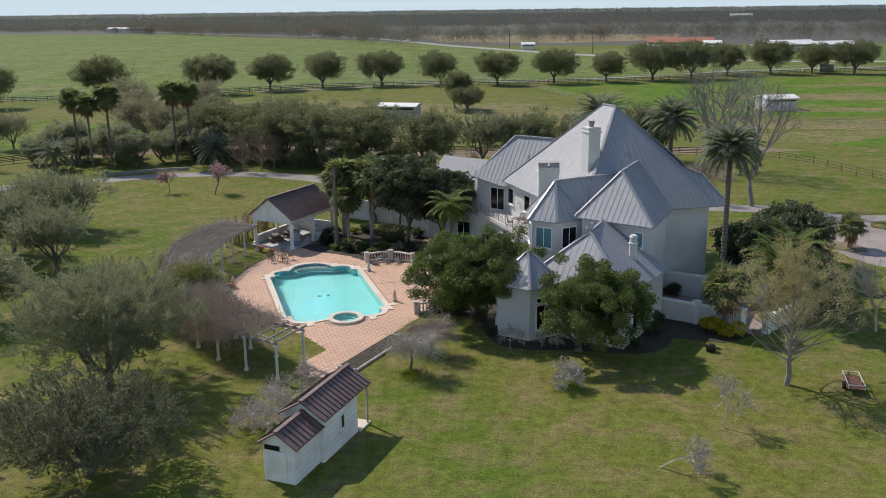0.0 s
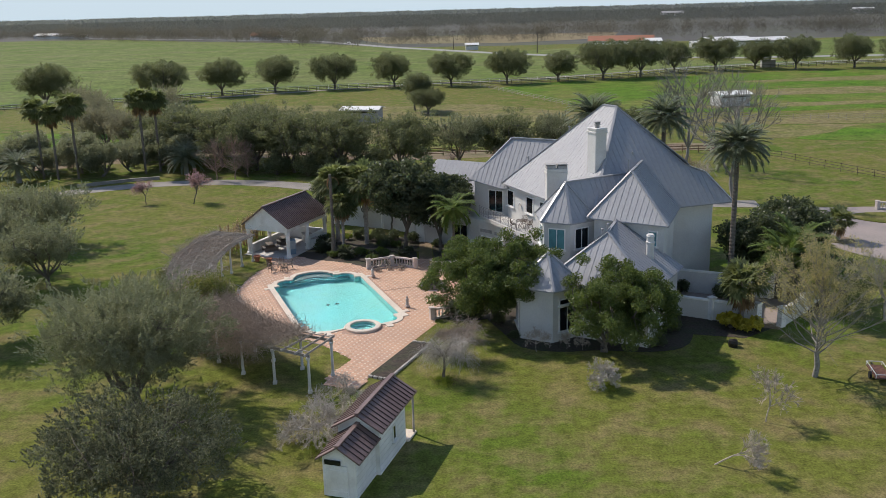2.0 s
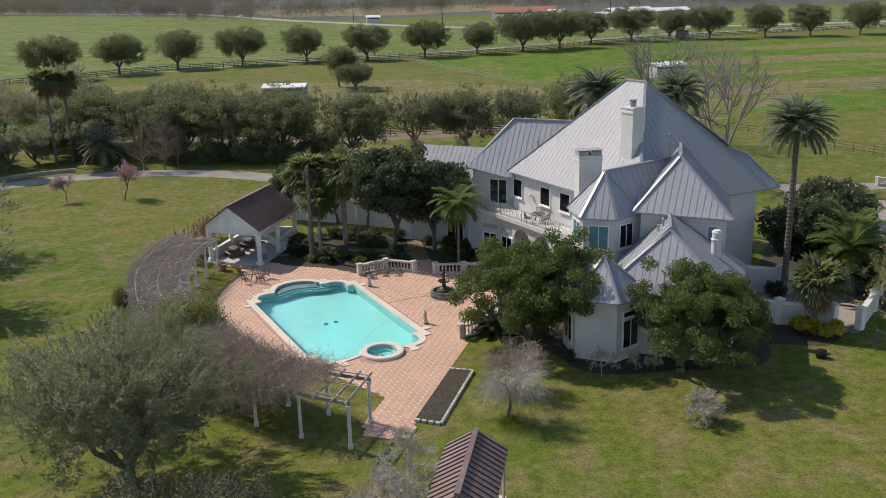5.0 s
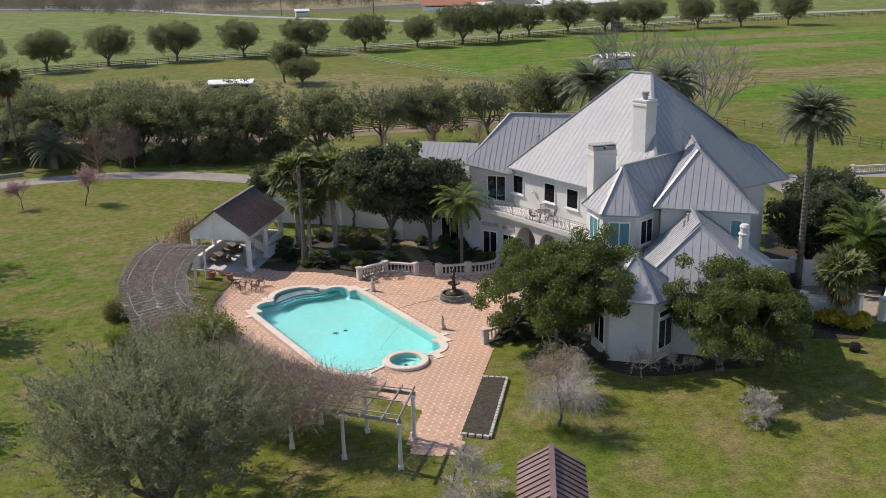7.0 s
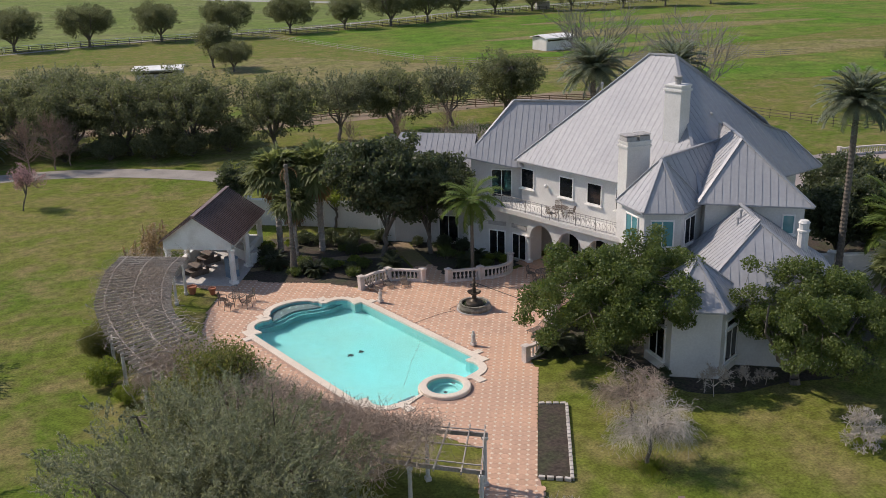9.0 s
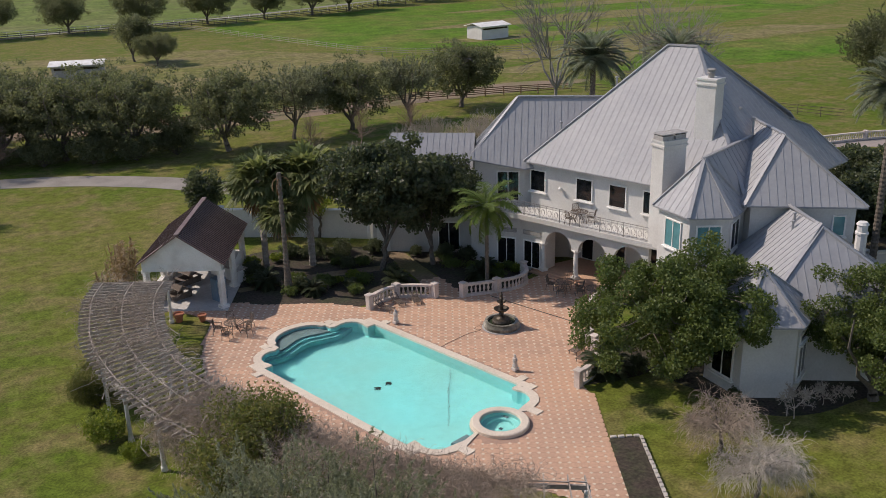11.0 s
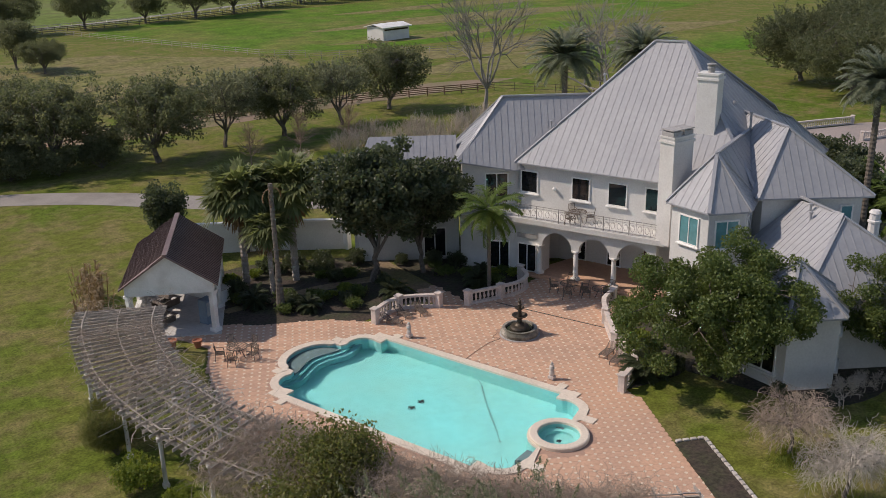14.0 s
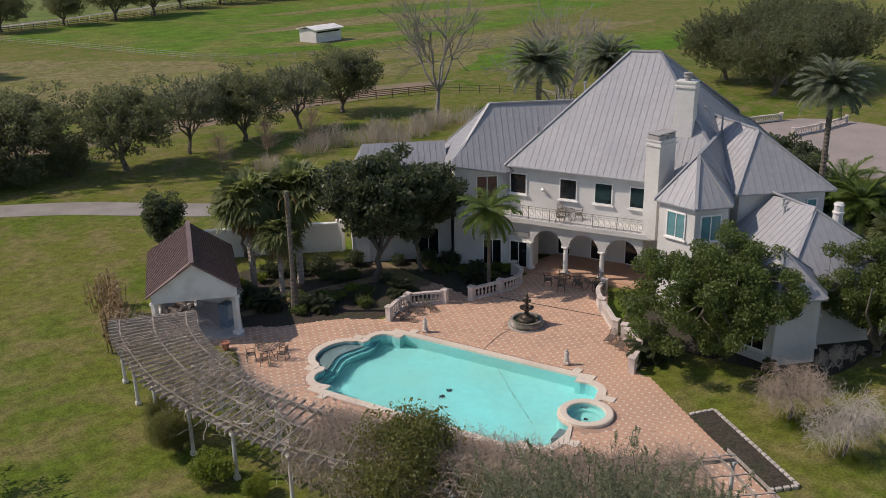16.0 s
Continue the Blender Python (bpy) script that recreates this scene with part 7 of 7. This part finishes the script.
fence([(-330, 205), (-200, 222), (-120, 238), (-76, 254), (-60, 265), (-45, 272.5), (-20, 277), (10, 278), (42, 282), (72, 291), (90, 305), (124, 316), (220, 332), (420, 338)], 1.5, 3, 3.0, FENCE, "dark board pasture fence", 0.12)
fence([(-330, 208), (-200, 225), (-120, 242), (-76, 258), (-60, 270), (-45, 278), (-20, 284), (10, 286), (42, 291), (72, 300), (90, 314), (124, 326), (220, 338)], 1.4, 2, 3.2, PAINT, "pale board fence beyond the track", 0.12)
fence([(15, 282), (21, 266), (31, 230), (40, 198), (48, 187), (70, 176), (110, 166)], 1.3, 3, 3.4, GREYWOOD, "pale cross fence in the pasture", 0.06)
fence([(-110, 112), (-84, 124), (-66, 142), (-40, 152), (-20, 146), (-6, 141), (8, 142), (26, 141), (40, 138), (50, 135)], 1.3, 4, 2.6, RUSTFENCE, "brown board fence behind the oaks", 0.11)
fence([(50, 135), (55.4, 127.4), (60.5, 112.6), (62.6, 107), (66, 99)], 1.3, 3, 2.8, FENCE, "thin post and rail fence beyond the court", 0.05)
patch("ground", [(-70, 150), (-40, 156), (-20, 150), (0, 145.6), (26, 147), (48, 147), (60, 142), (48, 139), (26, 139), (8, 138), (-6, 137.4), (-20, 142), (-40, 148.4), (-66, 138)], DIRT, "bare brown track along the fence", "path", 0.012)


def field(x, y, rx, ry, seed, mat, label):
    rg = np.random.default_rng(seed)
    pts = [(x + rx * math.cos(a) * (1 + 0.18 * math.sin(3 * a + seed)), y + ry * math.sin(a) * (1 + 0.2 * math.cos(2 * a + seed))) for a in np.linspace(0, 2 * math.pi, 28)[:-1]]
    return patch("ground", pts, mat, label, "field", 0.016 + 0.002 * (seed % 5))


GREEN = turf("bright_pasture", (0.085, 0.158, 0.016), (0.16, 0.158, 0.046), (0.062, 0.148, 0.010), 0.03, 0.06, 1.5)
FARGREEN = turf("winter_wheat", (0.130, 0.166, 0.044), (0.158, 0.168, 0.064), (0.106, 0.156, 0.030), 0.009, 0.03, 0.6)
TAN = turf("dry_pasture", (0.17, 0.155, 0.062), (0.215, 0.175, 0.092), (0.13, 0.148, 0.036), 0.05, 0.12, 1.5)
FARTAN = material("stubble_field", (0.26, 0.21, 0.13), 0.95, vary=0.15, grain=0.1, stain=(0.21, 0.19, 0.10), big=0.01, spec=0.1)
patch("ground", [(-900, 330), (-330, 216), (-200, 233), (-120, 250), (-76, 266), (-20, 284), (42, 302), (70, 318), (160, 342), (60, 420), (10, 560), (-92, 700), (-180, 784), (-300, 928), (-400, 958), (-1300, 1120)], FARGREEN, "wide bright green winter field", "field", 0.006)
patch("ground", [(170, 362), (420, 342), (900, 400), (900, 560), (100, 520), (30, 470)], FARGREEN, "wide bright green winter field", "field", 0.007)
patch("ground", [(-20, 640), (60, 600), (140, 640), (170, 760), (-60, 800)], FARTAN, "tan stubble field", "field", 0.03)
field(-30, 196, 52, 40, 1, TAN, "dry tan pasture")
field(14, 190, 24, 30, 2, TAN, "dry tan pasture patch")
patch("ground", smooth([(24, 268), (33, 232), (42, 202), (60, 192), (100, 190), (150, 200), (210, 225), (240, 270), (200, 290), (140, 300), (70, 290), (40, 282), (24, 268)], 3), GREEN, "bright green pasture", "field", 0.0135)
field(120, 232, 50, 8, 3, TAN, "dry tan pasture patch")
field(104, 176, 52, 9, 4, TAN, "dry tan pasture patch")
field(86, 202, 26, 5, 6, TAN, "dry tan pasture patch")
field(-110, 170, 46, 26, 7, GREEN, "bright green pasture")
field(150, 268, 50, 7, 10, TAN, "dry tan pasture patch")
field(108, 152, 40, 12, 9, GREEN, "bright green pasture")
field(70, 158, 18, 8, 5, TAN, "dry tan pasture patch")


def barn(x, y, w, d, h, turn, roof_mat, wall_mat, label, rise=0.8):
    t = thing("barn", (x, y, 0), label, "barn", turn=turn)
    bm = bmesh.new()
    box(bm, (0, 0, h / 2), (w, d, h))
    part("wall", bm, wall_mat, t)
    bm = bmesh.new()
    for s in (-1, 1):
        vs = [(-w / 2 - 0.5, s * (d / 2 + 0.5), h - 0.05), (w / 2 + 0.5, s * (d / 2 + 0.5), h - 0.05), (w / 2 + 0.5, 0, h + rise), (-w / 2 - 0.5, 0, h + rise)]
        hi = [bm.verts.new(v) for v in vs]
        lo = [bm.verts.new((v[0], v[1], v[2] - 0.15)) for v in vs]
        bm.faces.new(hi), bm.faces.new(lo[::-1])
        for i in range(4):
            bm.faces.new((hi[i], hi[(i + 1) % 4], lo[(i + 1) % 4], lo[i]))
    bmesh.ops.recalc_face_normals(bm, faces=bm.faces)
    part("roof", bm, roof_mat, t)
    bm = bmesh.new()
    box(bm, (0, -d / 2 - 0.02, h * 0.78), (w * 0.9, 0.06, h * 0.12))
    part("opening", bm, GLASS, t, "dark strip opening under the eaves")
    return t


barn(-14.0, 193, 8.2, 5.0, 3.0, -12, PAINT, CONCRETE, "small white metal-roofed pasture shelter", 0.5)
barn(73.5, 204, 7.6, 5.4, 2.9, 10, PAINT, STUCCO, "small white metal-roofed pasture shelter", 0.6)
barn(-98, 159, 8.0, 5.0, 3.0, 30, PAINT, STUCCO, "small white metal-roofed pasture shelter", 0.5)
REDROOF = material("red_tile_roof", (0.36, 0.15, 0.09), 0.85, vary=0.15)
barn(117, 514, 36, 12, 3.4, -14, REDROOF, PAINT, "long farmhouse with a red roof", 2.6)
barn(133, 506, 9, 8, 3.0, -6, PAINT, STUCCO, "white outbuilding beside the farmhouse", 1.5)
barn(164, 475, 24, 12, 3.4, 8, PAINT, STUCCO, "white metal-roofed farm building", 2.0)
barn(188, 478, 20, 8, 3.0, 8, PAINT, STUCCO, "white metal-roofed farm building", 1.6)
barn(148, 470, 8, 6, 2.6, 4, PAINT, STUCCO, "long pale metal farm shed", 1.0)
barn(-390, 1035, 64, 14, 4.0, -22, PAINT, STUCCO, "long far white metal barn", 2.0)
barn(-128, 800, 26, 10, 4.0, -20, REDROOF, PAINT, "far farm building with a reddish roof", 2.5)
barn(420, 1490, 34, 14, 4.5, 0, CONCRETE, STUCCO, "far pale industrial building", 3.0)
barn(640, 1300, 30, 12, 5.0, 0, PAINT, STUCCO, "far pale farm building", 3.0)
barn(32, 517, 7, 5, 3.0, 0, PAINT, STUCCO, "small pale far shed by the road", 1.0)
gate = thing("field_shed", (128, 322, 0), "small grey field shed by the fence", "shed")
bm = bmesh.new()
box(bm, (0, 0, 1.3), (5.0, 2.0, 2.6), bevel=0.05)
box(bm, (0, 0, 2.65), (5.4, 2.4, 0.14))
part("body", bm, CONCRETE, gate)

for x, y in ((-40, 660), (22, 530), (62, 462), (128, 400), (-95, 745)):
    pole = thing("utility_pole", (x, y, 0), "slim dark wooden utility pole by the road", "pole", "utility poles")
    bm = bmesh.new()
    lathe(bm, [(0.22, 0), (0.15, 11)], n=7)
    box(bm, (0, 0, 10.2), (2.4, 0.14, 0.18))
    part("pole", bm, FENCE, pole)


def car(x, y, turn, mat, label):
    t = thing("car", (x, y, 0.03), label, "car", turn=turn)
    bm = bmesh.new()
    box(bm, (0, 0, 0.65), (4.4, 1.8, 0.6), bevel=0.15)
    box(bm, (-0.2, 0, 1.2), (2.4, 1.6, 0.6), bevel=0.2)
    part("body", bm, mat, t)
    for sx in (-1.4, 1.4):
        for sy in (-0.85, 0.85):
            bm = bmesh.new()
            bmesh.ops.create_cone(bm, cap_ends=True, segments=14, radius1=0.34, radius2=0.34, depth=0.2, matrix=pose(sx, sy, 0.34, 90, 0, 0))
            part("wheel", bm, IRON, t)


car(-47, 655, -66, PAINT, "white car on the country road")

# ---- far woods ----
# Distance haze is painted into these two colours as a blue-grey.
HAZEWOODS = leaf_material("far_woods", (0.088, 0.092, 0.101), (0.106, 0.110, 0.119), through=0.6)
HAZIEST = leaf_material("haze_grey_woods", (0.135, 0.150, 0.172), (0.155, 0.170, 0.190), through=0.6)


def woods(name, x0, x1, y0, y1, count, height, size, seed, mat, per=30, slim=0.4, label="bare winter woods across the fields", slope=0.0, wide=0.36):
    """A belt of far trees: trunks and clumps of twiggy foliage."""
    rg = np.random.default_rng(seed)
    xs, ys = rg.uniform(x0, x1, count), rg.uniform(0, 1, count)
    ys = y0 + (y1 - y0) * ys + 14 * np.sin(xs * 0.011) + slope * (xs - x0)
    hs = height * rg.uniform(0.75, 1.1, count)
    c = np.stack([xs, ys, hs * 0.52], 1)
    k = np.repeat(np.arange(count), per)
    v = rg.normal(size=(len(k), 3))
    v /= np.linalg.norm(v, axis=1, keepdims=True)
    p = c[k] + v * (rg.random((len(k), 1)) ** 0.5) * np.stack([hs[k] * wide, hs[k] * wide, hs[k] * 0.5], 1)
    a = rg.normal(size=p.shape) * np.array([0.8, 0.8, 1.1])
    a /= np.linalg.norm(a, axis=1, keepdims=True)
    b = np.cross(a, rg.normal(size=p.shape))
    b /= np.linalg.norm(b, axis=1, keepdims=True)
    s = size * rg.uniform(0.5, 1.3, (len(p), 1))
    q = np.stack([p - a * s, p + b * s * slim, p + a * s, p - b * s * slim], 1)
    t = thing(name, (0, 0, 0), label, "woods", kind="stuff")
    quads("branchwork", q, mat, t)
    quads("stemwork", tubes([((x, y, 0), (x, y, h * 0.6), 0.07, 0.04) for x, y, h in zip(xs, ys, hs)], 3), mat, t)
    return t


LITTER = material("woodland_floor", (0.078, 0.073, 0.064), 0.95, vary=0.2, grain=0.1, stain=(0.075, 0.080, 0.050), big=0.01)
patch("ground", [(-1600, 1180), (-400, 965), (-300, 935), (-180, 790), (-92, 706), (-5, 575), (60, 560), (300, 550), (1200, 600), (4200, 900), (4200, 4580), (-4200, 4580), (-4200, 1200)], LITTER, "brown woodland floor beyond the fields", "woodland", 0.010)
woods("far_woods", -1500, -380, 1190, 1240, 500, 11, 0.9, 1, WOODS, 130, 0.14, slope=-0.16, wide=0.8)
woods("far_woods", -400, -70, 975, 1050, 260, 13, 0.9, 6, WOODS, 230, 0.11, slope=-0.84, wide=0.6)
woods("far_woods", -90, 780, 590, 720, 520, 13, 0.9, 2, WOODS, 240, 0.10, wide=0.55)
woods("far_woods", -900, 900, 1080, 1350, 1500, 9.5, 1.0, 3, HAZEWOODS, 120, 0.25, wide=1.5)
woods("far_woods", -1500, 1500, 1500, 2000, 1700, 10, 1.8, 4, HAZEWOODS, 70, 0.4, wide=2.6)
woods("far_woods", -3200, 3200, 2500, 3600, 2400, 11, 3.4, 5, HAZIEST, 40, 0.5, "line of far woods on the horizon, haze grey in its colour", wide=4.0)

# ---- pale band of sky low over the horizon ----
HORIZON = bpy.data.materials.new("pale_blue_air")
HORIZON.use_nodes = True
hn = HORIZON.node_tree.nodes
em = hn.new("ShaderNodeEmission")
em.inputs[0].default_value, em.inputs[1].default_value = (0.47, 0.60, 0.70, 1.0), 1.0
HORIZON.node_tree.links.new(em.outputs[0], hn["Material Output"].inputs["Surface"])
arc = [(4640 * math.cos(a), 4640 * math.sin(a)) for a in np.linspace(0.0, math.pi, 49)]
tagged(raw("backdrop", [(x, y, z) for x, y in arc for z in (-5.0, 500.0)], [(2 * i, 2 * i + 2, 2 * i + 3, 2 * i + 1) for i in range(48)], HORIZON), "pale blue sky low over the horizon", "sky", kind="structure")

# ---- deck tiles ----


def inside(x, y, poly):
    hit = False
    for (x0, y0), (x1, y1) in zip(poly, poly[1:] + poly[:1]):
        if (y0 > y) != (y1 > y) and x < (x1 - x0) * (y - y0) / (y1 - y0) + x0:
            hit = not hit
    return hit


STEP = 0.44
RIM = pool_outline(0.52)
TD, TE = (PU + PV).normalized(), (PV - PU).normalized()
TILE_TURN = math.degrees(math.atan2(TD.y, TD.x))


def tile_mesh(name, half, cut, h, mat):
    bm = bmesh.new()
    if cut:
        ring8 = [(half, -half + cut), (half, half - cut), (half - cut, half), (-half + cut, half), (-half, half - cut), (-half, -half + cut), (-half + cut, -half), (half - cut, -half)]
    else:
        ring8 = [(half, 0), (0, half), (-half, 0), (0, -half)]
    prism(bm, ring8, 0, h)
    me = bpy.data.meshes.new(name)
    bm.to_mesh(me)
    bm.free()
    me.materials.append(mat)
    return me


TILE_ME = tile_mesh("tile", STEP / 2 - 0.008, 0.09, 0.008, PAVER)
DOT_ME = tile_mesh("inset_tile", 0.095, 0, 0.011, PALE)
tiles, dots = [], []
for i in range(-75, 76):
    for j in range(-75, 76):
        for kind, a, b in (("t", i, j), ("d", i + 0.5, j + 0.5)):
            p = PC + TD * (a * STEP) + TE * (b * STEP)
            if inside(p.x, p.y, DECK) and not inside(p.x, p.y, RIM) and (p.x - SPA[0]) ** 2 + (p.y - SPA[1]) ** 2 > 1.85 ** 2 and (p.x + 1.25) ** 2 + (p.y - 65.93) ** 2 > 1.45 ** 2:
                (tiles if kind == "t" else dots).append((p.x, p.y))
for name, me, spots in (("tile", TILE_ME, tiles), ("inset_tile", DOT_ME, dots)):
    spots.sort(key=lambda q: (q[0] + 3.5) ** 2 + (q[1] - 55.0) ** 2)
    for x, y in spots[:290]:
        ob = new(name, me)
        ob.parent = deck
        ob.matrix_basis = pose(x, y, 0.03, 0, 0, TILE_TURN)
    base = np.array([v.co[:] for v in me.vertices])
    faces = [tuple(f.vertices) for f in me.polygons]
    c, s = math.cos(radians(TILE_TURN)), math.sin(radians(TILE_TURN))
    turned = np.stack([base[:, 0] * c - base[:, 1] * s, base[:, 0] * s + base[:, 1] * c, base[:, 2] + 0.03], 1)
    verts, allf = [], []
    for k, (x, y) in enumerate(spots[290:]):
        verts.append(turned + np.array([x, y, 0]))
        allf += [tuple(v + k * len(base) for v in f) for f in faces]
    tagged(raw(name + "_field", np.concatenate(verts), allf, PAVER if name == "tile" else PALE, deck), kind="stuff")
